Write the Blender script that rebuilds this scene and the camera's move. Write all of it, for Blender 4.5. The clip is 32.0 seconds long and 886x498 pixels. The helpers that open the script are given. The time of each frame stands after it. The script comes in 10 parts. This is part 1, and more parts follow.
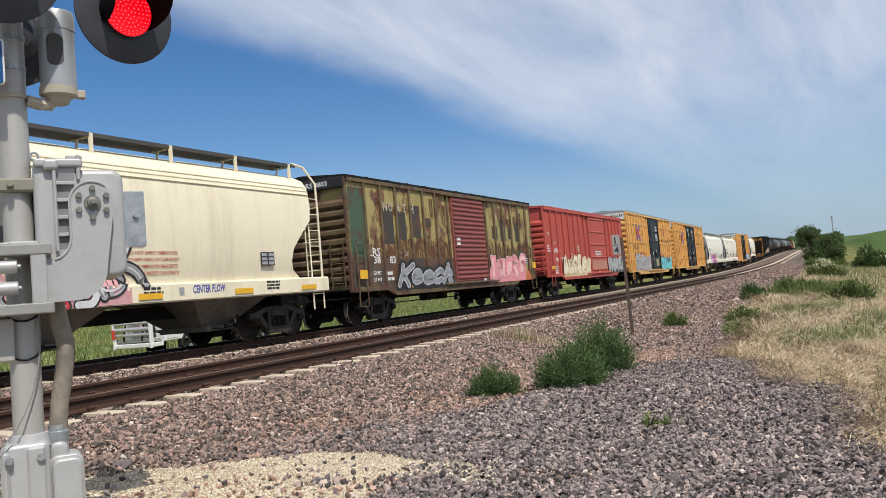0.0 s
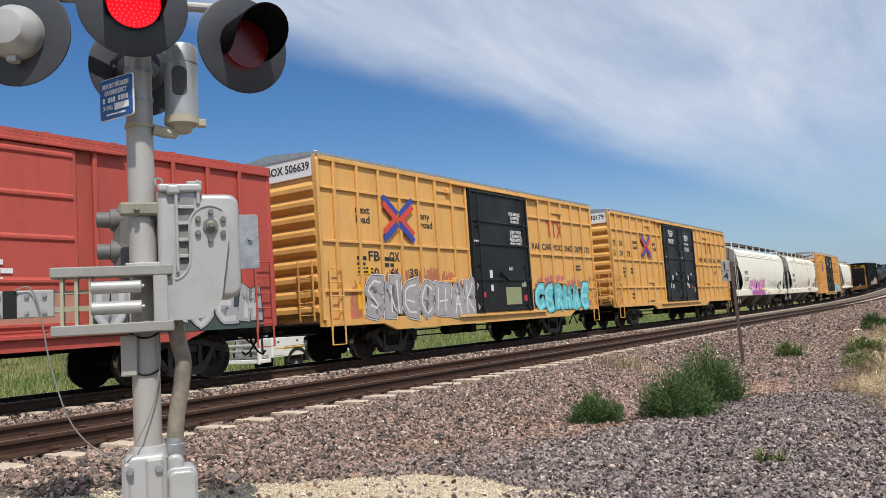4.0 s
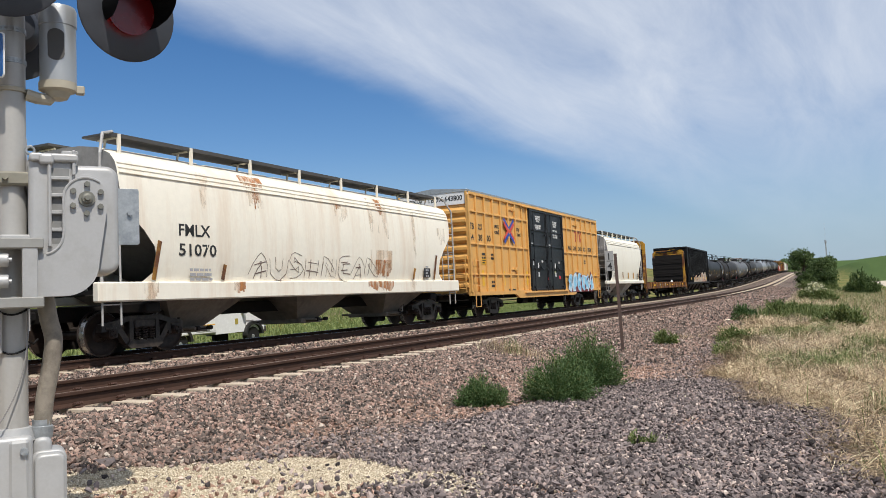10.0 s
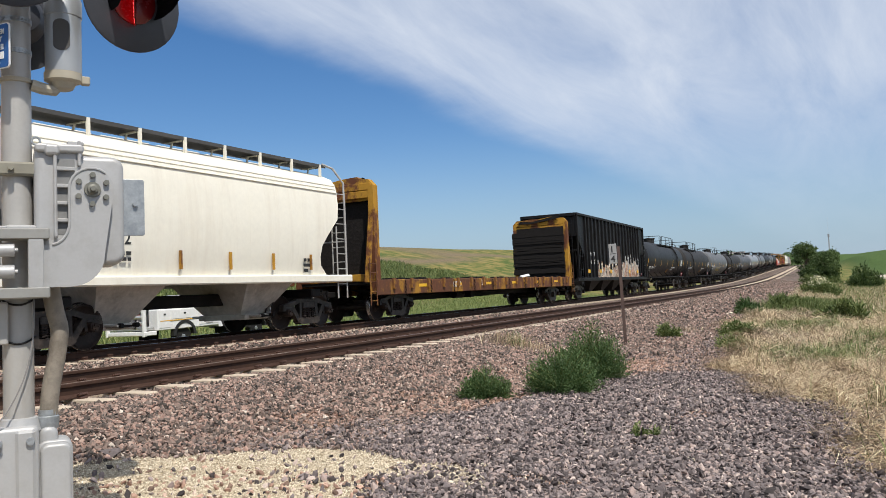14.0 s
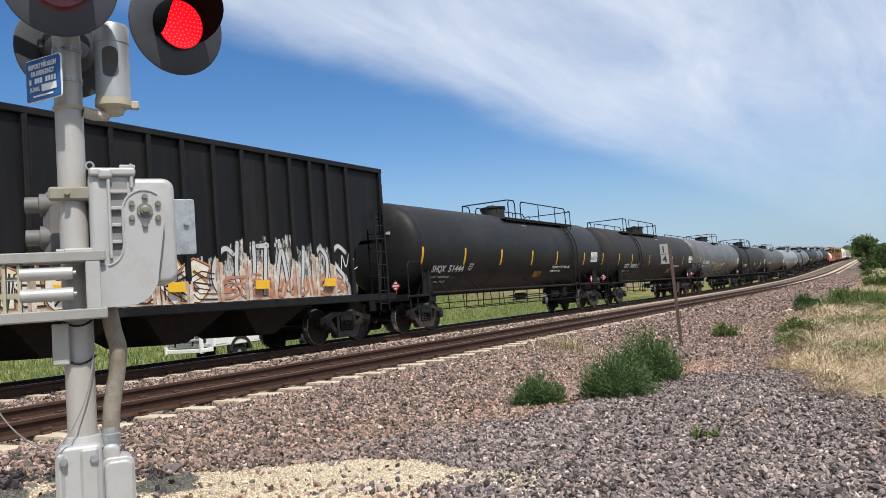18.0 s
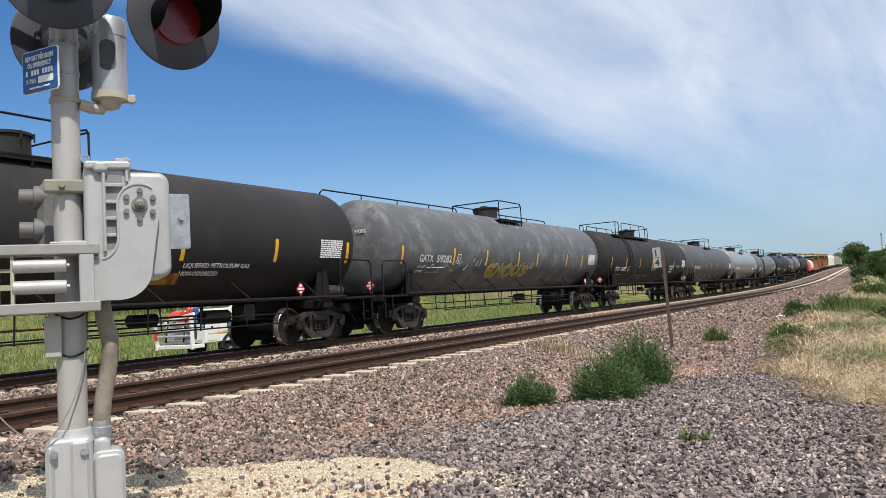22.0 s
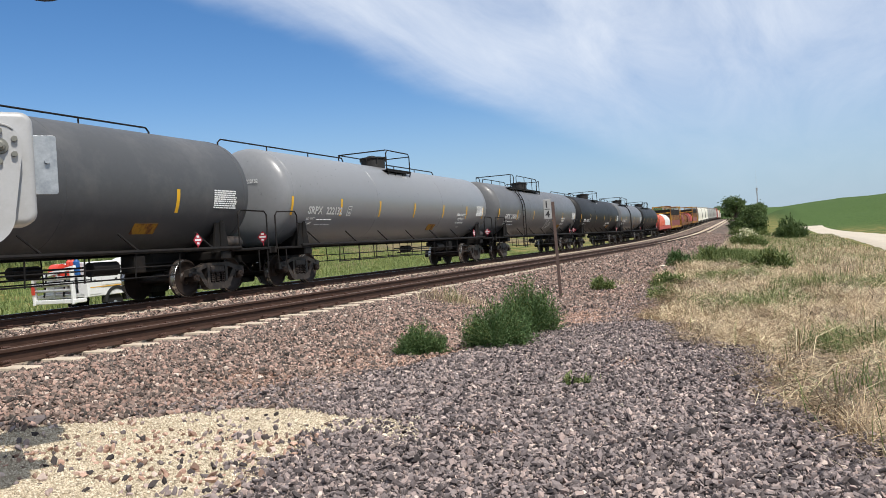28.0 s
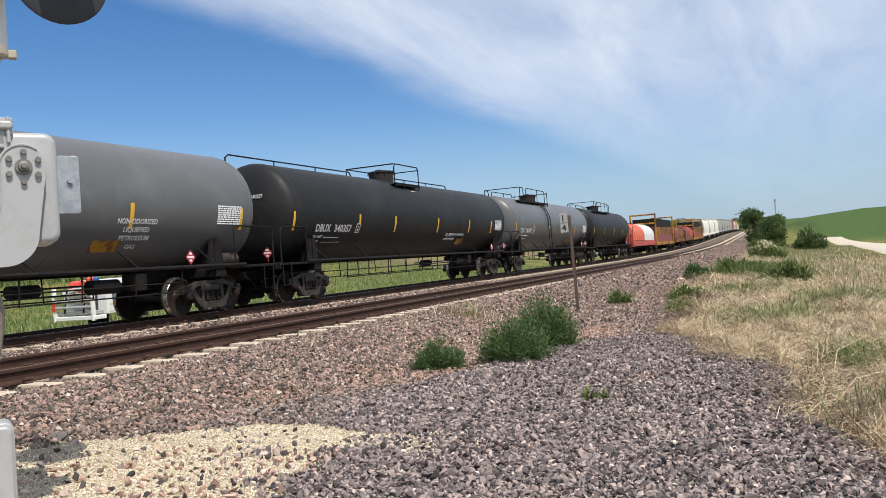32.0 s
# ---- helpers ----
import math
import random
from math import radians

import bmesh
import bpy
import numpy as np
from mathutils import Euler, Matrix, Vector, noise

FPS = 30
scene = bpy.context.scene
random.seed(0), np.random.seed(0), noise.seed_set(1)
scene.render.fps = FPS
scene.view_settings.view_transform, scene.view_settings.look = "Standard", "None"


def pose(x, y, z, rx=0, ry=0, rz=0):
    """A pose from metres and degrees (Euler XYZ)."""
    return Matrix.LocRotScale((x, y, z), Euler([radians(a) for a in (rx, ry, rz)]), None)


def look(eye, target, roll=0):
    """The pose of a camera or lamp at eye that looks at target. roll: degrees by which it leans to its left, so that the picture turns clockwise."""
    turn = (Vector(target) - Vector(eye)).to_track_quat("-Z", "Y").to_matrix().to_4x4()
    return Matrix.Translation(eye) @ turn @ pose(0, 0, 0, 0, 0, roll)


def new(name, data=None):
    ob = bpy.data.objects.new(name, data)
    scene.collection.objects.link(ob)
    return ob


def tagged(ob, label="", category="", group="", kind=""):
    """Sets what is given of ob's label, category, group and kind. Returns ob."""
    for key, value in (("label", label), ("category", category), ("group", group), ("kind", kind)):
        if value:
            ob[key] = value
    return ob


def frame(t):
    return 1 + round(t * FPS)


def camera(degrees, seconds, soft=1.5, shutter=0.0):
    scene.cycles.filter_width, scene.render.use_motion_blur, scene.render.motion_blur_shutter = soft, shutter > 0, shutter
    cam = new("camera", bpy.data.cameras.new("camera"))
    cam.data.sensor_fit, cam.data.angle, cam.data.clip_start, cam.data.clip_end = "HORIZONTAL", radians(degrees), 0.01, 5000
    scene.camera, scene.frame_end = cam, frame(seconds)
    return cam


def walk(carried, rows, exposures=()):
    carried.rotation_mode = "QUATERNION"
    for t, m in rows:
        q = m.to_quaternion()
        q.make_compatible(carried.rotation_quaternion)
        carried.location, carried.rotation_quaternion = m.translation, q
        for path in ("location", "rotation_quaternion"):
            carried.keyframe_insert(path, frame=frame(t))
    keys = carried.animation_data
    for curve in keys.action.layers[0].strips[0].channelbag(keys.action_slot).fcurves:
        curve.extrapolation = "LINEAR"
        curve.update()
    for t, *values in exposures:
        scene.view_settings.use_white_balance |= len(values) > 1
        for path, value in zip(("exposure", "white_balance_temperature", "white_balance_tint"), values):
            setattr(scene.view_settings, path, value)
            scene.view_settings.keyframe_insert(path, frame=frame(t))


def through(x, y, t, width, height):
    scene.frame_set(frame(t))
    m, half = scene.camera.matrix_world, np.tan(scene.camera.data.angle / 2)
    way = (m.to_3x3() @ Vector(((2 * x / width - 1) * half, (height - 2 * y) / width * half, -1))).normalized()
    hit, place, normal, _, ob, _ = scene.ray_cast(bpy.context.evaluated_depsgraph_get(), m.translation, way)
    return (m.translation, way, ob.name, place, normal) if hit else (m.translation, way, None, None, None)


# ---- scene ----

# camera: seconds, place, yaw to the left of +y, pitch up, roll
cam = camera(57.1, 32.0, soft=0.5)
PATH = [
    (0.0, -0.015, 0.001, 0.854, 27.66, 2.83, -4.98),
    (0.5, -0.019, -0.008, 0.854, 28.81, 2.97, -4.95),
    (1.0, -0.022, -0.018, 0.853, 30.12, 3.33, -4.87),
    (1.5, -0.023, -0.023, 0.854, 31.57, 3.87, -4.75),
    (2.0, -0.035, -0.008, 0.861, 33.11, 4.27, -4.44),
    (2.5, -0.054, -0.036, 0.868, 34.64, 4.60, -4.33),
    (3.0, -0.052, -0.035, 0.870, 35.38, 4.80, -4.23),
    (3.5, -0.042, -0.025, 0.871, 35.31, 4.89, -4.08),
    (4.0, -0.030, -0.012, 0.871, 34.62, 4.94, -3.86),
    (4.5, -0.026, -0.005, 0.870, 33.50, 5.00, -3.53),
    (5.0, -0.031, 0.001, 0.860, 31.90, 5.10, -3.03),
    (5.5, -0.036, -0.005, 0.861, 30.33, 4.96, -2.73),
    (6.0, -0.026, -0.002, 0.860, 29.11, 4.68, -2.70),
    (6.5, -0.008, 0.010, 0.867, 28.23, 4.26, -2.84),
    (7.0, 0.006, 0.012, 0.867, 27.72, 3.88, -3.03),
    (7.5, 0.001, 0.001, 0.866, 27.45, 3.65, -3.08),
    (8.0, 0.004, 0.004, 0.861, 27.40, 3.51, -2.90),
    (8.5, 0.005, -0.009, 0.866, 27.35, 3.45, -2.69),
    (9.0, 0.003, -0.013, 0.864, 27.23, 3.46, -2.64),
    (9.5, -0.001, -0.007, 0.863, 27.13, 3.46, -2.63),
    (10.0, 0.001, -0.003, 0.860, 27.23, 3.43, -2.73),
    (10.5, -0.007, -0.009, 0.865, 27.41, 3.34, -2.86),
    (11.0, -0.009, 0.001, 0.852, 27.66, 3.28, -3.13),
    (11.5, -0.000, 0.003, 0.853, 27.82, 3.18, -3.30),
    (12.0, -0.000, -0.003, 0.851, 27.85, 3.17, -3.40),
    (12.5, -0.005, 0.006, 0.855, 27.70, 3.09, -3.24),
    (13.0, -0.009, -0.008, 0.848, 27.51, 3.06, -3.07),
    (13.5, -0.017, -0.009, 0.855, 27.42, 2.97, -2.67),
    (14.0, -0.016, -0.009, 0.855, 27.42, 2.92, -2.57),
    (14.5, -0.012, -0.008, 0.853, 27.55, 2.90, -2.81),
    (15.0, -0.008, -0.008, 0.850, 27.76, 2.93, -3.18),
    (15.5, -0.008, -0.008, 0.849, 28.00, 3.03, -3.48),
    (16.0, -0.016, -0.010, 0.853, 28.31, 3.19, -3.74),
    (16.5, -0.016, -0.003, 0.856, 28.82, 3.40, -3.94),
    (17.0, -0.015, -0.004, 0.847, 29.46, 3.59, -4.23),
    (17.5, -0.007, -0.004, 0.858, 30.16, 3.63, -4.46),
    (18.0, -0.004, 0.001, 0.851, 30.84, 3.69, -4.60),
    (18.5, -0.006, -0.002, 0.840, 31.35, 3.81, -4.62),
    (19.0, -0.006, -0.015, 0.863, 31.65, 3.99, -4.32),
    (19.5, -0.009, -0.011, 0.853, 31.70, 4.30, -4.30),
    (20.0, -0.008, -0.007, 0.852, 31.55, 4.39, -3.96),
    (20.5, -0.013, -0.016, 0.849, 31.33, 4.35, -3.78),
    (21.0, -0.024, -0.016, 0.847, 31.09, 4.11, -3.56),
    (21.5, -0.015, -0.014, 0.840, 30.80, 3.86, -3.57),
    (22.0, -0.002, -0.015, 0.844, 30.35, 3.67, -3.64),
    (22.5, 0.013, 0.001, 0.846, 29.67, 3.52, -3.89),
    (23.0, 0.009, 0.013, 0.856, 28.95, 3.48, -3.98),
    (23.5, 0.012, 0.026, 0.868, 28.08, 3.41, -3.98),
    (24.0, 0.011, 0.016, 0.857, 27.22, 3.24, -3.87),
    (24.5, 0.014, 0.021, 0.836, 26.48, 2.87, -3.64),
    (25.0, 0.025, 0.022, 0.822, 25.70, 2.37, -3.54),
    (25.5, 0.029, 0.019, 0.819, 24.75, 1.83, -3.42),
    (26.0, 0.040, 0.017, 0.824, 23.86, 1.41, -3.38),
    (26.5, 0.051, 0.039, 0.818, 23.11, 1.05, -3.37),
    (27.0, 0.050, 0.042, 0.816, 22.82, 0.70, -3.45),
    (27.5, 0.044, 0.043, 0.813, 22.98, 0.27, -3.63),
    (28.0, 0.037, 0.042, 0.810, 23.32, -0.15, -3.81),
    (28.5, 0.034, 0.040, 0.810, 23.60, -0.46, -3.88),
    (29.0, 0.032, 0.028, 0.816, 23.80, -0.74, -3.85),
    (29.5, 0.036, 0.016, 0.809, 23.99, -0.81, -3.84),
    (30.0, 0.030, 0.010, 0.814, 24.09, -0.82, -3.83),
    (30.5, 0.037, 0.003, 0.811, 24.16, -0.57, -3.94),
    (31.0, 0.035, 0.003, 0.817, 24.26, -0.16, -4.00),
    (31.5, 0.033, -0.001, 0.822, 24.28, 0.36, -4.08),
    (32.0, 0.039, 0.020, 0.821, 24.39, 0.92, -4.21),
]


def aimed(x, y, z, yaw, pitch, roll):
    a, p = radians(yaw), radians(pitch)
    ahead = Vector((-math.sin(a) * math.cos(p), math.cos(a) * math.cos(p), math.sin(p)))
    eye = Vector((x, y, z))
    return look(eye, eye + ahead, roll)


walk(cam, [(t, aimed(*row)) for t, *row in PATH], exposures=[(0.0, -0.25), (13.0, -0.25), (16.0, -0.06), (32.0, -0.06)])

# ---- world and sun ----
SUN_AZ, SUN_EL = 123.5, 56.0     # degrees: from +y towards +x, and up
world = bpy.data.worlds.new("sky")
scene.world = world
world.use_nodes = True


def build_sky():
    nt = world.node_tree
    nt.nodes.clear()
    nd = nt.nodes.new
    out, bg = nd("ShaderNodeOutputWorld"), nd("ShaderNodeBackground")
    sky = nd("ShaderNodeTexSky")
    sky.sky_type, sky.sun_disc = "NISHITA", False
    sky.sun_elevation, sky.sun_rotation = radians(SUN_EL), radians(SUN_AZ)
    sky.air_density, sky.dust_density, sky.ozone_density = 1.0, 0.2, 2.2
    co = nd("ShaderNodeTexCoord")
    # thin cirrus: a sheet whose ragged edge runs across the sky, streaked along it
    sxyz = nd("ShaderNodeSeparateXYZ")
    den = nd("ShaderNodeMath")
    den.operation = "ADD"
    den.inputs[1].default_value = 0.12
    div = nd("ShaderNodeVectorMath")
    div.operation = "DIVIDE"
    nt.links.new(co.outputs["Generated"], sxyz.inputs[0])
    nt.links.new(sxyz.outputs["Z"], den.inputs[0])
    comb = nd("ShaderNodeCombineXYZ")
    for k in range(3):
        nt.links.new(den.outputs[0], comb.inputs[k])
    nt.links.new(co.outputs["Generated"], div.inputs[0])
    nt.links.new(comb.outputs[0], div.inputs[1])
    # div = place on a high flat sheet; streaks by stretched noise
    mp = nd("ShaderNodeMapping")
    mp.inputs["Rotation"].default_value = (0, 0, radians(CLOUD_TURN))
    mp.inputs["Scale"].default_value = (2.0, 0.45, 0.0)
    nt.links.new(div.outputs[0], mp.inputs[0])
    n1 = nd("ShaderNodeTexNoise")
    n1.inputs["Scale"].default_value, n1.inputs["Detail"].default_value = 1.6, 9
    n1.inputs["Roughness"].default_value, n1.inputs["Distortion"].default_value = 0.62, 0.5
    nt.links.new(mp.outputs[0], n1.inputs["Vector"])
    n2 = nd("ShaderNodeTexNoise")
    n2.inputs["Scale"].default_value, n2.inputs["Detail"].default_value = 0.9, 7
    n2.inputs["Roughness"].default_value = 0.6
    nt.links.new(div.outputs[0], n2.inputs["Vector"])
    # the sheet's edge: a line on the flat sheet
    dot = nd("ShaderNodeVectorMath")
    dot.operation = "DOT_PRODUCT"
    dot.inputs[1].default_value = CLOUD_SIDE
    nt.links.new(div.outputs[0], dot.inputs[0])
    m1 = nd("ShaderNodeMath")
    m1.operation = "MULTIPLY_ADD"
    nt.links.new(n2.outputs["Fac"], m1.inputs[0])
    m1.inputs[1].default_value = 0.42
    nt.links.new(dot.outputs["Value"], m1.inputs[2])
    edge = nd("ShaderNodeMapRange")
    edge.interpolation_type = "SMOOTHSTEP"
    edge.inputs["From Min"].default_value, edge.inputs["From Max"].default_value = CLOUD_FROM, CLOUD_FROM + 0.34
    nt.links.new(m1.outputs[0], edge.inputs["Value"])
    streak = nd("ShaderNodeMapRange")
    streak.inputs["From Min"].default_value, streak.inputs["From Max"].default_value = 0.3, 0.7
    streak.inputs["To Min"].default_value, streak.inputs["To Max"].default_value = 0.5, 1.0
    nt.links.new(n1.outputs["Fac"], streak.inputs["Value"])
    mul = nd("ShaderNodeMath")
    mul.operation = "MULTIPLY"
    nt.links.new(edge.outputs[0], mul.inputs[0])
    nt.links.new(streak.outputs[0], mul.inputs[1])
    amt = nd("ShaderNodeMath")
    amt.operation = "MULTIPLY"
    amt.inputs[1].default_value = 0.9
    amt.use_clamp = True
    low = nd("ShaderNodeMapRange")
    low.interpolation_type = "SMOOTHSTEP"
    low.inputs["From Min"].default_value, low.inputs["From Max"].default_value = 0.03, 0.26
    low.inputs["To Min"].default_value = 0.12
    nt.links.new(sxyz.outputs["Z"], low.inputs["Value"])
    thin = nd("ShaderNodeMath")
    thin.operation = "MULTIPLY"
    nt.links.new(mul.outputs[0], thin.inputs[0])
    nt.links.new(low.outputs[0], thin.inputs[1])
    nt.links.new(thin.outputs[0], amt.inputs[0])
    mix = nd("ShaderNodeMixRGB")
    mix.inputs[2].default_value = CLOUD_COLOUR
    nt.links.new(amt.outputs[0], mix.inputs[0])
    hs = nd("ShaderNodeHueSaturation")
    hs.inputs["Saturation"].default_value, hs.inputs["Value"].default_value = 1.3, 1.0
    nt.links.new(sky.outputs[0], hs.inputs["Color"])
    tint = nd("ShaderNodeMixRGB")
    tint.blend_type, tint.inputs[0].default_value = "MULTIPLY", 1.0
    tint.inputs[2].default_value = (0.99, 0.965, 1.055, 1)
    nt.links.new(hs.outputs[0], tint.inputs[1])
    # pale haze low over the horizon
    hz = nd("ShaderNodeMapRange")
    hz.interpolation_type = "SMOOTHSTEP"
    hz.inputs["From Min"].default_value, hz.inputs["From Max"].default_value = 0.20, -0.02
    hz.inputs["To Max"].default_value = 0.85
    nt.links.new(sxyz.outputs["Z"], hz.inputs["Value"])
    haze = nd("ShaderNodeMixRGB")
    haze.inputs[2].default_value = (2.9, 4.4, 6.1, 1)
    nt.links.new(hz.outputs[0], haze.inputs[0])
    nt.links.new(tint.outputs[0], haze.inputs[1])
    nt.links.new(haze.outputs[0], mix.inputs[1])
    nt.links.new(mix.outputs[0], bg.inputs["Color"])
    bg.inputs["Strength"].default_value = 0.115
    nt.links.new(bg.outputs[0], out.inputs[0])


CLOUD_TURN, CLOUD_SIDE, CLOUD_FROM = 11.0, (1.0, -0.19, 0.0), -1.64
CLOUD_COLOUR = (7.3, 7.9, 8.9, 1)
build_sky()
sun = new("sun", bpy.data.lights.new("sun", "SUN"))
sun.data.energy, sun.data.angle, sun.data.color = 5.0, radians(0.53), (1.0, 0.95, 0.875)
_a, _e = radians(SUN_AZ), radians(SUN_EL)
sun.matrix_world = look((0, 0, 0), (-math.sin(_a) * math.cos(_e), -math.cos(_a) * math.cos(_e), -math.sin(_e)))
sun.location = (40, -40, 80)

# ---- materials ----


def ramp(nt, fac, stops):
    r = nt.nodes.new("ShaderNodeValToRGB")
    el = r.color_ramp.elements
    while len(el) < len(stops):
        el.new(0.5)
    for e, (p, c) in zip(el, stops):
        e.position, e.color = p, (*c, 1)
    nt.links.new(fac, r.inputs[0])
    return r.outputs[0]


def noise_node(nt, vec, scale, detail=5, rough=0.6, stretch=None):
    if stretch:
        mp = nt.nodes.new("ShaderNodeMapping")
        mp.inputs["Scale"].default_value = stretch
        nt.links.new(vec, mp.inputs[0])
        vec = mp.outputs[0]
    n = nt.nodes.new("ShaderNodeTexNoise")
    n.inputs["Scale"].default_value, n.inputs["Detail"].default_value, n.inputs["Roughness"].default_value = scale, detail, rough
    nt.links.new(vec, n.inputs["Vector"])
    return n.outputs["Fac"]


def mixed(nt, fac, a, b, kind="MIX"):
    m = nt.nodes.new("ShaderNodeMixRGB")
    m.blend_type = kind
    for k, v in ((0, fac), (1, a), (2, b)):
        if isinstance(v, (int, float)):
            m.inputs[k].default_value = v
        elif isinstance(v, tuple):
            m.inputs[k].default_value = (*v, 1)
        else:
            nt.links.new(v, m.inputs[k])
    return m.outputs[0]


def ranged(nt, fac, lo, hi, a=0.0, b=1.0):
    m = nt.nodes.new("ShaderNodeMapRange")
    m.inputs[1].default_value, m.inputs[2].default_value, m.inputs[3].default_value, m.inputs[4].default_value = lo, hi, a, b
    nt.links.new(fac, m.inputs[0])
    return m.outputs[0]


def surface(name, colour, rough=0.6, metal=0.0, vary=0.15, grain=8.0, dirt=None, dirt_amount=0.35, dirt_scale=0.7, streak=False,
            bump=0.0, bump_scale=40.0, island=0.0, spec=0.5, second=None, second_at=(0.5, 0.62), second_scale=1.5):
    """Paint, metal, wood or stone: base colour varied by grain, with stains of a second scale and patches of another colour."""
    m = bpy.data.materials.new(name)
    m.use_nodes = True
    nt = m.node_tree
    bs = nt.nodes["Principled BSDF"]
    co = nt.nodes.new("ShaderNodeTexCoord").outputs["Object"]
    fine = noise_node(nt, co, grain, 6, 0.65)
    c = mixed(nt, 1.0, colour, ramp(nt, fine, [(0.25, (1 - vary,) * 3), (0.75, (1 + vary,) * 3)]), "MULTIPLY")
    if second:
        big = noise_node(nt, co, second_scale, 9, 0.68, (1, 1, 0.7))
        c = mixed(nt, ranged(nt, big, *second_at), c, second)
    if dirt:
        st = noise_node(nt, co, dirt_scale, 7, 0.7, (2.2, 2.2, 0.22) if streak else None)
        c = mixed(nt, ranged(nt, st, 0.48, 0.75, 0.0, dirt_amount), c, dirt)
    if island:
        g = nt.nodes.new("ShaderNodeNewGeometry")
        c = mixed(nt, 1.0, c, ramp(nt, g.outputs["Random Per Island"], [(0.0, (1 - island,) * 3), (1.0, (1 + island,) * 3)]), "MULTIPLY")
    nt.links.new(c, bs.inputs["Base Color"])
    bs.inputs["Metallic"].default_value = metal
    bs.inputs["Specular IOR Level"].default_value = spec
    nt.links.new(ranged(nt, fine, 0.2, 0.8, max(0.02, rough - 0.1), min(1, rough + 0.1)), bs.inputs["Roughness"])
    if bump:
        b = nt.nodes.new("ShaderNodeBump")
        b.inputs["Strength"].default_value, b.inputs["Distance"].default_value = 0.6, bump
        nt.links.new(noise_node(nt, co, bump_scale, 5, 0.6), b.inputs["Height"])
        nt.links.new(b.outputs[0], bs.inputs["Normal"])
    return m


M = {}


def mat(key, *a, **k):
    if key not in M:
        M[key] = surface(key, *a, **k)
    return M[key]


yellow = mat("yellow_paint", (0.690, 0.377, 0.109), 0.5, vary=0.06, dirt=(0.22, 0.12, 0.05), dirt_amount=0.35, dirt_scale=0.9, streak=True)
red_paint = mat("red_oxide_paint", (0.44, 0.072, 0.052), 0.6, vary=0.1, dirt=(0.12, 0.04, 0.03), dirt_amount=0.5, streak=True)
white_paint = mat("off_white_paint", (0.85, 0.81, 0.69), 0.45, vary=0.04, dirt=(0.55, 0.45, 0.33), dirt_amount=0.3, dirt_scale=0.8, streak=True)
cream_paint = mat("cream_paint", (0.82, 0.745, 0.55), 0.5, vary=0.04, dirt=(0.42, 0.33, 0.22), dirt_amount=0.4, dirt_scale=0.8, streak=True)
rusty_white = mat("rust_streaked_white_paint", (0.84, 0.79, 0.67), 0.5, vary=0.04, dirt=(0.52, 0.30, 0.14), dirt_amount=0.45, dirt_scale=0.55, streak=True)
grey_tank = mat("grey_tank_paint", (0.104, 0.105, 0.108), 0.38, vary=0.07, dirt=(0.221, 0.215, 0.202), dirt_amount=0.3, dirt_scale=0.8, spec=0.3)
light_tank = mat("light_grey_tank_paint", (0.203, 0.207, 0.212), 0.33, vary=0.06, dirt=(0.162, 0.159, 0.155), dirt_amount=0.3)
white_tank = mat("white_tank_paint", (0.72, 0.72, 0.7), 0.4, vary=0.05, dirt=(0.35, 0.3, 0.25), dirt_amount=0.3)
black_tank = mat("black_tank_paint", (0.016, 0.0163, 0.017), 0.5, vary=0.15, dirt=(0.046, 0.044, 0.043), dirt_amount=0.5, dirt_scale=0.6, spec=0.18)
dark_tank = mat("sooty_brown_black_tank_paint", (0.026, 0.0245, 0.024), 0.58, vary=0.12, dirt=(0.06, 0.055, 0.051), dirt_amount=0.5, dirt_scale=0.6, spec=0.18)
mid_tank = mat("slate_tank_paint", (0.0688, 0.0713, 0.075), 0.5, vary=0.1, dirt=(0.188, 0.181, 0.175), dirt_amount=0.4, dirt_scale=0.6, spec=0.3)
chalky_tank = mat("chalky_grey_tank_paint", (0.0938, 0.0963, 0.1), 0.5, vary=0.1, dirt=(0.4, 0.4, 0.388), dirt_amount=0.45, dirt_scale=1.3, second=(0.075, 0.0625, 0.0562), second_at=(0.6, 0.8), second_scale=0.5, spec=0.3)
coal_paint = mat("dusty_black_paint", (0.009, 0.009, 0.010), 0.5, vary=0.2, dirt=(0.05, 0.045, 0.04), dirt_amount=0.35, dirt_scale=0.7, streak=True, spec=0.18)
black_door = mat("black_door_paint", (0.012, 0.0125, 0.014), 0.45, vary=0.15, dirt=(0.07, 0.065, 0.06), dirt_amount=0.35, spec=0.25)
lrs_paint = mat("peeling_yellow_green_paint", (0.36, 0.295, 0.11), 0.65, vary=0.18, grain=12, second=(0.15, 0.068, 0.038), second_at=(0.50, 0.57), second_scale=1.6, dirt=(0.10, 0.085, 0.05), dirt_amount=0.5, dirt_scale=0.7)
lrs_frame = mat("rusted_olive_steel", (0.13, 0.095, 0.045), 0.7, vary=0.2, second=(0.09, 0.045, 0.03), second_at=(0.45, 0.55), second_scale=2.2)
lrs_green = mat("faded_green_paint", (0.055, 0.10, 0.06), 0.65, vary=0.2, second=(0.09, 0.05, 0.03), second_at=(0.52, 0.6), second_scale=2.0)
rust_door = mat("faded_maroon_paint", (0.22, 0.055, 0.045), 0.6, vary=0.12, dirt=(0.1, 0.05, 0.04), dirt_amount=0.5, streak=True)
steel_dark = mat("grimy_black_steel", (0.011, 0.010, 0.0095), 0.65, vary=0.3, dirt=(0.045, 0.032, 0.024), dirt_amount=0.4, dirt_scale=3, spec=0.18)
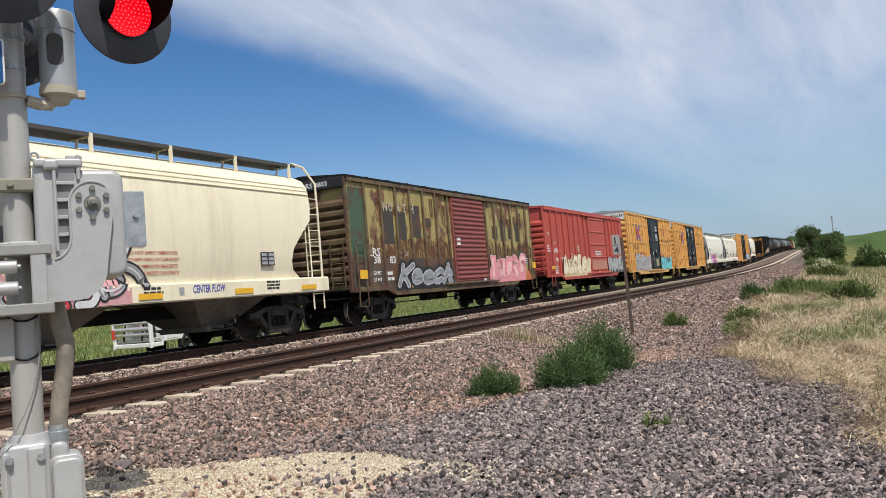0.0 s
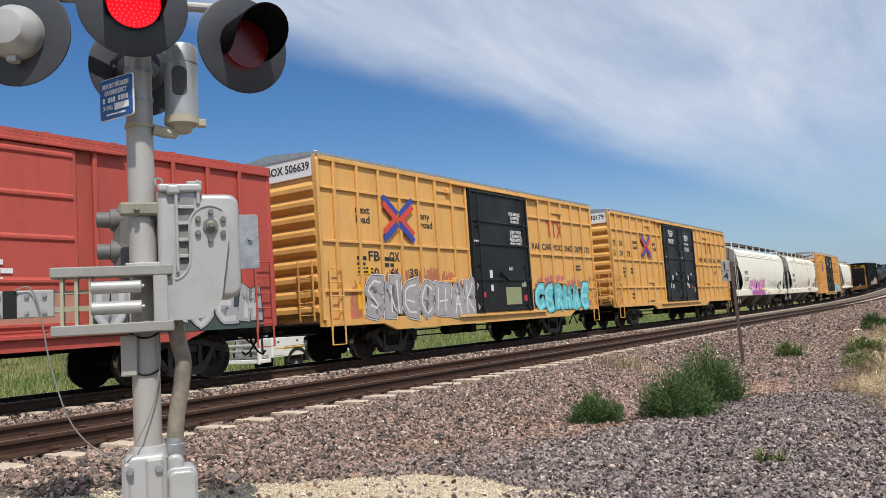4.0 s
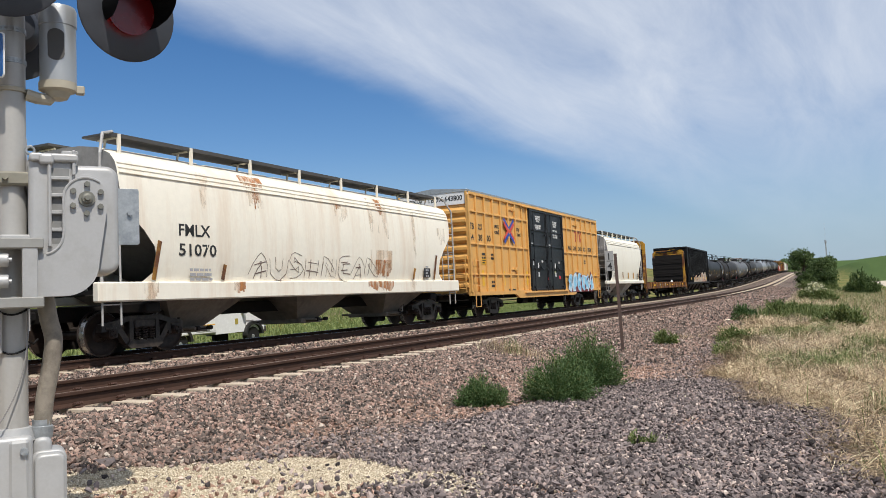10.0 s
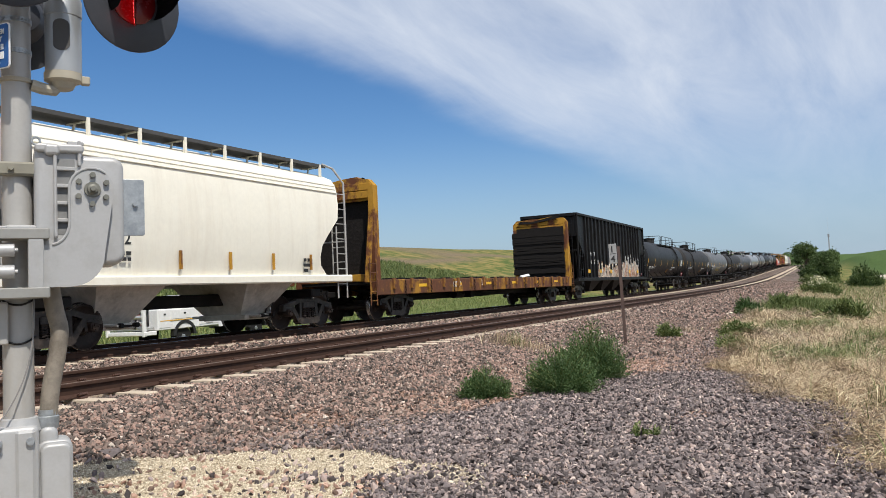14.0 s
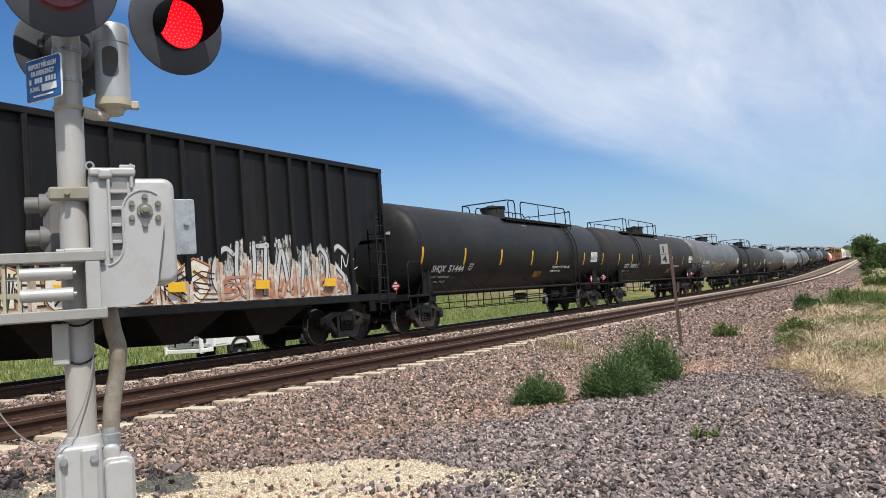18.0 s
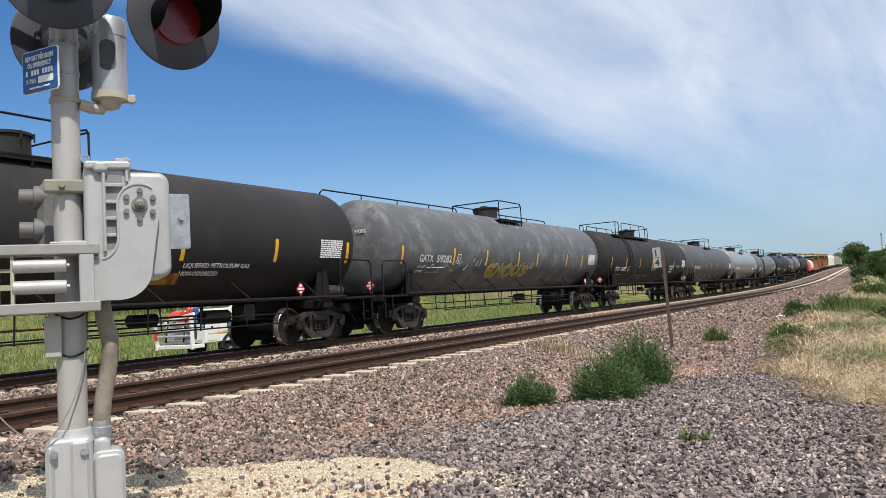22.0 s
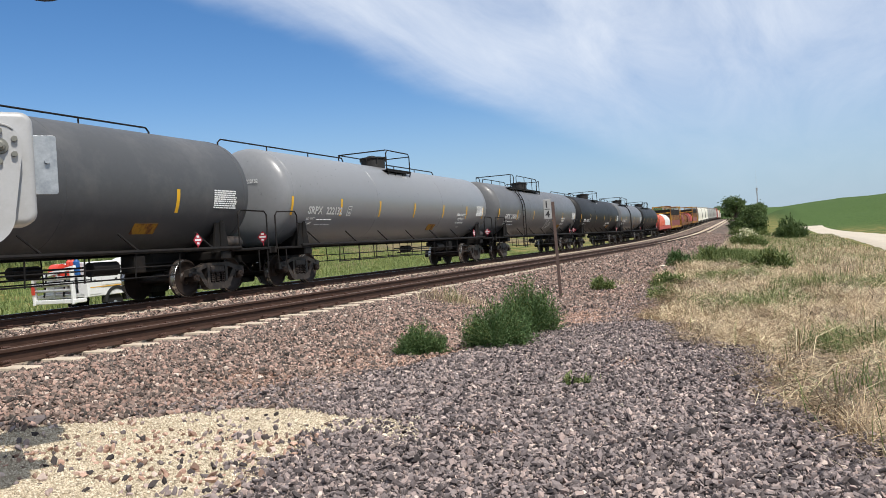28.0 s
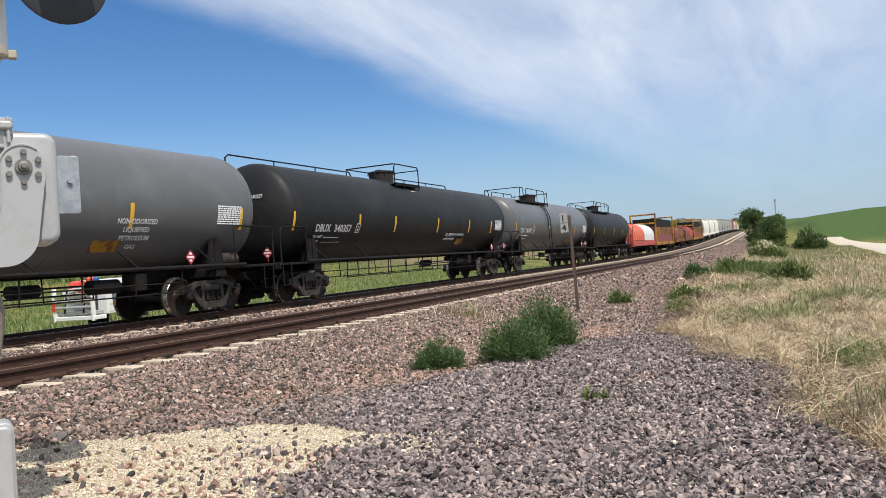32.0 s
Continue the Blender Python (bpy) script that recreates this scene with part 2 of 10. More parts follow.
truck_steel = mat("greasy_brown_cast_steel", (0.032, 0.026, 0.023), 0.45, vary=0.4, dirt=(0.12, 0.092, 0.07), dirt_amount=0.6, dirt_scale=4, spec=0.3)
wheel_steel = mat("dark_wheel_steel", (0.026, 0.019, 0.016), 0.5, metal=0.0, vary=0.3, dirt=(0.085, 0.055, 0.04), dirt_amount=0.5, dirt_scale=5, spec=0.18)
tread_steel = mat("polished_tread_steel", (0.42, 0.40, 0.38), 0.28, metal=0.9, vary=0.1)
rail_steel = mat("rusty_rail_steel", (0.054, 0.029, 0.02), 0.7, vary=0.3, dirt=(0.05, 0.032, 0.025), dirt_amount=0.6, dirt_scale=1.5, spec=0.2)
railhead = mat("worn_rail_head", (0.20, 0.135, 0.10), 0.45, metal=0.5, vary=0.15)
concrete = mat("weathered_concrete", (0.50, 0.41, 0.31), 0.85, vary=0.15, grain=25, dirt=(0.30, 0.23, 0.17), dirt_amount=0.6, dirt_scale=3, bump=0.004, bump_scale=60)
galv = mat("galvanised_steel", (0.40, 0.42, 0.43), 0.42, metal=0.6, vary=0.22, grain=34, dirt=(0.22, 0.24, 0.26), dirt_amount=0.8, dirt_scale=9)
alum = mat("aluminium_grey_paint", (0.41, 0.407, 0.40), 0.42, metal=0.15, vary=0.04, grain=60, dirt=(0.30, 0.285, 0.26), dirt_amount=0.45, dirt_scale=7.0, bump=0.0008, bump_scale=160)
mast_paint = mat("dull_aluminium_paint", (0.41, 0.395, 0.37), 0.45, metal=0.15, vary=0.05, grain=40, dirt=(0.33, 0.30, 0.25), dirt_amount=0.5, dirt_scale=3, streak=True)
signal_matte = mat("matte_black_visor", (0.008, 0.008, 0.009), 0.85, vary=0.2, spec=0.04)
signal_black = mat("faded_black_signal_paint", (0.042, 0.045, 0.054), 0.5, vary=0.1, dirt=(0.075, 0.078, 0.086), dirt_amount=0.4, dirt_scale=3, spec=0.4)
sign_blue = mat("sign_blue", (0.015, 0.09, 0.28), 0.4, vary=0.06)
sign_white = mat("sign_white", (0.75, 0.75, 0.74), 0.5, vary=0.04)
letter_black = mat("stencil_black", (0.02, 0.02, 0.02), 0.6, vary=0.15)
letter_white = mat("stencil_white", (0.68, 0.68, 0.66), 0.6, vary=0.1)
letter_red = mat("faded_sign_red", (0.42, 0.07, 0.04), 0.6, vary=0.15)
mark_yellow = mat("reflective_yellow", (0.75, 0.42, 0.02), 0.4, vary=0.08)
logo_red = mat("logo_red", (0.60, 0.06, 0.035), 0.5, vary=0.08)
logo_blue = mat("logo_blue", (0.03, 0.06, 0.33), 0.5, vary=0.08)
rubber = mat("black_rubber", (0.02, 0.02, 0.02), 0.8, vary=0.2, spec=0.18)
plastic_grey = mat("grey_conduit", (0.22, 0.21, 0.20), 0.6, vary=0.15, dirt=(0.12, 0.10, 0.08), dirt_amount=0.5, dirt_scale=5)
truck_white = mat("white_car_paint", (0.78, 0.78, 0.77), 0.25, vary=0.02)
glass_dark = mat("dark_tinted_glass", (0.02, 0.025, 0.03), 0.05, vary=0.05, spec=0.7)
chrome = mat("chrome", (0.7, 0.7, 0.7), 0.15, metal=1.0, vary=0.03)
plank_yellow = mat("rust_bled_yellow_paint", (0.42, 0.22, 0.03), 0.65, vary=0.15, second=(0.13, 0.05, 0.025), second_at=(0.45, 0.55), second_scale=1.6, spec=0.18)
plank_dark = mat("blackened_wood", (0.015, 0.013, 0.012), 0.85, vary=0.6, grain=14, spec=0.18, bump=0.02, bump_scale=12)
deck_rust = mat("rusty_brown_steel", (0.13, 0.055, 0.03), 0.75, vary=0.25, dirt=(0.06, 0.04, 0.03), dirt_amount=0.6, dirt_scale=1.2, second=(0.36, 0.18, 0.03), second_at=(0.50, 0.60), second_scale=1.3, spec=0.18)
orange_hood = mat("faded_orange_red_paint", (0.62, 0.13, 0.06), 0.5, vary=0.1, dirt=(0.35, 0.1, 0.06), dirt_amount=0.4)

# ---- mesh helpers ----


class Geo:
    """Collects simple solids into one mesh; each solid may take its own material slot."""

    def __init__(self):
        self.v, self.f, self.m = [], [], []

    def add(self, verts, faces, slot=0):
        n = len(self.v)
        self.v += [tuple(p) for p in verts]
        self.f += [tuple(i + n for i in f) for f in faces]
        self.m += [slot] * len(faces)
        return self

    def box(self, x0, x1, y0, y1, z0, z1, c=0.0, slot=0):
        if c <= 0:
            v = [(x, y, z) for z in (z0, z1) for y in (y0, y1) for x in (x0, x1)]
            return self.add(v, [(0, 2, 3, 1), (4, 5, 7, 6), (0, 1, 5, 4), (2, 6, 7, 3), (0, 4, 6, 2), (1, 3, 7, 5)], slot)
        c = min(c, (x1 - x0) * 0.45, (y1 - y0) * 0.45, (z1 - z0) * 0.45)
        pts, ids = [], {}
        for k, (sx, sy, sz) in enumerate([(a, b, d) for a in (0, 1) for b in (0, 1) for d in (0, 1)]):
            X, Y, Z = (x0, x1)[sx], (y0, y1)[sy], (z0, z1)[sz]
            ix, iy, iz = X + c * (1 - 2 * sx), Y + c * (1 - 2 * sy), Z + c * (1 - 2 * sz)
            for ax, p in enumerate(((X, iy, iz), (ix, Y, iz), (ix, iy, Z))):
                ids[(sx, sy, sz, ax)] = len(pts)
                pts.append(p)
        F = []
        g = lambda a, b, d, ax: ids[(a, b, d, ax)]
        for s in (0, 1):
            F.append([g(s, 0, 0, 0), g(s, 1, 0, 0), g(s, 1, 1, 0), g(s, 0, 1, 0)])
            F.append([g(0, s, 0, 1), g(1, s, 0, 1), g(1, s, 1, 1), g(0, s, 1, 1)])
            F.append([g(0, 0, s, 2), g(1, 0, s, 2), g(1, 1, s, 2), g(0, 1, s, 2)])
            for u in (0, 1):
                F.append([g(s, u, 0, 0), g(s, u, 1, 0), g(s, u, 1, 1), g(s, u, 0, 1)])
                F.append([g(s, 0, u, 0), g(s, 1, u, 0), g(s, 1, u, 2), g(s, 0, u, 2)])
                F.append([g(0, s, u, 1), g(1, s, u, 1), g(1, s, u, 2), g(0, s, u, 2)])
                for w in (0, 1):
                    F.append([g(s, u, w, 0), g(s, u, w, 1), g(s, u, w, 2)])
        mid = Vector(((x0 + x1) / 2, (y0 + y1) / 2, (z0 + z1) / 2))
        out = []
        for f in F:
            a, b, d = (Vector(pts[i]) for i in f[:3])
            out.append(f if (b - a).cross(d - a).dot(sum((Vector(pts[i]) for i in f), Vector()) / len(f) - mid) > 0 else f[::-1])
        return self.add(pts, out, slot)

    def rounded(self, x0, x1, y0, y1, z0, z1, r, e, slot=0, k=6):
        """A cast box: rounded outline in x and z (radius r), edges eased by e towards its front and back."""
        def ring(y, inset):
            out = []
            for cx, cz, a0 in ((x1 - r, z1 - r, 0.0), (x0 + r, z1 - r, 90.0), (x0 + r, z0 + r, 180.0), (x1 - r, z0 + r, 270.0)):
                out += [(cx + (r - inset) * math.cos(radians(a0 + 90.0 * q / k)), y, cz + (r - inset) * math.sin(radians(a0 + 90.0 * q / k))) for q in range(k + 1)]
            return out
        turns = [0, 25, 50, 75, 90]
        rings = [ring(y0 + e * (1 - math.sin(radians(a))), e * (1 - math.cos(radians(a)))) for a in turns[::-1]]
        rings += [ring(y1 - e * (1 - math.sin(radians(a))), e * (1 - math.cos(radians(a)))) for a in turns]
        n = len(rings[0])
        v = [q for row in rings for q in row]
        f = [(i * n + j, i * n + n + j, i * n + n + (j + 1) % n, i * n + (j + 1) % n) for i in range(len(rings) - 1) for j in range(n)]
        f += [tuple(range(n)), tuple(range(len(v) - n, len(v)))[::-1]]
        return self.add(v, f, slot)

    def bar(self, p, q, r, n=6, slot=0, r2=None):
        """A round bar from p to q."""
        p, q = Vector(p), Vector(q)
        d = (q - p).normalized()
        u = d.orthogonal().normalized()
        w = d.cross(u)
        r2 = r if r2 is None else r2
        v = [p + (u * math.cos(6.28319 * k / n) + w * math.sin(6.28319 * k / n)) * r for k in range(n)]
        v += [q + (u * math.cos(6.28319 * k / n) + w * math.sin(6.28319 * k / n)) * r2 for k in range(n)]
        f = [(k, (k + 1) % n, n + (k + 1) % n, n + k) for k in range(n)] + [tuple(range(n))[::-1], tuple(range(n, 2 * n))]
        return self.add(v, f, slot)

    def tube(self, pts, r, n=6, slot=0):
        """A round bar bent through pts."""
        pts = [Vector(p) for p in pts]
        v, f = [], []
        d0 = (pts[1] - pts[0]).normalized()
        u = d0.orthogonal().normalized()
        for i, p in enumerate(pts):
            d = (pts[min(i + 1, len(pts) - 1)] - pts[max(i - 1, 0)]).normalized()
            u = (u - d * u.dot(d)).normalized()
            w = d.cross(u)
            v += [p + (u * math.cos(6.28319 * k / n) + w * math.sin(6.28319 * k / n)) * r for k in range(n)]
        for i in range(len(pts) - 1):
            f += [(i * n + k, i * n + (k + 1) % n, i * n + n + (k + 1) % n, i * n + n + k) for k in range(n)]
        f += [tuple(range(n))[::-1], tuple(range(len(v) - n, len(v)))]
        return self.add(v, f, slot)

    def slab(self, p, q, width, thick, up=(0, 0, 1), slot=0):
        """A flat bar from p to q, width across, thick along up."""
        p, q = Vector(p), Vector(q)
        d = (q - p).normalized()
        s = d.cross(Vector(up)).normalized()
        w = s.cross(d)
        v = [a + s * (i * width / 2) + w * (j * thick / 2) for a in (p, q) for j in (-1, 1) for i in (-1, 1)]
        return self.add(v, [(0, 1, 3, 2), (4, 6, 7, 5), (0, 4, 5, 1), (2, 3, 7, 6), (0, 2, 6, 4), (1, 5, 7, 3)], slot)

    def prism(self, poly, x0, x1, axis="x", slot=0):
        """A flat outline (two coordinates) pushed along an axis."""
        order = {"x": lambda a, b, t: (t, a, b), "y": lambda a, b, t: (a, t, b), "z": lambda a, b, t: (a, b, t)}[axis]
        n = len(poly)
        v = [order(a, b, x0) for a, b in poly] + [order(a, b, x1) for a, b in poly]
        f = [(k, (k + 1) % n, n + (k + 1) % n, n + k) for k in range(n)] + [tuple(range(n))[::-1], tuple(range(n, 2 * n))]
        return self.add(v, f, slot)

    def lathe(self, prof, axis="x", n=24, at=(0, 0, 0), slot=0, caps=True):
        """A profile (along, radius) turned round an axis."""
        v, f = [], []
        for a, r in prof:
            for k in range(n):
                c, s = math.cos(6.28319 * k / n) * r, math.sin(6.28319 * k / n) * r
                p = {"x": (a, c, s), "y": (s, a, c), "z": (c, s, a)}[axis]
                v.append((p[0] + at[0], p[1] + at[1], p[2] + at[2]))
        for i in range(len(prof) - 1):
            f += [(i * n + k, i * n + (k + 1) % n, i * n + n + (k + 1) % n, i * n + n + k) for k in range(n)]
        if caps:
            f += [tuple(range(n))[::-1], tuple(range(len(v) - n, len(v)))]
        return self.add(v, f, slot)

    def mesh(self, name, mats, smooth=False):
        me = bpy.data.meshes.new(name)
        me.from_pydata(self.v, [], self.f)
        for m in mats if isinstance(mats, (list, tuple)) else [mats]:
            me.materials.append(m)
        me.polygons.foreach_set("material_index", self.m)
        if smooth:
            me.polygons.foreach_set("use_smooth", [True] * len(self.f))
        me.update()
        if smooth:
            me.set_sharp_from_angle(angle=radians(35))
        return me


def part(name, geo, mats, parent, label="", smooth=False, at=None):
    """One mesh object under a thing or under a part."""
    me = geo if isinstance(geo, bpy.types.Mesh) else geo.mesh(name, mats, smooth)
    ob = new(name, me)
    ob.parent = parent
    if at is not None:
        ob.matrix_local = at
    return tagged(ob, label=label) if label else ob


def thing(name, geo, mats, label, category, group="", smooth=False, at=None, kind=""):
    me = geo if geo is None or isinstance(geo, bpy.types.Mesh) else geo.mesh(name, mats, smooth)
    ob = new(name, me)
    if at is not None:
        ob.matrix_basis = at
    return tagged(ob, label, category, group, kind)


_fonts = {}


def letters(body, size, mats, parent, m, name="lettering", width=None, label="", shear=0.0, bold=0.022):
    """Flat painted lettering, its left foot at the pose m (x along the line, y up the line)."""
    key = (body, size, width, shear, bold)
    if key not in _fonts:
        cu = bpy.data.curves.new("lettering", "FONT")
        cu.body, cu.size, cu.extrude, cu.shear = body, size * 1.38, 0.002, shear
        cu.resolution_u = 2
        cu.offset = size * bold
        tmp = new("lettering_source", cu)
        bpy.context.view_layer.update()
        me = bpy.data.meshes.new_from_object(tmp.evaluated_get(bpy.context.evaluated_depsgraph_get()))
        bpy.data.objects.remove(tmp)
        co = np.empty(len(me.vertices) * 3)
        me.vertices.foreach_get("co", co)
        co = co.reshape(-1, 3)
        w = np.ptp(co[:, 0]) if len(co) else 1
        if width:
            co[:, 0] *= width / w
        co[:, 0] -= co[:, 0].min()
        me.vertices.foreach_set("co", co.ravel())
        _fonts[key] = me
    me = _fonts[key].copy()
    me.materials.clear()
    me.materials.append(mats)
    return part(name, me, None, parent, label, at=m)


def on_side(x, y, z):
    """The pose of writing on a car's side that faces +x: along +y, up +z."""
    return Matrix(((0, 0, 1, x), (1, 0, 0, y), (0, 1, 0, z), (0, 0, 0, 1)))


def on_end(x, y, z):
    """The pose of writing on a car's end that faces -y: along +x, up +z."""
    return Matrix(((1, 0, 0, x), (0, 0, -1, y), (0, 1, 0, z), (0, 0, 0, 1)))


def bars(geo, x, y0, z0, width, rows, height, gap, ragged=0.3, slot=0, t=0.004):
    """Writing too small to read: lines broken into words, on a side that faces +x."""
    z = z0
    for _ in range(rows):
        y, end = y0, y0 + width * (1 - ragged * random.random())
        while y < end:
            w = min(height * random.uniform(1.2, 4.0), end - y)
            if w > height * 0.5:
                geo.box(x, x + t, y, y + w, z - height, z, slot=slot)
            y += w + height * 0.6
        z -= height + gap
    return geo

# ---- the lie of the land ----
# both tracks follow one line: bends (per km) at distances along it, from the crossing
BEND_AT = np.array([-40, 20, 60, 110, 160, 230, 330, 500, 800.0])
BEND = np.array([0.431, 0.279, 0.668, -0.366, 0.121, 0.114, 0.08, 0.062, 0.085])
_sg = np.arange(-160.0, 2200.0, 1.0)
_k = np.where((_sg > 1500) | (_sg < -40), 0, np.interp(_sg, BEND_AT, BEND) / 1000)
_th = np.cumsum(_k)
_th = _th - np.interp(0, _sg, _th) + 0.01473
_lx, _ly = np.cumsum(-np.sin(_th)), np.cumsum(np.cos(_th))
_lx, _ly = _lx - np.interp(0, _sg, _lx), _ly - np.interp(0, _sg, _ly)
# the line climbs (per cent) further out
_climb = np.cumsum(np.interp(_sg, [60, 110, 160, 230, 330, 500, 800], [0, 0.733, 2.193, 1.953, 1.474, 1.092, 0.897]) / 100)
NEAR, FAR = -8.728, -14.224          # x of the two track centres at the crossing; rail tops are at z = 0
GAUGE = 0.7525                       # half the distance between rail centres


def along(s, off=0.0, track=NEAR):
    """A place on a track: s metres along, off metres to its right. Gives x, y and the heading in radians."""
    th = np.interp(s, _sg, _th)
    return np.interp(s, _sg, _lx) + track + off * np.cos(th), np.interp(s, _sg, _ly) + off * np.sin(th), th


def climb(s):
    """How high the line has climbed s metres along."""
    return np.interp(s, _sg, _climb)


def beside(x, y):
    """How far x, y lies to the right of the near track's centre."""
    th = np.interp(y, _ly, _th)
    return (x - np.interp(y, _ly, _lx) - NEAR) * np.cos(th)


def smooth(a, b, v):
    u = np.clip((v - a) / (b - a), 0, 1)
    return u * u * (3 - 2 * u)


BED = -0.235                           # ballast top


def height(x, y):
    """The height of the ground."""
    x, y = np.asarray(x, float), np.asarray(y, float)
    q = beside(x, y)
    right = -0.62 - 0.95 * smooth(12, 70, y) * smooth(3.5, 14, q) - 0.25 * smooth(1.0, 6.0, x) * (y < 400)
    right = right + (8.3 + 0.085 * np.clip(x, -12, 90)) * smooth(150, 450, y) * smooth(9, 26, q)
    left = -0.72 + 0.5 * smooth(-31, -42, x) + 11.2 * smooth(-36, -104, x) * (1 - 0.75 * smooth(170, 520, y)) + 5.0 * smooth(-110, -500, x)
    far = 34 * smooth(800, 2000, y)
    z = np.where(q > 1.7, BED + (right - BED) * smooth(1.6, 3.9, q), BED)
    z = np.where(q < -7.4, BED + (left - BED) * smooth(-7.4, -10.5, q), z)
    z = z + 0.03 * wobble(x, y, 1.3) * smooth(3.4, 4.6, q) + 0.5 * wobble(x, y, 25) * smooth(20, 60, np.abs(q + 2.7))
    z = z + np.interp(y, _ly, _climb) * (1 - smooth(40, 160, np.abs(q + 2.7))) * (1 - 0.6 * smooth(7, 22, q))
    return z + far * np.where(np.abs(q + 2.7) < 4.3, 0.0, 1.0) * smooth(4, 60, np.abs(q + 2.7))


def stone_ground():
    """One ground material: grass, dry grass, ballast, sand and fields by place."""
    m = bpy.data.materials.new("ground")
    m.use_nodes = True
    nt = m.node_tree
    bs = nt.nodes["Principled BSDF"]
    co = nt.nodes.new("ShaderNodeTexCoord").outputs["Object"]
    at = nt.nodes.new("ShaderNodeAttribute")
    at.attribute_name = "cover"
    sep = nt.nodes.new("ShaderNodeSeparateColor")
    nt.links.new(at.outputs["Color"], sep.inputs[0])
    fine, mid, big = noise_node(nt, co, 45, 6, 0.7), noise_node(nt, co, 5, 6, 0.65), noise_node(nt, co, 0.35, 6, 0.6)
    vor = nt.nodes.new("ShaderNodeTexVoronoi")
    vor.inputs["Scale"].default_value = 22
    nt.links.new(co, vor.inputs["Vector"])
    sepv = nt.nodes.new("ShaderNodeSeparateColor")
    nt.links.new(vor.outputs["Color"], sepv.inputs[0])
    ballast = ramp(nt, sepv.outputs[0], [(0.0, (0.0405, 0.0351, 0.0311)), (0.4, (0.115, 0.0891, 0.0743)), (0.75, (0.216, 0.151, 0.121)), (1.0, (0.324, 0.257, 0.209))])
    ballast = mixed(nt, 1.0, ballast, ramp(nt, fine, [(0.25, (0.6,) * 3), (0.75, (1.25,) * 3)]), "MULTIPLY")
    soil = ramp(nt, mid, [(0.3, (0.247, 0.163, 0.12)), (0.7, (0.403, 0.267, 0.195))])
    soil = mixed(nt, 1.0, soil, ramp(nt, fine, [(0.25, (0.7,) * 3), (0.75, (1.2,) * 3)]), "MULTIPLY")
    grass = ramp(nt, mid, [(0.25, (0.035, 0.06, 0.014)), (0.55, (0.075, 0.11, 0.024)), (0.8, (0.15, 0.155, 0.045))])
    grass = mixed(nt, ranged(nt, big, 0.42, 0.62), grass, (0.26, 0.20, 0.07))
    crop = ramp(nt, noise_node(nt, co, 1.2, 5, 0.6, (3, 0.15, 1)), [(0.3, (0.04, 0.075, 0.016)), (0.7, (0.075, 0.12, 0.028))])
    dry = ramp(nt, mid, [(0.25, (0.078, 0.0585, 0.039)), (0.5, (0.182, 0.137, 0.0858)), (0.75, (0.325, 0.247, 0.156))])
    dry = mixed(nt, 1.0, dry, ramp(nt, fine, [(0.25, (0.55,) * 3), (0.75, (1.3,) * 3)]), "MULTIPLY")
    c = mixed(nt, sep.outputs[0], soil, grass)
    c = mixed(nt, sep.outputs[1], c, dry)
    c = mixed(nt, sep.outputs[2], c, crop)
    at2 = nt.nodes.new("ShaderNodeAttribute")
    at2.attribute_name = "stony"
    sep2 = nt.nodes.new("ShaderNodeSeparateColor")
    nt.links.new(at2.outputs["Color"], sep2.inputs[0])
    c = mixed(nt, sep2.outputs[0], c, ballast)
    sand = mixed(nt, 1.0, ramp(nt, mid, [(0.3, (0.4, 0.335, 0.235)), (0.7, (0.53, 0.45, 0.325))]), ramp(nt, noise_node(nt, co, 90, 4, 0.7), [(0.3, (0.65,) * 3), (0.7, (1.2,) * 3)]), "MULTIPLY")
    c = mixed(nt, sep2.outputs[1], c, sand)
    # ground under the dark stones: the gaps' shade is put into its colour
    dark = mixed(nt, 1.0, ramp(nt, sepv.outputs[1], [(0.0, (0.016, 0.014, 0.014)), (0.6, (0.055, 0.047, 0.047)), (1.0, (0.14, 0.12, 0.11))]), ramp(nt, fine, [(0.25, (0.6,) * 3), (0.75, (1.25,) * 3)]), "MULTIPLY")
    c = mixed(nt, sep2.outputs[2], c, dark)
    nt.links.new(c, bs.inputs["Base Color"])
    bs.inputs["Roughness"].default_value = 0.95
    bs.inputs["Specular IOR Level"].default_value = 0.15
    b = nt.nodes.new("ShaderNodeBump")
    b.inputs["Strength"].default_value, b.inputs["Distance"].default_value = 0.7, 0.03
    nt.links.new(fine, b.inputs["Height"])
    nt.links.new(b.outputs[0], bs.inputs["Normal"])
    return m


def wobble(x, y, size, seed=0.0):
    """Smooth uneven values about 0, for edges of patches."""
    return (np.sin(x / size * 1.7 + seed + 1.3 * np.sin(y / size * 0.9 + seed)) + np.sin(y / size * 2.1 - seed * 1.7 + 1.1 * np.sin(x / size * 1.3))) * 0.5


def sand_here(x, y):
    """The spread of pale crushed limestone of the crossing's approach, 0 to 1."""
    top = np.interp(x, [-6.0, -5.8, -5.45, -5.0, -4.4, -3.3, -2.6], [4.7, 5.1, 5.8, 6.62, 6.55, 6.2, 5.8]) + 0.1 * wobble(x, y, 0.4)
    side = -3.2 - 0.1 * (y - 4.3) + 0.16 * wobble(x, y, 0.3, 1.0) + 0.4 * smooth(5.5, 6.1, y)
    return smooth(0.15, -0.15, y - top) * smooth(0.25, -0.25, x - side) * smooth(-6.75, -6.3, x + 0.12 * wobble(x, y, 0.3, 5.0))


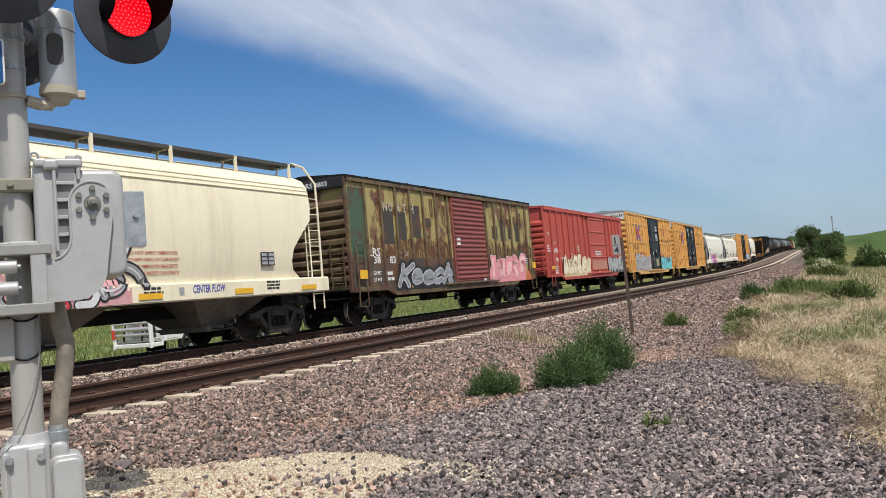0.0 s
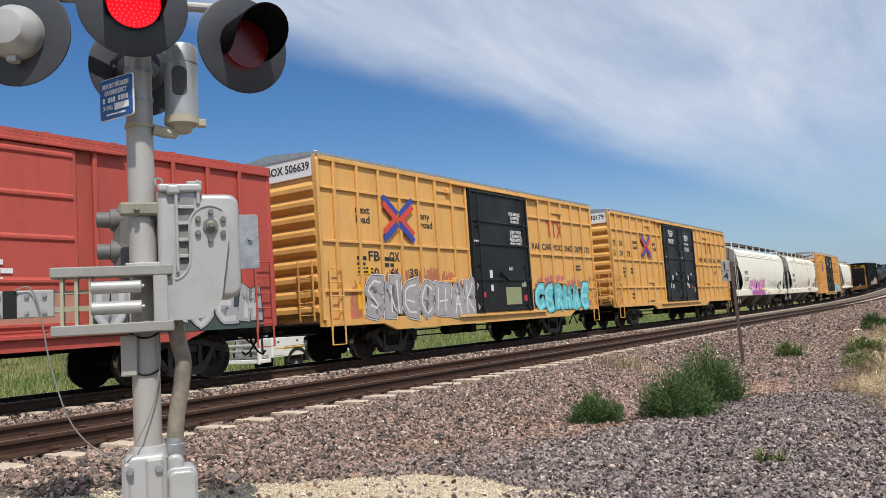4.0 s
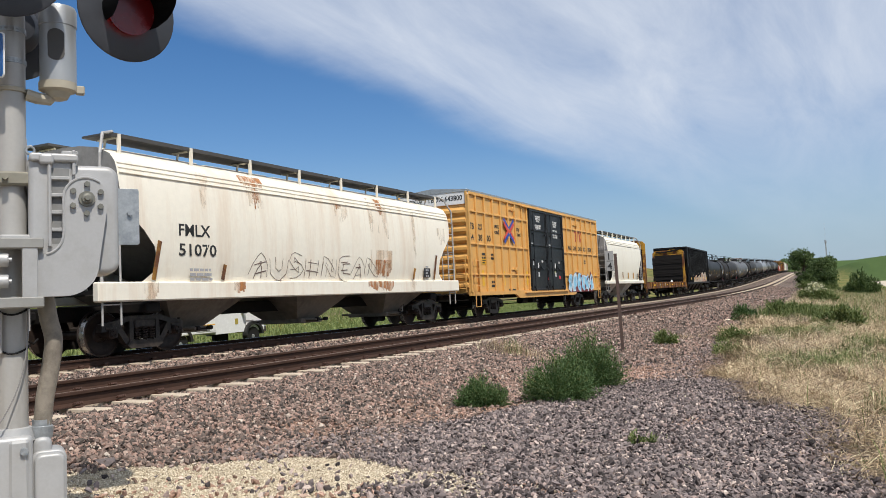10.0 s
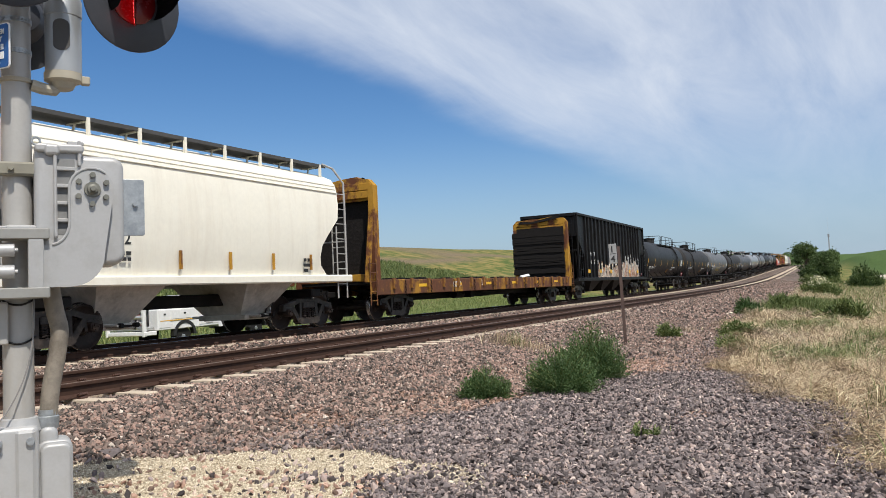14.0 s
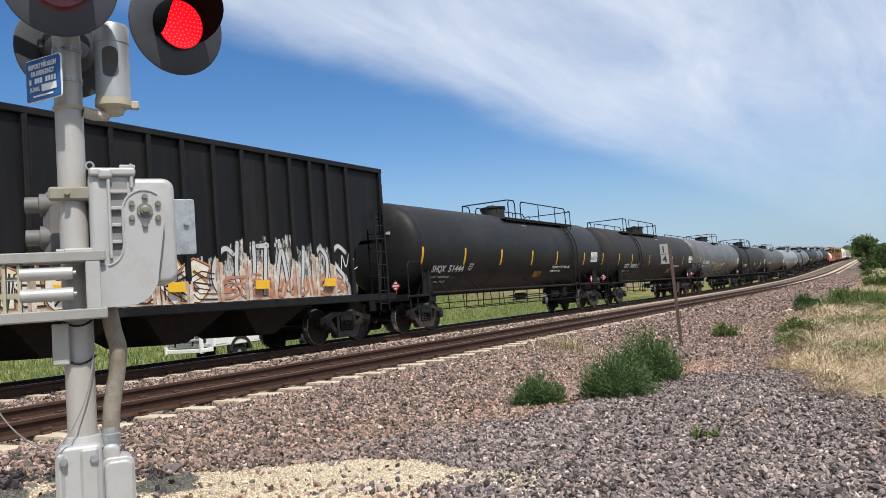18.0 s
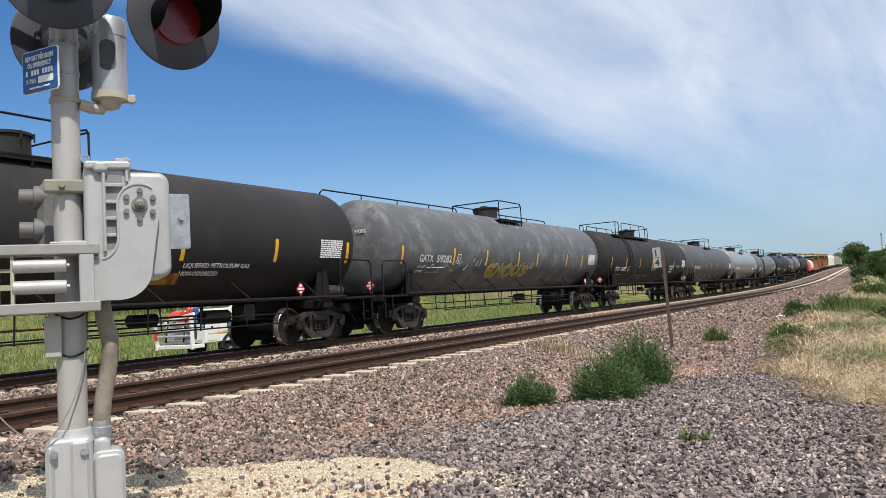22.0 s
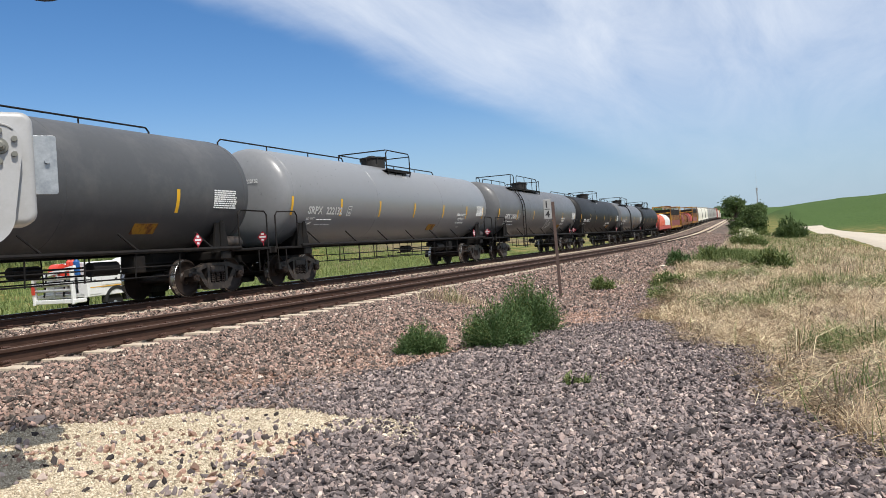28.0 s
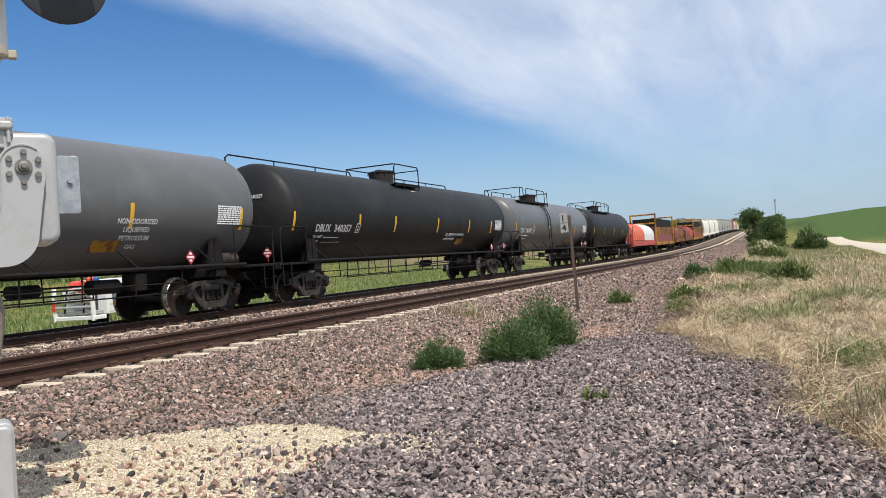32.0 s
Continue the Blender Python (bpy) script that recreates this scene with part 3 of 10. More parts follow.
def dry_here(x, y):
    """Dry grass of the verge, 0 to 1."""
    edge = np.interp(y, [3.0, 5.3, 6.2, 7.4, 9.4, 11.3, 13.0, 13.8, 16.7, 22, 25.6, 31.5], [1.9, 0.45, 0.0, -0.42, -0.8, -1.1, -1.9, -2.3, -2.4, -2.9, -3.8, -4.1])
    edge = np.where(y > 31.5, np.interp(y, _ly, _lx) + NEAR + 5.3, edge) + 0.3 * wobble(x, y, 1.1, 2.0) * smooth(5, 9, y)
    return smooth(-0.25, 0.4, x - edge) * smooth(4.2, 5.2, y + 0.9 * x)


def dark_here(x, y):
    """Dark basalt ballast dumped over the approach."""
    top = np.interp(x, [-5.4, -5.05, -4.3, -4.1, -3.5, -2.7, -1.0], [6.8, 7.9, 8.6, 9.9, 12.2, 12.9, 13.2]) + 0.2 * wobble(x, y, 0.6, 4.0)
    return smooth(0.45, -0.45, y - top) * smooth(-5.7, -5.1, x + 0.25 * wobble(x, y, 0.6)) * (1 - sand_here(x, y)) * (1 - dry_here(x, y))


def pink_here(x, y):
    """Bare patches of pink grit between the ballast and the dark stones."""
    g = 0 * x
    for gx, gy, rx, ry in ((-4.95, 9.4, 0.75, 1.0), (-3.7, 13.9, 0.75, 1.2), (-4.35, 20.6, 0.7, 2.2), (-5.5, 7.5, 0.6, 0.5), (-2.15, 5.72, 0.42, 0.13), (-5.2, 12.6, 0.7, 1.6), (-1.8, 9.2, 0.2, 0.4)):
        g = np.maximum(g, smooth(1.35, 0.6, np.hypot((x - gx) / rx, (y - gy) / ry) + 0.3 * wobble(x, y, 0.3)))
    return g


def build_ground():
    def steps(lo, hi, near, fine, grow):
        a = [0.0]
        d = fine
        while a[-1] < hi:
            d = fine if a[-1] < near else d * grow
            a.append(a[-1] + d)
        b, d = [0.0], fine
        while b[-1] > lo:
            d = fine if -b[-1] < near else d * grow
            b.append(b[-1] - d)
        return np.array(sorted(set(a + b)))
    xs = steps(-2600, 2600, 10.0, 0.2, 1.07) - 6.0
    ys = steps(-900, 4600, 16.0, 0.25, 1.045) + 9.0
    X, Y = np.meshgrid(xs, ys)
    Z = height(X, Y)
    q = beside(X, Y)
    n, k = len(ys), len(xs)
    me = bpy.data.meshes.new("ground")
    idx = np.arange(n * k).reshape(n, k)
    quads = np.stack([idx[:-1, :-1], idx[:-1, 1:], idx[1:, 1:], idx[1:, :-1]], -1).reshape(-1, 4)
    me.from_pydata(np.stack([X, Y, Z], -1).reshape(-1, 3).tolist(), [], quads.tolist())
    me.polygons.foreach_set("use_smooth", [True] * len(quads))
    sand, dry, pink = sand_here(X, Y), dry_here(X, Y), pink_here(X, Y)
    dark = dark_here(X, Y) * (1 - 0.8 * pink)
    bedq = smooth(4.9, 3.6, q - 1.2 * smooth(14, 28, Y) + 0.4 * wobble(X, Y, 0.8)) * smooth(-11.5, -10, q) * (1 - 0.7 * pink)
    grass = np.where(q < 0, 1.0, smooth(14, 40, Y) * smooth(5, 8, q) * 0.8)
    crop = np.maximum(smooth(15.5, 18, X) * smooth(0, 60, Y), smooth(13, 22, q) * smooth(150, 210, Y))
    crop = np.maximum(crop, smooth(-140, -160, X) * (wobble(X, Y, 90) > -0.1))
    dryc = dry * (1 - smooth(30, 90, Y) * 0.65) * (1 - smooth(110, 170, Y))
    dryc = np.where(q < -10, smooth(0.1, 0.6, wobble(X, Y, 14, 1.0)) * 0.7 * smooth(-30, -40, X), dryc)
    grass = np.maximum(grass, smooth(45, 90, Y) * smooth(4.0, 5.4, q))
    dryc = dryc * np.where(q > 0, 1 - 0.6 * smooth(50, 100, Y), 1.0)
    band = smooth(3.0, 2.0, np.abs(X + 75.3 + 1.2 * wobble(X, Y, 18)))
    dryc, crop = np.maximum(dryc, band), crop * (1 - band)
    grass = np.where((q < -10), 1.0, grass)
    for name, cols in (("cover", (grass, dryc, crop)), ("stony", (bedq, sand, dark))):
        a = me.color_attributes.new(name, "FLOAT_COLOR", "POINT")
        a.data.foreach_set("color", np.stack([*cols, np.ones_like(X)], -1).ravel())
    me.materials.append(stone_ground())
    return thing("ground", me, None, "stony railway verge with grass, sand and distant fields", "ground", kind="structure")


build_ground()


def build_road():
    """The pale gravel road beyond the verge."""
    g = Geo()
    ys = np.arange(-40, 216, 4.0)
    rows = []
    for y in ys:
        mid = 9.9 - 6.5 * float(smooth(115, 205, y))
        rows.append([(mid + u, y, float(height(mid, y)) + 0.14 - 0.02 * abs(u)) for u in (-3.4, -2.9, -1.2, 1.2, 2.9, 3.4)])
        rows[-1][0] = (rows[-1][0][0], y, rows[-1][0][2] - 0.25)
        rows[-1][-1] = (rows[-1][-1][0], y, rows[-1][-1][2] - 0.25)
    v = [p for r in rows for p in r]
    g.add(v, [(i * 6 + k, i * 6 + k + 1, i * 6 + k + 7, i * 6 + k + 6) for i in range(len(rows) - 1) for k in range(5)])
    road = mat("pale_gravel_road", (0.52, 0.45, 0.35), 0.9, vary=0.12, grain=14, dirt=(0.36, 0.3, 0.23), dirt_amount=0.6, dirt_scale=0.5)
    thing("road", g, road, "pale dusty gravel road beside the railway verge", "road", smooth=True, kind="structure")


build_road()


def rail_profile():
    """Half outline of a rail, x across from its middle, z from the top."""
    half = [(0.0, 0.0), (0.028, -0.001), (0.036, -0.010), (0.037, -0.038), (0.030, -0.046), (0.010, -0.054), (0.009, -0.130), (0.030, -0.148), (0.072, -0.160), (0.074, -0.172), (0.0, -0.172)]
    return half + [(-x, z) for x, z in half[-2:0:-1]]


def build_track(track, label, first, last, mats_rail):
    prof = rail_profile()
    n = len(prof)
    s = np.concatenate([np.arange(-150, 120, 5.0), np.arange(120, 1500, 15.0)])
    for side in (GAUGE, -GAUGE):
        g = Geo()
        v = []
        for d in s:
            for px_, pz in prof:
                x, y, th = along(d, side + px_, track)
                v.append((float(x), float(y), pz + float(climb(d))))
        f, slots = [], []
        for i in range(len(s) - 1):
            for k in range(n):
                f.append((i * n + k, i * n + (k + 1) % n, i * n + n + (k + 1) % n, i * n + n + k))
                slots.append(1 if k in (0, n - 1) else 0)
        g.add(v, f)
        g.m = slots
        thing("rail", g, mats_rail, label, "rail", "rails of the double track", kind="structure")


build_track(NEAR, "rusty steel rail on concrete sleepers with a dull worn head", 0, 0, [rail_steel, railhead])
build_track(FAR, "rusty steel rail under the passing train with a bright head", 0, 0, [rail_steel, tread_steel])

# ---- railway cars: local y runs along the train, x to the right, z up from the rail tops ----
WHEEL_R = 0.457
rolling = []           # wheelsets to turn
train = []             # cars and their places in the train


def wheelset_mesh():
    g = Geo()
    for s in (1, -1):
        prof = [(0.60, 0.10), (0.64, 0.13), (0.67, 0.30), (0.69, 0.41), (0.685, 0.487), (0.70, 0.489), (0.715, 0.462), (0.825, 0.455), (0.83, 0.415), (0.80, 0.395), (0.765, 0.33), (0.75, 0.17), (0.79, 0.135), (0.80, 0.09)]
        g.lathe([(a * s, r) for a, r in prof], "x", 28)
        g.lathe([(0.712 * s, 0.464), (0.72 * s, 0.4645), (0.822 * s, 0.457), (0.83 * s, 0.450)], "x", 28, slot=1, caps=False)
        g.lathe([(0.80 * s, 0.075), (0.95 * s, 0.075), (0.955 * s, 0.10), (1.13 * s, 0.10), (1.135 * s, 0.085), (1.16 * s, 0.08)], "x", 14)
        for k in range(3):
            a = 2.094 * k
            g.bar((1.15 * s, 0.05 * math.cos(a), 0.05 * math.sin(a)), (1.185 * s, 0.05 * math.cos(a), 0.05 * math.sin(a)), 0.018, 6)
    g.bar((-0.85, 0, 0), (0.85, 0, 0), 0.085, 12)
    return g.mesh("wheelset", [wheel_steel, tread_steel], smooth=True)


def side_frame_mesh():
    """A cast three-piece truck side, at x = 0, its length along y."""
    g = Geo()
    arch = [(-1.10, 0.50), (-1.08, 0.66), (-0.70, 0.72), (-0.45, 0.80), (0.45, 0.80), (0.70, 0.72), (1.08, 0.66), (1.10, 0.50), (0.98, 0.50), (0.96, 0.585), (0.76, 0.60), (0.42, 0.69), (-0.42, 0.69), (-0.76, 0.60), (-0.96, 0.585), (-0.98, 0.50)]
    g.prism(arch, -0.075, 0.075)
    for s in (1, -1):
        g.prism([(0.66 * s, 0.66), (0.78 * s, 0.60), (0.47 * s, 0.20), (0.33 * s, 0.22)], -0.07, 0.07)
        g.prism([(0.74 * s, 0.60), (0.66 * s, 0.62), (0.70 * s, 0.38), (0.77 * s, 0.38)], -0.065, 0.065)
        g.prism([(0.30 * s, 0.72), (0.40 * s, 0.72), (0.41 * s, 0.24), (0.30 * s, 0.24)], -0.08, 0.08)
        g.box(-0.09, 0.09, s * 0.875 - 0.14, s * 0.875 + 0.14, 0.545, 0.60, 0.01)
        g.box(-0.06, 0.075, s * 0.875 - 0.055, s * 0.875 + 0.055, 0.56, 0.68, 0.01)
    g.prism([(-0.48, 0.20), (-0.40, 0.30), (0.40, 0.30), (0.48, 0.20), (0.36, 0.13), (-0.36, 0.13)], -0.10, 0.10)
    g.box(-0.085, 0.10, -0.27, 0.27, 0.55, 0.72, 0.02)
    return g.mesh("side_frame", truck_steel)


def spring_mesh():
    pts = [(0.055 * math.cos(a), 0.07 * math.sin(a), 0.30 + 0.25 * k / 30) for k, a in enumerate(np.linspace(0, 5.0 * 6.283, 31))]
    return Geo().tube(pts, 0.017, 4).mesh("spring", truck_steel)


def bolster_mesh():
    g = Geo()
    g.box(-1.02, 1.02, -0.20, 0.20, 0.44, 0.60, 0.03)
    g.box(-0.45, 0.45, -0.24, 0.24, 0.52, 0.70, 0.03)
    g.bar((0, 0, 0.66), (0, 0, 0.80), 0.19, 14)
    for s in (1, -1):
        g.slab((-0.85, s * 0.42, 0.36), (0.85, s * 0.42, 0.36), 0.09, 0.10)
        for x in (0.76, -0.76):
            g.box(x - 0.06, x + 0.06, s * 0.40 - 0.02, s * 0.40 + 0.05, 0.26, 0.52, 0.015)
    return g.mesh("truck", truck_steel)


WHEELSET, SIDE_FRAME, SPRING, BOLSTER = wheelset_mesh(), side_frame_mesh(), spring_mesh(), bolster_mesh()


def add_truck(car, y, turning=True):
    t = part("truck", BOLSTER, None, car, "greasy cast steel bogie", at=Matrix.Translation((0, y, 0)))
    for s in (1, -1):
        part("side_frame", SIDE_FRAME, None, t, at=Matrix.Translation((1.0 * s, 0, 0)) @ Matrix.Rotation(0 if s > 0 else math.pi, 4, "Z"))
        for u in (-0.19, 0.0, 0.19):
            part("spring", SPRING, None, t, at=Matrix.Translation((1.06 * s, u, 0)))
    for s in (1, -1):
        w = part("wheelset", WHEELSET, None, t, "steel wheels with bright treads", at=Matrix.Translation((0, 0.875 * s, WHEEL_R)))
        if turning:
            rolling.append((w, 0.875 * s))
    return t


def coupler_mesh():
    g = Geo()
    g.box(-0.10, 0.10, 0.0, 0.55, 0.78, 0.96, 0.03)
    g.prism([(-0.13, 0.50), (0.13, 0.50), (0.17, 0.68), (0.10, 0.80), (0.02, 0.70), (-0.06, 0.68), (-0.15, 0.80), (-0.19, 0.66)], 0.74, 1.01, "z")
    g.box(-0.02, 0.02, 0.60, 0.64, 0.66, 1.06, 0.0)
    hose = [(0.30, 0.12, 0.78), (0.32, 0.35, 0.62), (0.30, 0.55, 0.42), (0.26, 0.72, 0.36), (0.2, 0.86, 0.44)]
    g.tube(hose, 0.022, 6)
    return g.mesh("coupler", steel_dark)


COUPLER = coupler_mesh()


def running_gear(car, y0, y1, inset, turning=True, sill=True):
    """Trucks, couplers, centre sill and brake gear between the car's ends y0 and y1."""
    add_truck(car, y0 + inset, turning)
    add_truck(car, y1 - inset, turning)
    part("coupler", COUPLER, None, car, at=Matrix.Translation((0, y1 - 0.12, 0)))
    part("coupler", COUPLER, None, car, at=Matrix.Translation((0, y0 + 0.12, 0)) @ Matrix.Rotation(math.pi, 4, "Z"))
    if sill:
        g = Geo().box(-0.20, 0.20, y0 + 0.05, y1 - 0.05, 0.72, 1.02, 0.02)
        for y in (y0 + inset, y1 - inset):
            g.box(-1.35, 1.35, y - 0.2, y + 0.2, 0.84, 1.06, 0.03)
        part("centre_sill", g, steel_dark, car)


def brake_gear(car, yc, top=1.0):
    g = Geo()
    g.bar((0.55, yc - 0.5, top - 0.3), (0.55, yc + 0.25, top - 0.3), 0.16, 12)
    g.box(0.35, 0.8, yc + 0.6, yc + 0.95, top - 0.45, top - 0.05, 0.03)
    g.bar((-0.5, yc - 1.6, top - 0.28), (-0.5, yc - 0.9, top - 0.28), 0.14, 12)
    g.bar((0.35, yc - 4.2, top - 0.25), (0.35, yc + 4.2, top - 0.25), 0.022, 6)
    g.bar((0.1, yc - 3.4, top - 0.42), (0.45, yc + 3.2, top - 0.42), 0.02, 6)
    part("brake_gear", g, steel_dark, car)


def ladder_geo(x, y, w, z0, z1, n, r=0.014, along_x=False):
    """Two stiles and n rungs, standing off a side (or, along_x, off an end)."""
    g = Geo()
    P = (lambda u, z: (u, y, z)) if along_x else (lambda u, z: (x, u, z))
    a = (x if along_x else y) - w / 2
    for u in (a, a + w):
        g.slab(P(u, z0), P(u, z1), 0.045, 0.012, (1, 0, 0) if not along_x else (0, 1, 0))
    for k in range(n):
        z = z0 + (z1 - z0) * (k + 0.5) / n
        g.bar(P(a, z), P(a + w, z), r, 6)
    return g


def place_car(car, c):
    """Remember the car with its middle c metres up the line at the start."""
    train.append((car, c))
    x, y, th = along(c, 0.0, FAR)
    car.matrix_basis = pose(float(x), float(y), float(climb(c)), math.degrees(float(climb(c + 1) - climb(c))), 0, math.degrees(float(th)))
    return car


def ragged(name, car, x, y0, y1, z0, z1, rough, seed, material, label, hang=False, step=0.05):
    """A patch of spray, rust or dirt on a car's side: narrow strips with an uneven top (or foot, where it hangs).
    x: a number or a function of the height."""
    rnd = random.Random(seed)
    at = x if callable(x) else (lambda z: x)
    g = Geo()
    n = max(2, int((y1 - y0) / step))
    drift = 0.5
    for k in range(n):
        a, b = y0 + (y1 - y0) * k / n, y0 + (y1 - y0) * (k + 1) / n
        drift = min(1, max(0, drift + rnd.uniform(-0.28, 0.28)))
        edge = min(1.0, 6 * min(k + 0.3, n - k - 0.7) / n)
        cut = rough * (drift * 0.7 + rnd.random() * 0.3) + (z1 - z0 - rough) * (1 - edge) * 0.6
        lo, hi = (z0 + cut, z1) if hang else (z0, z1 - cut)
        if hi - lo > 0.02:
            zs = np.linspace(lo, hi, 2 if not callable(x) else 5)
            g.add([(at(z), y, z) for z in zs for y in (a, b)], [(2 * i, 2 * i + 1, 2 * i + 3, 2 * i + 2) for i in range(len(zs) - 1)])
    return part(name, g, material, car, label)


def arcs(car, x, strokes, material, label, thick=0.055):
    """Fat curved spray strokes. strokes: lists of corners (y, z) that a smooth line runs through."""
    g = Geo()
    for j, P in enumerate(strokes):
        P = [P[0]] + list(P) + [P[-1]]
        line = []
        for i in range(1, len(P) - 2):
            for q in range(6):
                u = q / 6
                line.append(tuple(0.5 * (2 * P[i][d] + (P[i + 1][d] - P[i - 1][d]) * u + (2 * P[i - 1][d] - 5 * P[i][d] + 4 * P[i + 1][d] - P[i + 2][d]) * u * u + (3 * P[i][d] - P[i - 1][d] - 3 * P[i + 1][d] + P[i + 2][d]) * u ** 3) for d in (0, 1)))
        line.append(P[-1])
        v = []
        for i, (py, pz) in enumerate(line):
            a, b = line[max(i - 1, 0)], line[min(i + 1, len(line) - 1)]
            dy, dz = b[0] - a[0], b[1] - a[1]
            L = math.hypot(dy, dz) or 1
            o = thick / 2 * (0.55 + 0.45 * math.sin(math.pi * (0.1 + 0.85 * i / len(line))) + 0.2 * math.sin(i * 0.8 + j))
            for sg in (-1, 1):
                v.append((x + 0.0002 * j, py + sg * dz / L * o, pz - sg * dy / L * o))
        g.add(v, [(2 * i, 2 * i + 1, 2 * i + 3, 2 * i + 2) for i in range(len(line) - 1)])
    return part("graffiti", g, material, car, label)


def stain(key, colour, lo, hi, size=3.0):
    """A thin wash of rust or spray that lets the paint below show through in streaks."""
    if key in M:
        return M[key]
    m = mat(key, colour, 0.75, vary=0.3, grain=14)
    nt = m.node_tree
    co = nt.nodes.new("ShaderNodeTexCoord").outputs["Object"]
    fac = ranged(nt, noise_node(nt, co, size, 8, 0.7, (2.0, 2.0, 0.5)), 0.36, 0.64, lo, hi)
    clear, mx = nt.nodes.new("ShaderNodeBsdfTransparent"), nt.nodes.new("ShaderNodeMixShader")
    nt.links.new(fac, mx.inputs[0])
    nt.links.new(clear.outputs[0], mx.inputs[1])
    nt.links.new(nt.nodes["Principled BSDF"].outputs[0], mx.inputs[2])
    nt.links.new(mx.outputs[0], nt.nodes["Material Output"].inputs["Surface"])
    return m


def eased(pts, n):
    """A smooth line of n + 1 points through pts."""
    out = []
    for k in range(n + 1):
        u = k / n * (len(pts) - 1)
        i = min(int(u), len(pts) - 2)
        a, b, c, d = (Vector(pts[max(0, min(len(pts) - 1, i + q))]) for q in (-1, 0, 1, 2))
        t = u - i
        out.append(0.5 * ((2 * b) + (c - a) * t + (2 * a - 5 * b + 4 * c - d) * t * t + (3 * b - a - 3 * c + d) * t ** 3))
    return out


# the strokes of fat sprayed letters, in a unit box
STROKES = {
    "A": [[(0.05, 0.0), (0.2, 0.5), (0.48, 1.0), (0.75, 0.5), (0.95, 0.0)], [(0.2, 0.36), (0.8, 0.4)]],
    "C": [[(0.95, 0.85), (0.5, 1.0), (0.08, 0.7), (0.08, 0.3), (0.5, 0.0), (0.95, 0.15)]],
    "E": [[(0.92, 0.98), (0.4, 1.0), (0.1, 0.8), (0.08, 0.25), (0.4, 0.0), (0.95, 0.04)], [(0.12, 0.52), (0.78, 0.5)]],
    "F": [[(0.1, 0.0), (0.1, 0.6), (0.25, 1.0), (0.95, 0.95)], [(0.1, 0.5), (0.72, 0.54)]],
    "H": [[(0.1, 1.0), (0.08, 0.0)], [(0.9, 1.0), (0.92, 0.0)], [(0.1, 0.48), (0.9, 0.54)]],
    "I": [[(0.45, 1.0), (0.5, 0.0)]],
    "T": [[(0.0, 0.94), (1.0, 0.98)], [(0.5, 0.95), (0.48, 0.0)]],
    "K": [[(0.1, 1.0), (0.1, 0.0)], [(0.9, 1.0), (0.2, 0.5), (0.55, 0.3), (0.98, 0.0)]],
    "M": [[(0.05, 0.0), (0.15, 1.0), (0.5, 0.35), (0.85, 1.0), (0.95, 0.0)]],
    "N": [[(0.08, 0.0), (0.12, 1.0), (0.5, 0.5), (0.88, 0.02), (0.92, 1.0)]],
    "O": [[(0.5, 1.0), (0.08, 0.75), (0.08, 0.25), (0.5, 0.0), (0.92, 0.25), (0.92, 0.75), (0.5, 1.0)]],
    "P": [[(0.1, 0.0), (0.12, 0.6), (0.2, 1.0), (0.75, 0.98), (0.9, 0.72), (0.6, 0.46), (0.14, 0.44)]],
    "R": [[(0.1, 0.0), (0.1, 0.6), (0.2, 1.0), (0.72, 0.98), (0.88, 0.74), (0.55, 0.5), (0.14, 0.48)], [(0.45, 0.48), (0.7, 0.2), (0.98, 0.0)]],
    "S": [[(0.92, 0.88), (0.45, 1.0), (0.1, 0.76), (0.5, 0.52), (0.9, 0.26), (0.55, 0.0), (0.05, 0.1)]],
    "e": [[(0.12, 0.48), (0.85, 0.55), (0.72, 0.95), (0.3, 0.92), (0.06, 0.45), (0.35, 0.02), (0.95, 0.18)]],
    "c": [[(0.88, 0.8), (0.5, 1.0), (0.1, 0.6), (0.14, 0.2), (0.5, 0.0), (0.95, 0.2)]],
    "h": [[(0.2, 1.65), (0.08, 0.0)], [(0.1, 0.55), (0.5, 1.0), (0.8, 0.7), (0.75, 0.15), (1.05, -0.05)]],
    "k": [[(0.0, 1.7), (0.12, 0.9), (0.02, -0.15)], [(1.05, 1.75), (0.2, 0.75), (0.5, 0.5), (1.0, -0.25)]],
    "U": [[(0.08, 1.0), (0.08, 0.3), (0.5, 0.0), (0.92, 0.3), (0.92, 1.0)]],
}


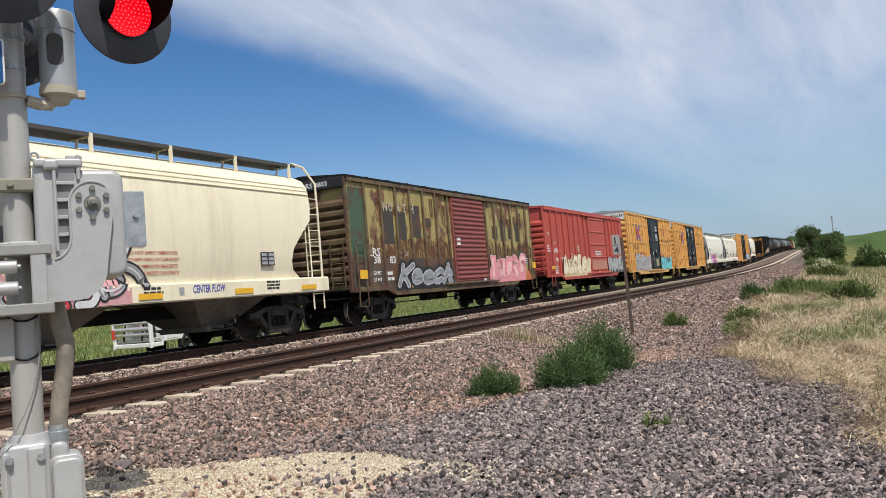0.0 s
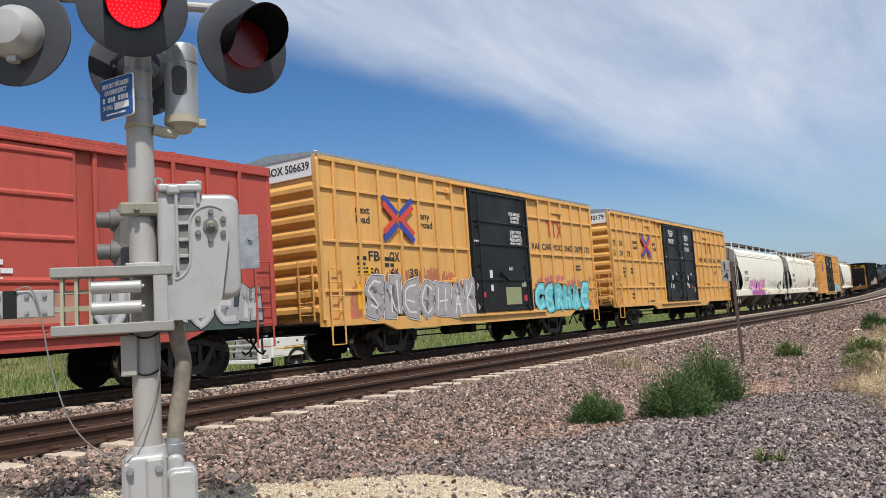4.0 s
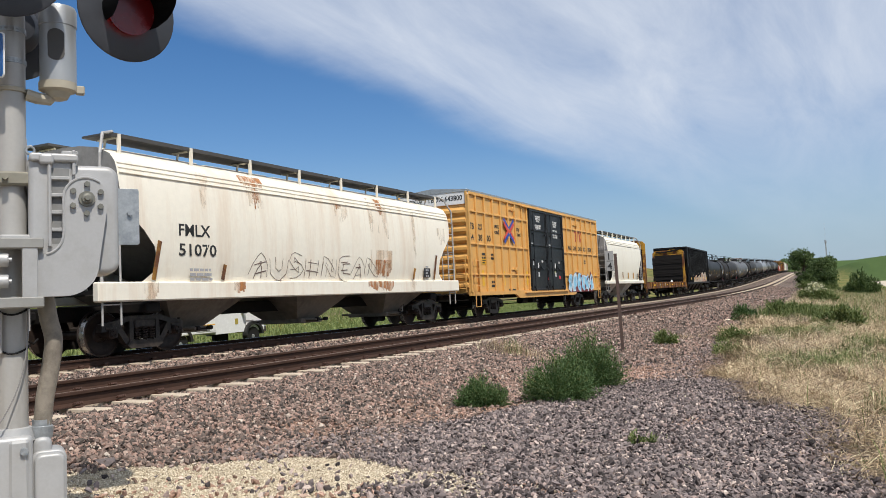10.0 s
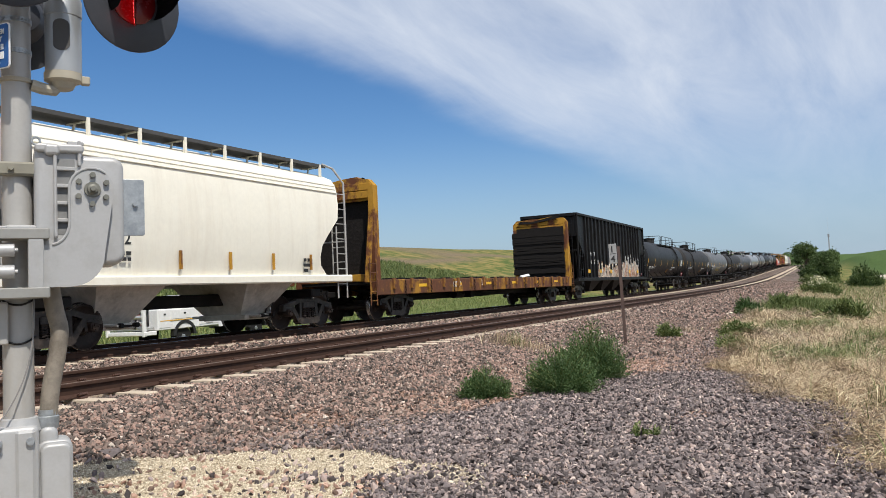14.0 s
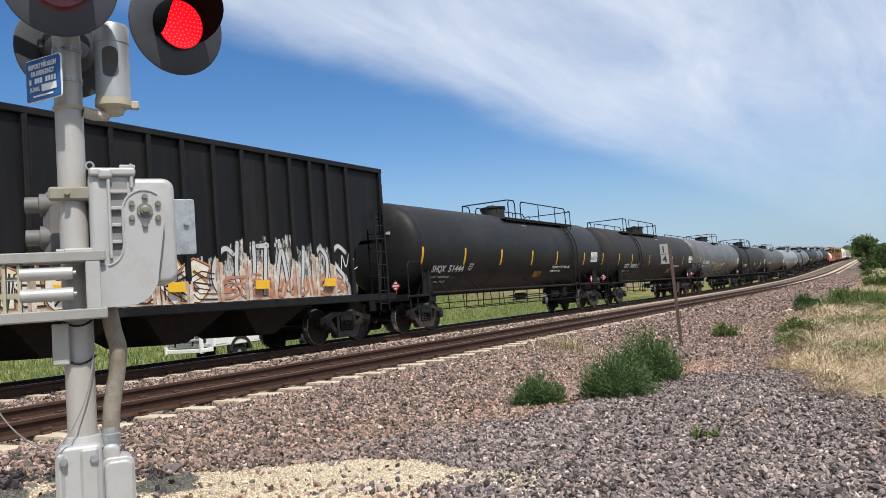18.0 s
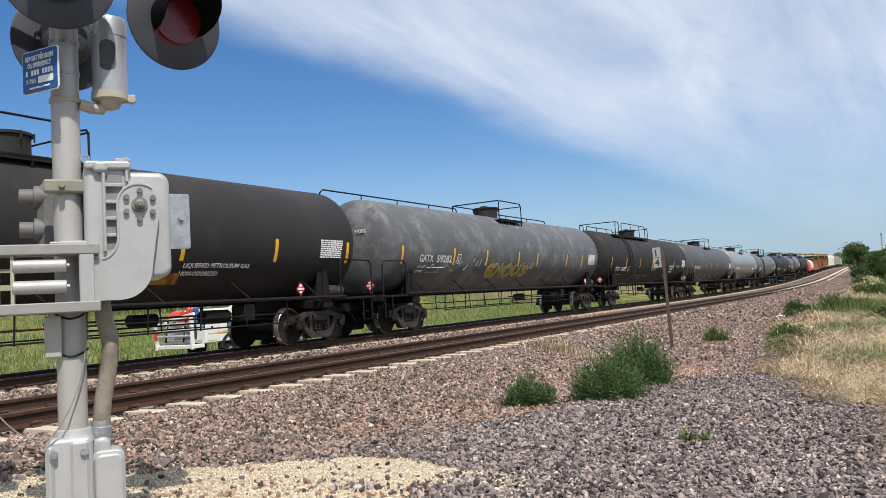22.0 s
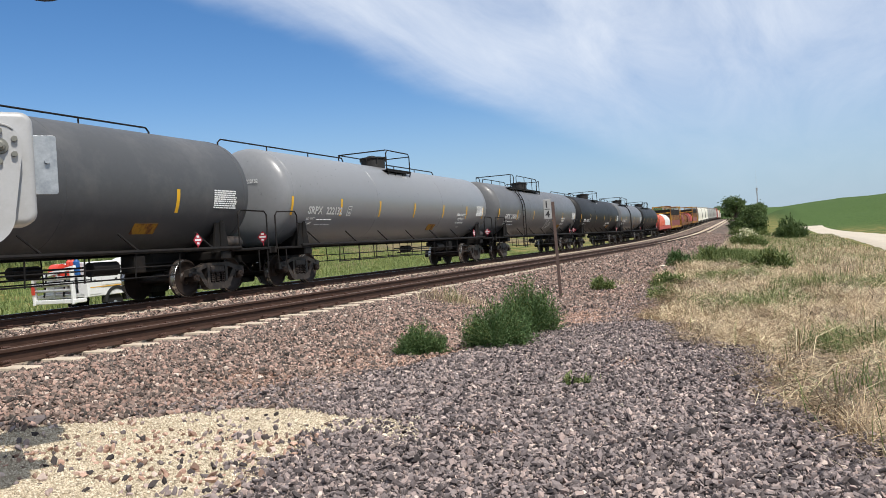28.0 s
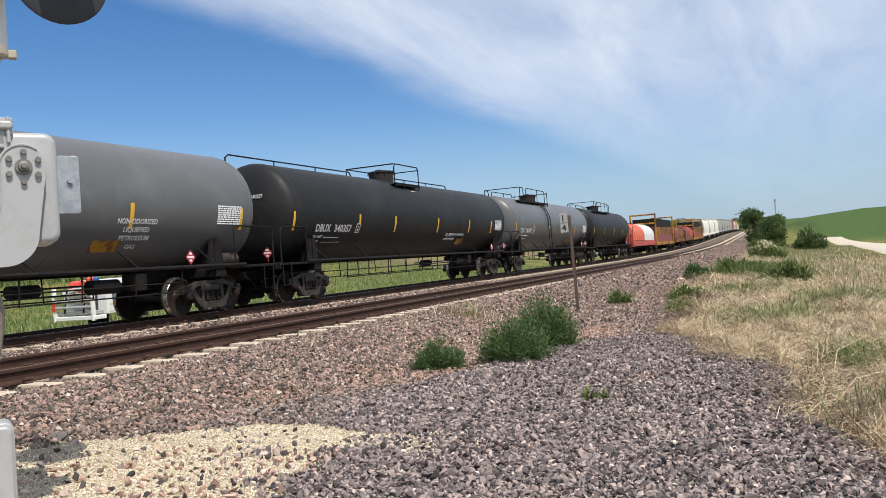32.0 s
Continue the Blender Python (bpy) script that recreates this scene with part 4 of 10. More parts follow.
def ribbon(g, pts, half, X, lift, slot, z0, z1, sharp=False, flare=0.0, side=0.0):
    """A sprayed stroke along (y, z) points, laid on the surface X(y, z): round and eased, or sharp with cut ends that may flare. side: a shift across the stroke."""
    if sharp:
        line = []
        for a, b in zip(pts, pts[1:]):
            line += [(a[0] + (b[0] - a[0]) * q / 4, a[1] + (b[1] - a[1]) * q / 4) for q in range(4)]
        line.append(tuple(pts[-1]))
    else:
        line = [(v.x, v.y) for v in eased([(a, b, 0.0) for a, b in pts], max(6, 5 * (len(pts) - 1)))]
    v, f = [], []
    n = len(line)
    for i, (py, pz) in enumerate(line):
        a, b = line[max(i - 1, 0)], line[min(i + 1, n - 1)]
        dy, dz = b[0] - a[0], b[1] - a[1]
        L = math.hypot(dy, dz) or 1.0
        wide = half * (1.0 + flare * abs(2.0 * i / (n - 1) - 1.0) ** 2)
        if sharp and i in (0, n - 1):
            k = -half * 0.8 / L if i == 0 else half * 0.8 / L
            py, pz = py + dy * k, pz + dz * k
        for sg in (-1, 1):
            qy, qz = py + dz / L * (sg * wide + side), min(max(pz - dy / L * (sg * wide + side), z0), z1)
            v.append((X(qy, qz) + lift, qy, qz))
    f += [(2 * i, 2 * i + 1, 2 * i + 3, 2 * i + 2) for i in range(n - 1)]
    for py, pz in () if sharp else (line[0], line[-1]):
        k = len(v)
        ring = [(py + half * math.cos(q * 0.5236), min(max(pz + half * math.sin(q * 0.5236), z0), z1)) for q in range(12)]
        v += [(X(a, b) + lift, a, b) for a, b in ring]
        f.append(tuple(range(k, k + 12)))
    g.add(v, f, slot)


def letter_lines(text, y0, y1, z0, z1, half, rnd, lean, loose):
    """The strokes of each letter of a sprayed word, crowded and uneven. half: half a stroke's width."""
    H, w = z1 - z0, (y1 - y0) / len(text)
    words = []
    for k, ch in enumerate(text):
        c0, wide = y0 + w * k - 0.06 * w, w * rnd.uniform(0.98, 1.2)
        up, tall = rnd.uniform(0.0, 0.10) * H, H * rnd.uniform(0.84, 1.0)
        tilt = lean + rnd.uniform(-0.15, 0.15)
        words.append([[(c0 + half + (wide - 2 * half) * (a + tilt * (b - 0.5) + rnd.uniform(-loose, loose)), z0 + up + half + (tall - up - 2 * half) * (b + rnd.uniform(-loose, loose))) for a, b in st] for st in STROKES[ch]])
    return words


def bubble(car, text, y0, y1, z0, z1, x, colours, label, fat=0.17, seed=1, lean=0.12, edges=((1, 0.035),), sharp=True, shine=0.0, foot=None):
    """Fat sprayed letters, each a part. colours: the fill, then the edges and the shine; edges: (colour, width beyond the fill) from the back; foot: the lowest that the paint reaches."""
    rnd = random.Random(seed)
    X = x if callable(x) else (lambda a, b: x)
    half = fat * min(z1 - z0, (y1 - y0) / len(text) * 1.3)
    low = z0 if foot is None else foot
    for k, rows in enumerate(letter_lines(text, y0, y1, z0, z1, half, rnd, lean, 0.07 if sharp else 0.03)):
        g = Geo()
        layers = [(slot, half + wide, 0) for slot, wide in edges] + [(0, half, 0)]
        if shine:
            layers.append((len(colours) - 1, half * shine, half * 0.35))
        for q, (slot, width, off) in enumerate(layers):
            for j, pts in enumerate(rows):
                ribbon(g, pts, width, X, 0.002 + 0.002 * q + 0.0004 * k + 0.00005 * j, slot, low, z1 + 0.6, sharp, 0.25 if sharp else 0.0, off)
        part("graffiti", g, list(colours), car, label)


def outlined(car, text, y0, y1, z0, z1, x, material, label, fat=0.12, seed=1, line=0.012, lean=0.1):
    """Sprayed letters drawn in thin lines only, both edges of every stroke."""
    rnd = random.Random(seed)
    X = x if callable(x) else (lambda a, b: x)
    half = fat * min(z1 - z0, (y1 - y0) / len(text) * 1.3)
    for k, rows in enumerate(letter_lines(text, y0, y1, z0, z1, half, rnd, lean, 0.10)):
        g = Geo()
        for j, pts in enumerate(rows):
            for sg in (-1, 1):
                ribbon(g, pts, line * rnd.uniform(0.6, 1.3), X, 0.003 + 0.0002 * (j + k), 0, z0, z1 + 0.15, True, 0.0, sg * half)
        part("graffiti", g, material, car, label)


def splashes(car, x, y0, y1, z0, z1, n, size, seed, material, label):
    """Round dots and blots of sprayed paint."""
    X = x if callable(x) else (lambda a, b: x)
    rnd = random.Random(seed)
    g = Geo()
    for k in range(n):
        cy, cz, r = rnd.uniform(y0, y1), rnd.uniform(z0, z1), size * rnd.uniform(0.4, 1.3)
        ring = [(cy + r * rnd.uniform(0.8, 1.15) * math.cos(q * 0.6283), max(z0, cz + r * rnd.uniform(0.8, 1.15) * math.sin(q * 0.6283))) for q in range(10)]
        g.add([(X(a, b) + 0.0001 * k, a, b) for a, b in ring], [tuple(range(10))])
    part("graffiti", g, material, car, label)


def swirls(car, x, y0, y1, z0, z1, n, seed, colours, label, half=0.06):
    """Curling sprayed bands over one another, each a part of its own."""
    rnd = random.Random(seed)
    X = x if callable(x) else (lambda a, b: x)
    for k in range(n):
        cy, cz = y0 + (y1 - y0) * (k + rnd.random()) / n, rnd.uniform(z0 + 0.2 * (z1 - z0), z1 - 0.3 * (z1 - z0))
        r, a0, turn = rnd.uniform(0.22, 0.5) * (z1 - z0), rnd.uniform(0, 6.28), rnd.choice((-1, 1)) * rnd.uniform(2.5, 4.8)
        pts = [(cy + r * 1.25 * (1.1 - 0.5 * q / 7) * math.cos(a0 + turn * q / 7), min(max(cz + r * (1.1 - 0.5 * q / 7) * math.sin(a0 + turn * q / 7), z0), z1)) for q in range(8)]
        fat = half * rnd.uniform(0.7, 1.4)
        g = Geo()
        for slot, grow, lift in ((0, 1.5, 0.003), (1 + k % (len(colours) - 2), 1.0, 0.005), (len(colours) - 1, 0.22, 0.007)):
            ribbon(g, pts, fat * grow, X, lift + 0.0006 * k, slot, z0 - 0.06, z1 + 0.06)
        part("graffiti", g, list(colours), car, label)


def paint(key, c, r=0.55):
    return mat(key, c, r, vary=0.12, grain=5)


spray_black, spray_white = paint("spray_black", (0.02, 0.02, 0.022)), paint("spray_white", (0.66, 0.66, 0.66))
spray_pink, spray_teal = paint("spray_pink", (0.75, 0.27, 0.30)), paint("spray_teal", (0.13, 0.50, 0.55))
spray_purple, spray_cream = paint("spray_purple", (0.42, 0.12, 0.34)), paint("spray_cream", (0.72, 0.58, 0.36))
spray_blue, spray_grey = paint("spray_sky_blue", (0.25, 0.55, 0.75)), paint("spray_grey", (0.34, 0.34, 0.35))
spray_gold, spray_red = paint("spray_gold", (0.38, 0.30, 0.06)), paint("spray_red", (0.55, 0.04, 0.05))
spray_maroon = paint("spray_maroon", (0.17, 0.025, 0.03))


def boxcar(c0, c1, sill, eave, paint_, label, end_paint=None, roof_paint=None, frame=None, ribs=(), belts=(), door=None, inset=2.6, near=True, bay=None, flat_door=False):
    """A steel boxcar from c0 to c1 along the train. ribs, belts: places of side posts and rails; door: (from, to, paint, panes)."""
    L = c1 - c0
    h, X = L / 2, 1.50
    frame = frame or paint_
    car = thing("boxcar", None, None, label, "boxcar", "cars of the freight train")
    g = Geo().box(-X, X, -h + 0.10, h - 0.10, sill + 0.12, eave - 0.02)
    part("body", g, paint_, car)
    gr = Geo().prism([(-X - 0.06, eave - 0.04), (-X - 0.06, eave + 0.03), (0, eave + 0.17), (X + 0.06, eave + 0.03), (X + 0.06, eave - 0.04)], -h + 0.02, h - 0.02, "y")
    part("roof", gr, roof_paint or paint_, car)
    seam = Geo().prism([(-X - 0.03, eave), (-X - 0.03, eave + 0.055), (0, eave + 0.20), (X + 0.03, eave + 0.055), (X + 0.03, eave)], -0.05, 0.05, "y").mesh("roof_seam", roof_paint or paint_)
    for k in range(1, 12):
        part("roof_seam", seam, None, car, at=Matrix.Translation((0, -h + L * k / 12, 0)))
    for s in (1, -1):
        q = Geo().box(min(s * X, s * (X + 0.07)), max(s * X, s * (X + 0.07)), -h + 0.06, h - 0.06, eave - 0.16, eave - 0.045, 0.012)
        part("top_chord", q, frame, car)
        q = Geo()
        if bay:
            x0, x1 = sorted((s * (X - 0.02), s * (X + 0.075)))
            q.prism([(-h + 0.06, sill + 0.2), (-h + 0.06, sill + 0.05), (-h + bay, sill + 0.05), (-h + bay + 0.5, sill - 0.13), (h - bay - 0.5, sill - 0.13), (h - bay, sill + 0.05), (h - 0.06, sill + 0.05), (h - 0.06, sill + 0.2)], x0, x1)
        else:
            q.box(*sorted((s * (X - 0.02), s * (X + 0.075))), -h + 0.06, h - 0.06, sill, sill + 0.2, 0.012)
        part("side_sill", q, frame, car)
        rib = Geo().box(*sorted((s * X, s * (X + 0.075))), -0.045, 0.045, sill + 0.19, eave - 0.15, 0.016).mesh("side_post", frame)
        for y in ribs:
            part("side_post", rib, None, car, at=Matrix.Translation((0, y, 0)))
        for z in belts:
            q = Geo()
            spans = [(-h + 0.1, h - 0.1)] if not door else [(-h + 0.1, door[0] - 0.05), (door[1] + 0.05, h - 0.1)]
            for a, b in spans:
                part("side_rail", Geo().box(*sorted((s * X, s * (X + 0.055))), a, b, z - 0.035, z + 0.035, 0.012), frame, car)
    for s in (1, -1):
        q = Geo()
        y = s * (h - 0.10)
        nz = 9
        er = Geo().prism([(y, -0.17), (y + s * 0.13, -0.05), (y + s * 0.13, 0.05), (y, 0.17)], -X + 0.08, X - 0.08).mesh("end_rib", end_paint or paint_)
        for k in range(nz):
            part("end_rib", er, None, car, at=Matrix.Translation((0, 0, sill + 0.45 + (eave - sill - 1.25) * k / (nz - 1))))
        for x in (X - 0.04, -X + 0.04):
            part("corner_post", Geo().box(x - 0.05, x + 0.05, min(y, y + s * 0.1), max(y, y + s * 0.1), sill + 0.05, eave - 0.03, 0.012), end_paint or paint_, car)
        if eave > 4.6:
            q = Geo().box(-X - 0.03, X + 0.03, min(y, y + s * 0.06), max(y, y + s * 0.06), eave - 0.52, eave + 0.05, 0.01)
            part("end_cap", q, sign_white, car, "white excess height panel")
        q = ladder_geo(s * 0 + 1.62, s * (h - 0.42), 0.44, sill - 0.05, sill + 1.55, 5)
        q.box(1.60, 1.63, s * (h - 0.42) - 0.24, s * (h - 0.42) + 0.24, sill - 0.38, sill - 0.36)
        for u in (-0.23, 0.23):
            q.box(1.605, 1.625, s * (h - 0.42) + u - 0.02, s * (h - 0.42) + u + 0.02, sill - 0.37, sill + 0.05)
        part("side_ladder", q, frame, car)
        q = ladder_geo(1.15, y + s * 0.22, 0.44, sill + 0.2, sill + 1.6, 5, along_x=True)
        part("end_ladder", q, frame, car)
        q = Geo().box(-1.3, 1.3, min(y, y + s * 0.35), max(y, y + s * 0.35), sill + 0.12, sill + 0.16)
        q.bar((-1.45, y + s * 0.3, sill - 0.1), (1.45, y + s * 0.3, sill - 0.1), 0.018)
        part("end_platform", q, steel_dark, car)
    under = Geo().box(-1.4, 1.4, -h + 0.2, h - 0.2, sill + 0.05, sill + 0.13)
    for k in range(9):
        y = -h + 1.5 + (L - 3) * k / 8
        under.box(-1.45, 1.45, y - 0.05, y + 0.05, sill - 0.06, sill + 0.06)
    part("underframe", under, steel_dark, car)
    running_gear(car, -h - 0.15, h + 0.15, inset, near)
    brake_gear(car, -1.0, sill + 0.05)
    if door:
        d0, d1, dp, leaves = door
        w = (d1 - d0) / leaves
        for s in (1, -1):
            for k in range(leaves):
                a, b = d0 + w * k + 0.02, d0 + w * (k + 1) - 0.02
                x0, x1 = sorted((s * X, s * (X + 0.085)))
                dz0, dz1 = sill + 0.16, eave - 0.20
                dg = Geo().box(x0, x1, a, b, dz0, dz1, 0.015)
                dr = part("door", dg, dp, car, "black plug door" if dp is black_door else "")
                if dp is black_door:
                    fr = Geo()
                    xa, xb = sorted((s * (X + 0.08), s * (X + 0.13)))
                    for y in (a + 0.05, b - 0.05):
                        fr.box(xa, xb, y - 0.045, y + 0.045, dz0, dz1, 0.01)
                    for z in (dz0 + 0.06, dz0 + 1.0, dz0 + (dz1 - dz0) * 0.56, dz1 - 0.95, dz1 - 0.06):
                        fr.box(xa, xb, a, b, z - 0.04, z + 0.04, 0.01)
                    part("door_frame", fr, dp, dr)
                    for y in (a + 0.38, b - 0.38):
                        lk = Geo().bar((s * (X + 0.15), y, dz0 - 0.02), (s * (X + 0.15), y, dz1 - 0.1), 0.02, 6)
                        for z in (dz0 + 0.15, dz0 + 1.4, dz0 + 2.6):
                            lk.box(*sorted((s * (X + 0.08), s * (X + 0.17))), y - 0.05, y + 0.05, z - 0.04, z + 0.04)
                        part("lock_bar", lk, dp, dr)
                    lk = Geo().bar((s * (X + 0.17), (a + b) / 2 - 0.25, dz0 + 1.2), (s * (X + 0.17), (a + b) / 2 + 0.25, dz0 + 0.95), 0.02)
                    lk.box(*sorted((s * (X + 0.09), s * (X + 0.14))), (a + b) / 2 - 0.13, (a + b) / 2 + 0.13, dz0 + 0.95, dz0 + 1.25)
                    part("door_latch", lk, dp, dr)
                else:
                    fr = Geo()
                    nz = 5 if flat_door else 18
                    for k2 in range(nz):
                        z = dz0 + 0.12 + (dz1 - dz0 - 0.24) * k2 / (nz - 1)
                        fr.prism([(s * (X + 0.08), z - 0.07), (s * (X + 0.115), z - 0.02), (s * (X + 0.115), z + 0.02), (s * (X + 0.08), z + 0.07)], a + 0.08, b - 0.08, "y")
                    part("corrugation", fr, dp, dr)
            tr = Geo().box(*sorted((s * (X + 0.02), s * (X + 0.15))), d0 - 0.9, d1 + 0.9 if leaves == 1 else d1 + 0.4, sill + 0.06, sill + 0.13, 0.01)
            part("door_track", tr, frame, car)
            tr = Geo().box(*sorted((s * (X + 0.02), s * (X + 0.13))), d0 - 0.9, d1 + 0.9 if leaves == 1 else d1 + 0.4, eave - 0.19, eave - 0.13, 0.01)
            part("door_track", tr, frame, car)
    place_car(car, (c0 + c1) / 2)
    return car, h


# hopper ends: a darker, blotched grey than the sides
end_grey = mat("blotchy_grey_end_paint", (0.27, 0.26, 0.245), 0.6, vary=0.2, dirt=(0.10, 0.09, 0.08), dirt_amount=0.8, dirt_scale=1.2)
rail_grey = mat("dull_pale_grey_steel", (0.40, 0.39, 0.37), 0.5, vary=0.2, dirt=(0.16, 0.13, 0.11), dirt_amount=0.6, dirt_scale=3)
HULL = ((1.50, 1.47), (1.535, 1.68), (1.57, 1.9), (1.587, 2.2), (1.60, 2.5), (1.60, 2.72), (1.59, 2.95), (1.565, 3.35))


def hull_x(z):
    """How far out a covered hopper's side stands at the height z; the sill below it is proud."""
    return 1.603 if z < 1.476 else float(np.interp(z, [p[1] for p in HULL], [p[0] for p in HULL])) + 0.003


def on_hull(lift=0.0):
    return lambda y, z: hull_x(z) + lift


def hopper(c0, c1, paint_, label, eave=3.86, sill=(1.08, 1.47), bays=3, near=True, inset=1.85, top=4.46, outlet_paint=None, rail_paint=None):
    """A covered hopper with rounded sides, slope-sheet ends, running boards and outlets."""
    L = c1 - c0
    h = L / 2
    car = thing("covered_hopper", None, None, label, "hopper car", "cars of the freight train")
    prof = [(1.50, sill[1])] + list(HULL[1:]) + [(1.515, eave - 0.15), (1.47, eave), (1.34, eave + 0.17), (1.0, eave + 0.33), (0.5, eave + 0.41), (0, eave + 0.43)]
    prof = prof + [(-x, z) for x, z in prof[-2::-1]]

    def end_in(z):
        return float(np.interp(z, [sill[1], 1.62, 1.8, 2.05, 2.3, 2.6, 2.95, 3.2, 6], [1.15, 1.42, 1.52, 1.5, 1.38, 1.05, 0.66, 0.58, 0.5]))
    g = Geo()
    n = len(prof)
    cols = np.linspace(-1, 1, 15)
    v = []
    for u in cols:
        for x, z in prof:
            v.append((x, u * (h - end_in(z)), z))
    f = [(i * n + k, i * n + k + 1, i * n + n + k + 1, i * n + n + k) for i in range(len(cols) - 1) for k in range(n - 1)]
    g.add(v, f)
    for i, s in ((0, 1), (len(cols) - 1, -1)):
        half = n // 2
        rows = [(i * n + k, i * n + n - 1 - k) for k in range(half)]
        caps = list(zip(rows, rows[1:]))[6:]
        o = i * n + 6
        q = Geo().add(v[o:i * n + n - 6], [tuple(w - o for w in ((a, b, d, c) if s > 0 else (a, c, d, b))) for (a, b), (c, d) in caps] + [tuple(w - o for w in ((rows[-1][0], rows[-1][1], i * n + half) if s > 0 else (rows[-1][0], i * n + half, rows[-1][1])))])
        part("end_sheet", q, end_grey, car, "darker grey upright end sheet")
    part("body", g, paint_, car, smooth=True)
    for s in (1, -1):
        ys, zs = s * (h - end_in(2.97)), 2.97
        q = Geo().add([(-1.56, ys, zs), (1.56, ys, zs), (1.46, s * (h - 3.9), 1.45), (-1.46, s * (h - 3.9), 1.45), (-1.54, ys, zs + 0.04), (1.54, ys, zs + 0.04), (1.44, s * (h - 3.95), 1.5), (-1.44, s * (h - 3.95), 1.5)], [(0, 1, 2, 3), (7, 6, 5, 4), (0, 4, 5, 1), (2, 6, 7, 3)])
        part("slope_sheet", q, end_grey, car, "sloping end sheet in the car's recess")
    for s in (1, -1):
        q = Geo().box(*sorted((s * 1.42, s * 1.60)), -h, h, sill[0], sill[1], 0.03)
        part("side_sill", q, paint_, car)
        q = Geo()
        for z in (eave - 0.22, eave - 0.12, eave - 0.02):
            q.bar((s * (1.515 - (z - eave + 0.15) * 0.3), -h + 0.6, z), (s * (1.515 - (z - eave + 0.15) * 0.3), h - 0.6, z), 0.022, 6)
        part("eave_trim", q, paint_, car)
        seam = Geo().add([(s * (x + 0.004), dy, z) for x, z in prof[:9] for dy in (-0.012, 0.012)], [(2 * i, 2 * i + 1, 2 * i + 3, 2 * i + 2) if s > 0 else (2 * i + 2, 2 * i + 3, 2 * i + 1, 2 * i) for i in range(8)]).mesh("weld_seam", paint_)
        for k in range(1, 8):
            part("weld_seam", seam, None, car, at=Matrix.Translation((0, -h + 1.3 + (L - 2.6) * k / 8, 0)))
        rb = Geo().box(*sorted((s * 0.50, s * 1.22)), -h + 0.62, h - 0.62, top - 0.03, top + 0.015)
        rb.box(*sorted((s * 1.20, s * 1.225)), -h + 0.62, h - 0.62, top - 0.05, top + 0.03)
        part("running_board", rb, mat("dark_grating_steel", (0.06, 0.058, 0.055), 0.6, vary=0.2, grain=30, dirt=(0.12, 0.11, 0.1), dirt_amount=0.4), car, "dark steel grating walkway")
        br = Geo().box(*sorted((s * 1.20, s * 1.25)), -0.035, 0.035, eave + 0.20, top + 0.02)
        br.slab((s * 0.65, 0, top - 0.05), (s * 1.12, 0, top - 0.05), 0.05, 0.03)
        br.slab((s * 0.85, 0, top - 0.05), (s * 0.8, 0, eave + 0.36), 0.05, 0.02)
        bm = br.mesh("walkway_bracket", paint_)
        for k in range(8):
            part("walkway_bracket", bm, None, car, at=Matrix.Translation((0, -h + 0.9 + (L - 1.8) * k / 7, 0)))
    for k in range(5):
        y = -h + 1.5 + (L - 3.0) * (k + 0.5) / 5
        part("hatch_cover", Geo().box(-0.45, 0.45, y - (L - 3) / 10 + 0.1, y + (L - 3) / 10 - 0.1, eave + 0.41, eave + 0.50, 0.03), paint_, car)
    for s in (1, -1):
        y = s * (h - 0.06)
        q = Geo()
        for x in (1.5, -1.5):
            q.tube([(x, y - s * 0.1, sill[0]), (x, y - s * 0.1, eave - 0.6), (x, y - s * 0.12, eave + 0.1), (x * 0.88, y - s * 0.35, top - 0.05), (x * 0.80, y - s * 0.7, top + 0.05)], 0.032, 6)
        for k in range(7):
            z = sill[0] - 0.35 + 0.42 * k
            q.bar((1.5, y - s * 0.1, z + 0.3), (1.5, y - s * 0.55, z + 0.3), 0.014)
            if k < 6:
                q.bar((1.5, y - s * 0.1, z + 0.5), (1.05, y - s * 0.1, z + 0.5), 0.014)
        q.bar((1.5, y - s * 0.55, sill[0] - 0.45), (1.5, y - s * 0.55, sill[1] + 1.35), 0.022)
        q.bar((1.5, y - s * 0.1, sill[0] - 0.45), (1.5, y - s * 0.1, sill[0]), 0.022)
        q.bar((1.05, y - s * 0.1, sill[1]), (1.05, y - s * 0.1, sill[1] + 1.6), 0.02)
        q.bar((-1.5, y - s * 0.1, sill[1] + 0.95), (1.5, y - s * 0.1, sill[1] + 0.95), 0.018)
        part("end_ladder", q, rail_paint or paint_, car)
        q = Geo().box(-1.45, 1.45, min(y, y - s * 0.9), max(y, y - s * 0.9), sill[0] + 0.16, sill[0] + 0.24)
        q.slab((0, y - s * 1.3, sill[1] - 0.1), (0, y - s * 0.6, 3.3), 0.5, 0.06, (0, 1, 0))
        q.box(-0.3, 0.3, y - s * 0.5 - 0.2, y - s * 0.5 + 0.2, sill[1] + 0.1, sill[1] + 0.6, 0.03)
        part("end_frame", q, steel_dark, car)
    for k in range(bays):
        y = (k - (bays - 1) / 2) * (L - 2 * inset - 3.0) / max(bays - 1, 1) if bays > 1 else 0
        w = (L - 2 * inset - 3.4) / bays * 0.52
        q = Geo()
        zt, zb = sill[0] + 0.25, 0.42
        q.add([(sx * 1.42, y + sy * w, zt) for sx, sy in ((-1, -1), (1, -1), (1, 1), (-1, 1))] + [(sx * 0.55, y + sy * 0.42, zb) for sx, sy in ((-1, -1), (1, -1), (1, 1), (-1, 1))],
              [(0, 1, 5, 4), (1, 2, 6, 5), (2, 3, 7, 6), (3, 0, 4, 7), (4, 5, 6, 7)])
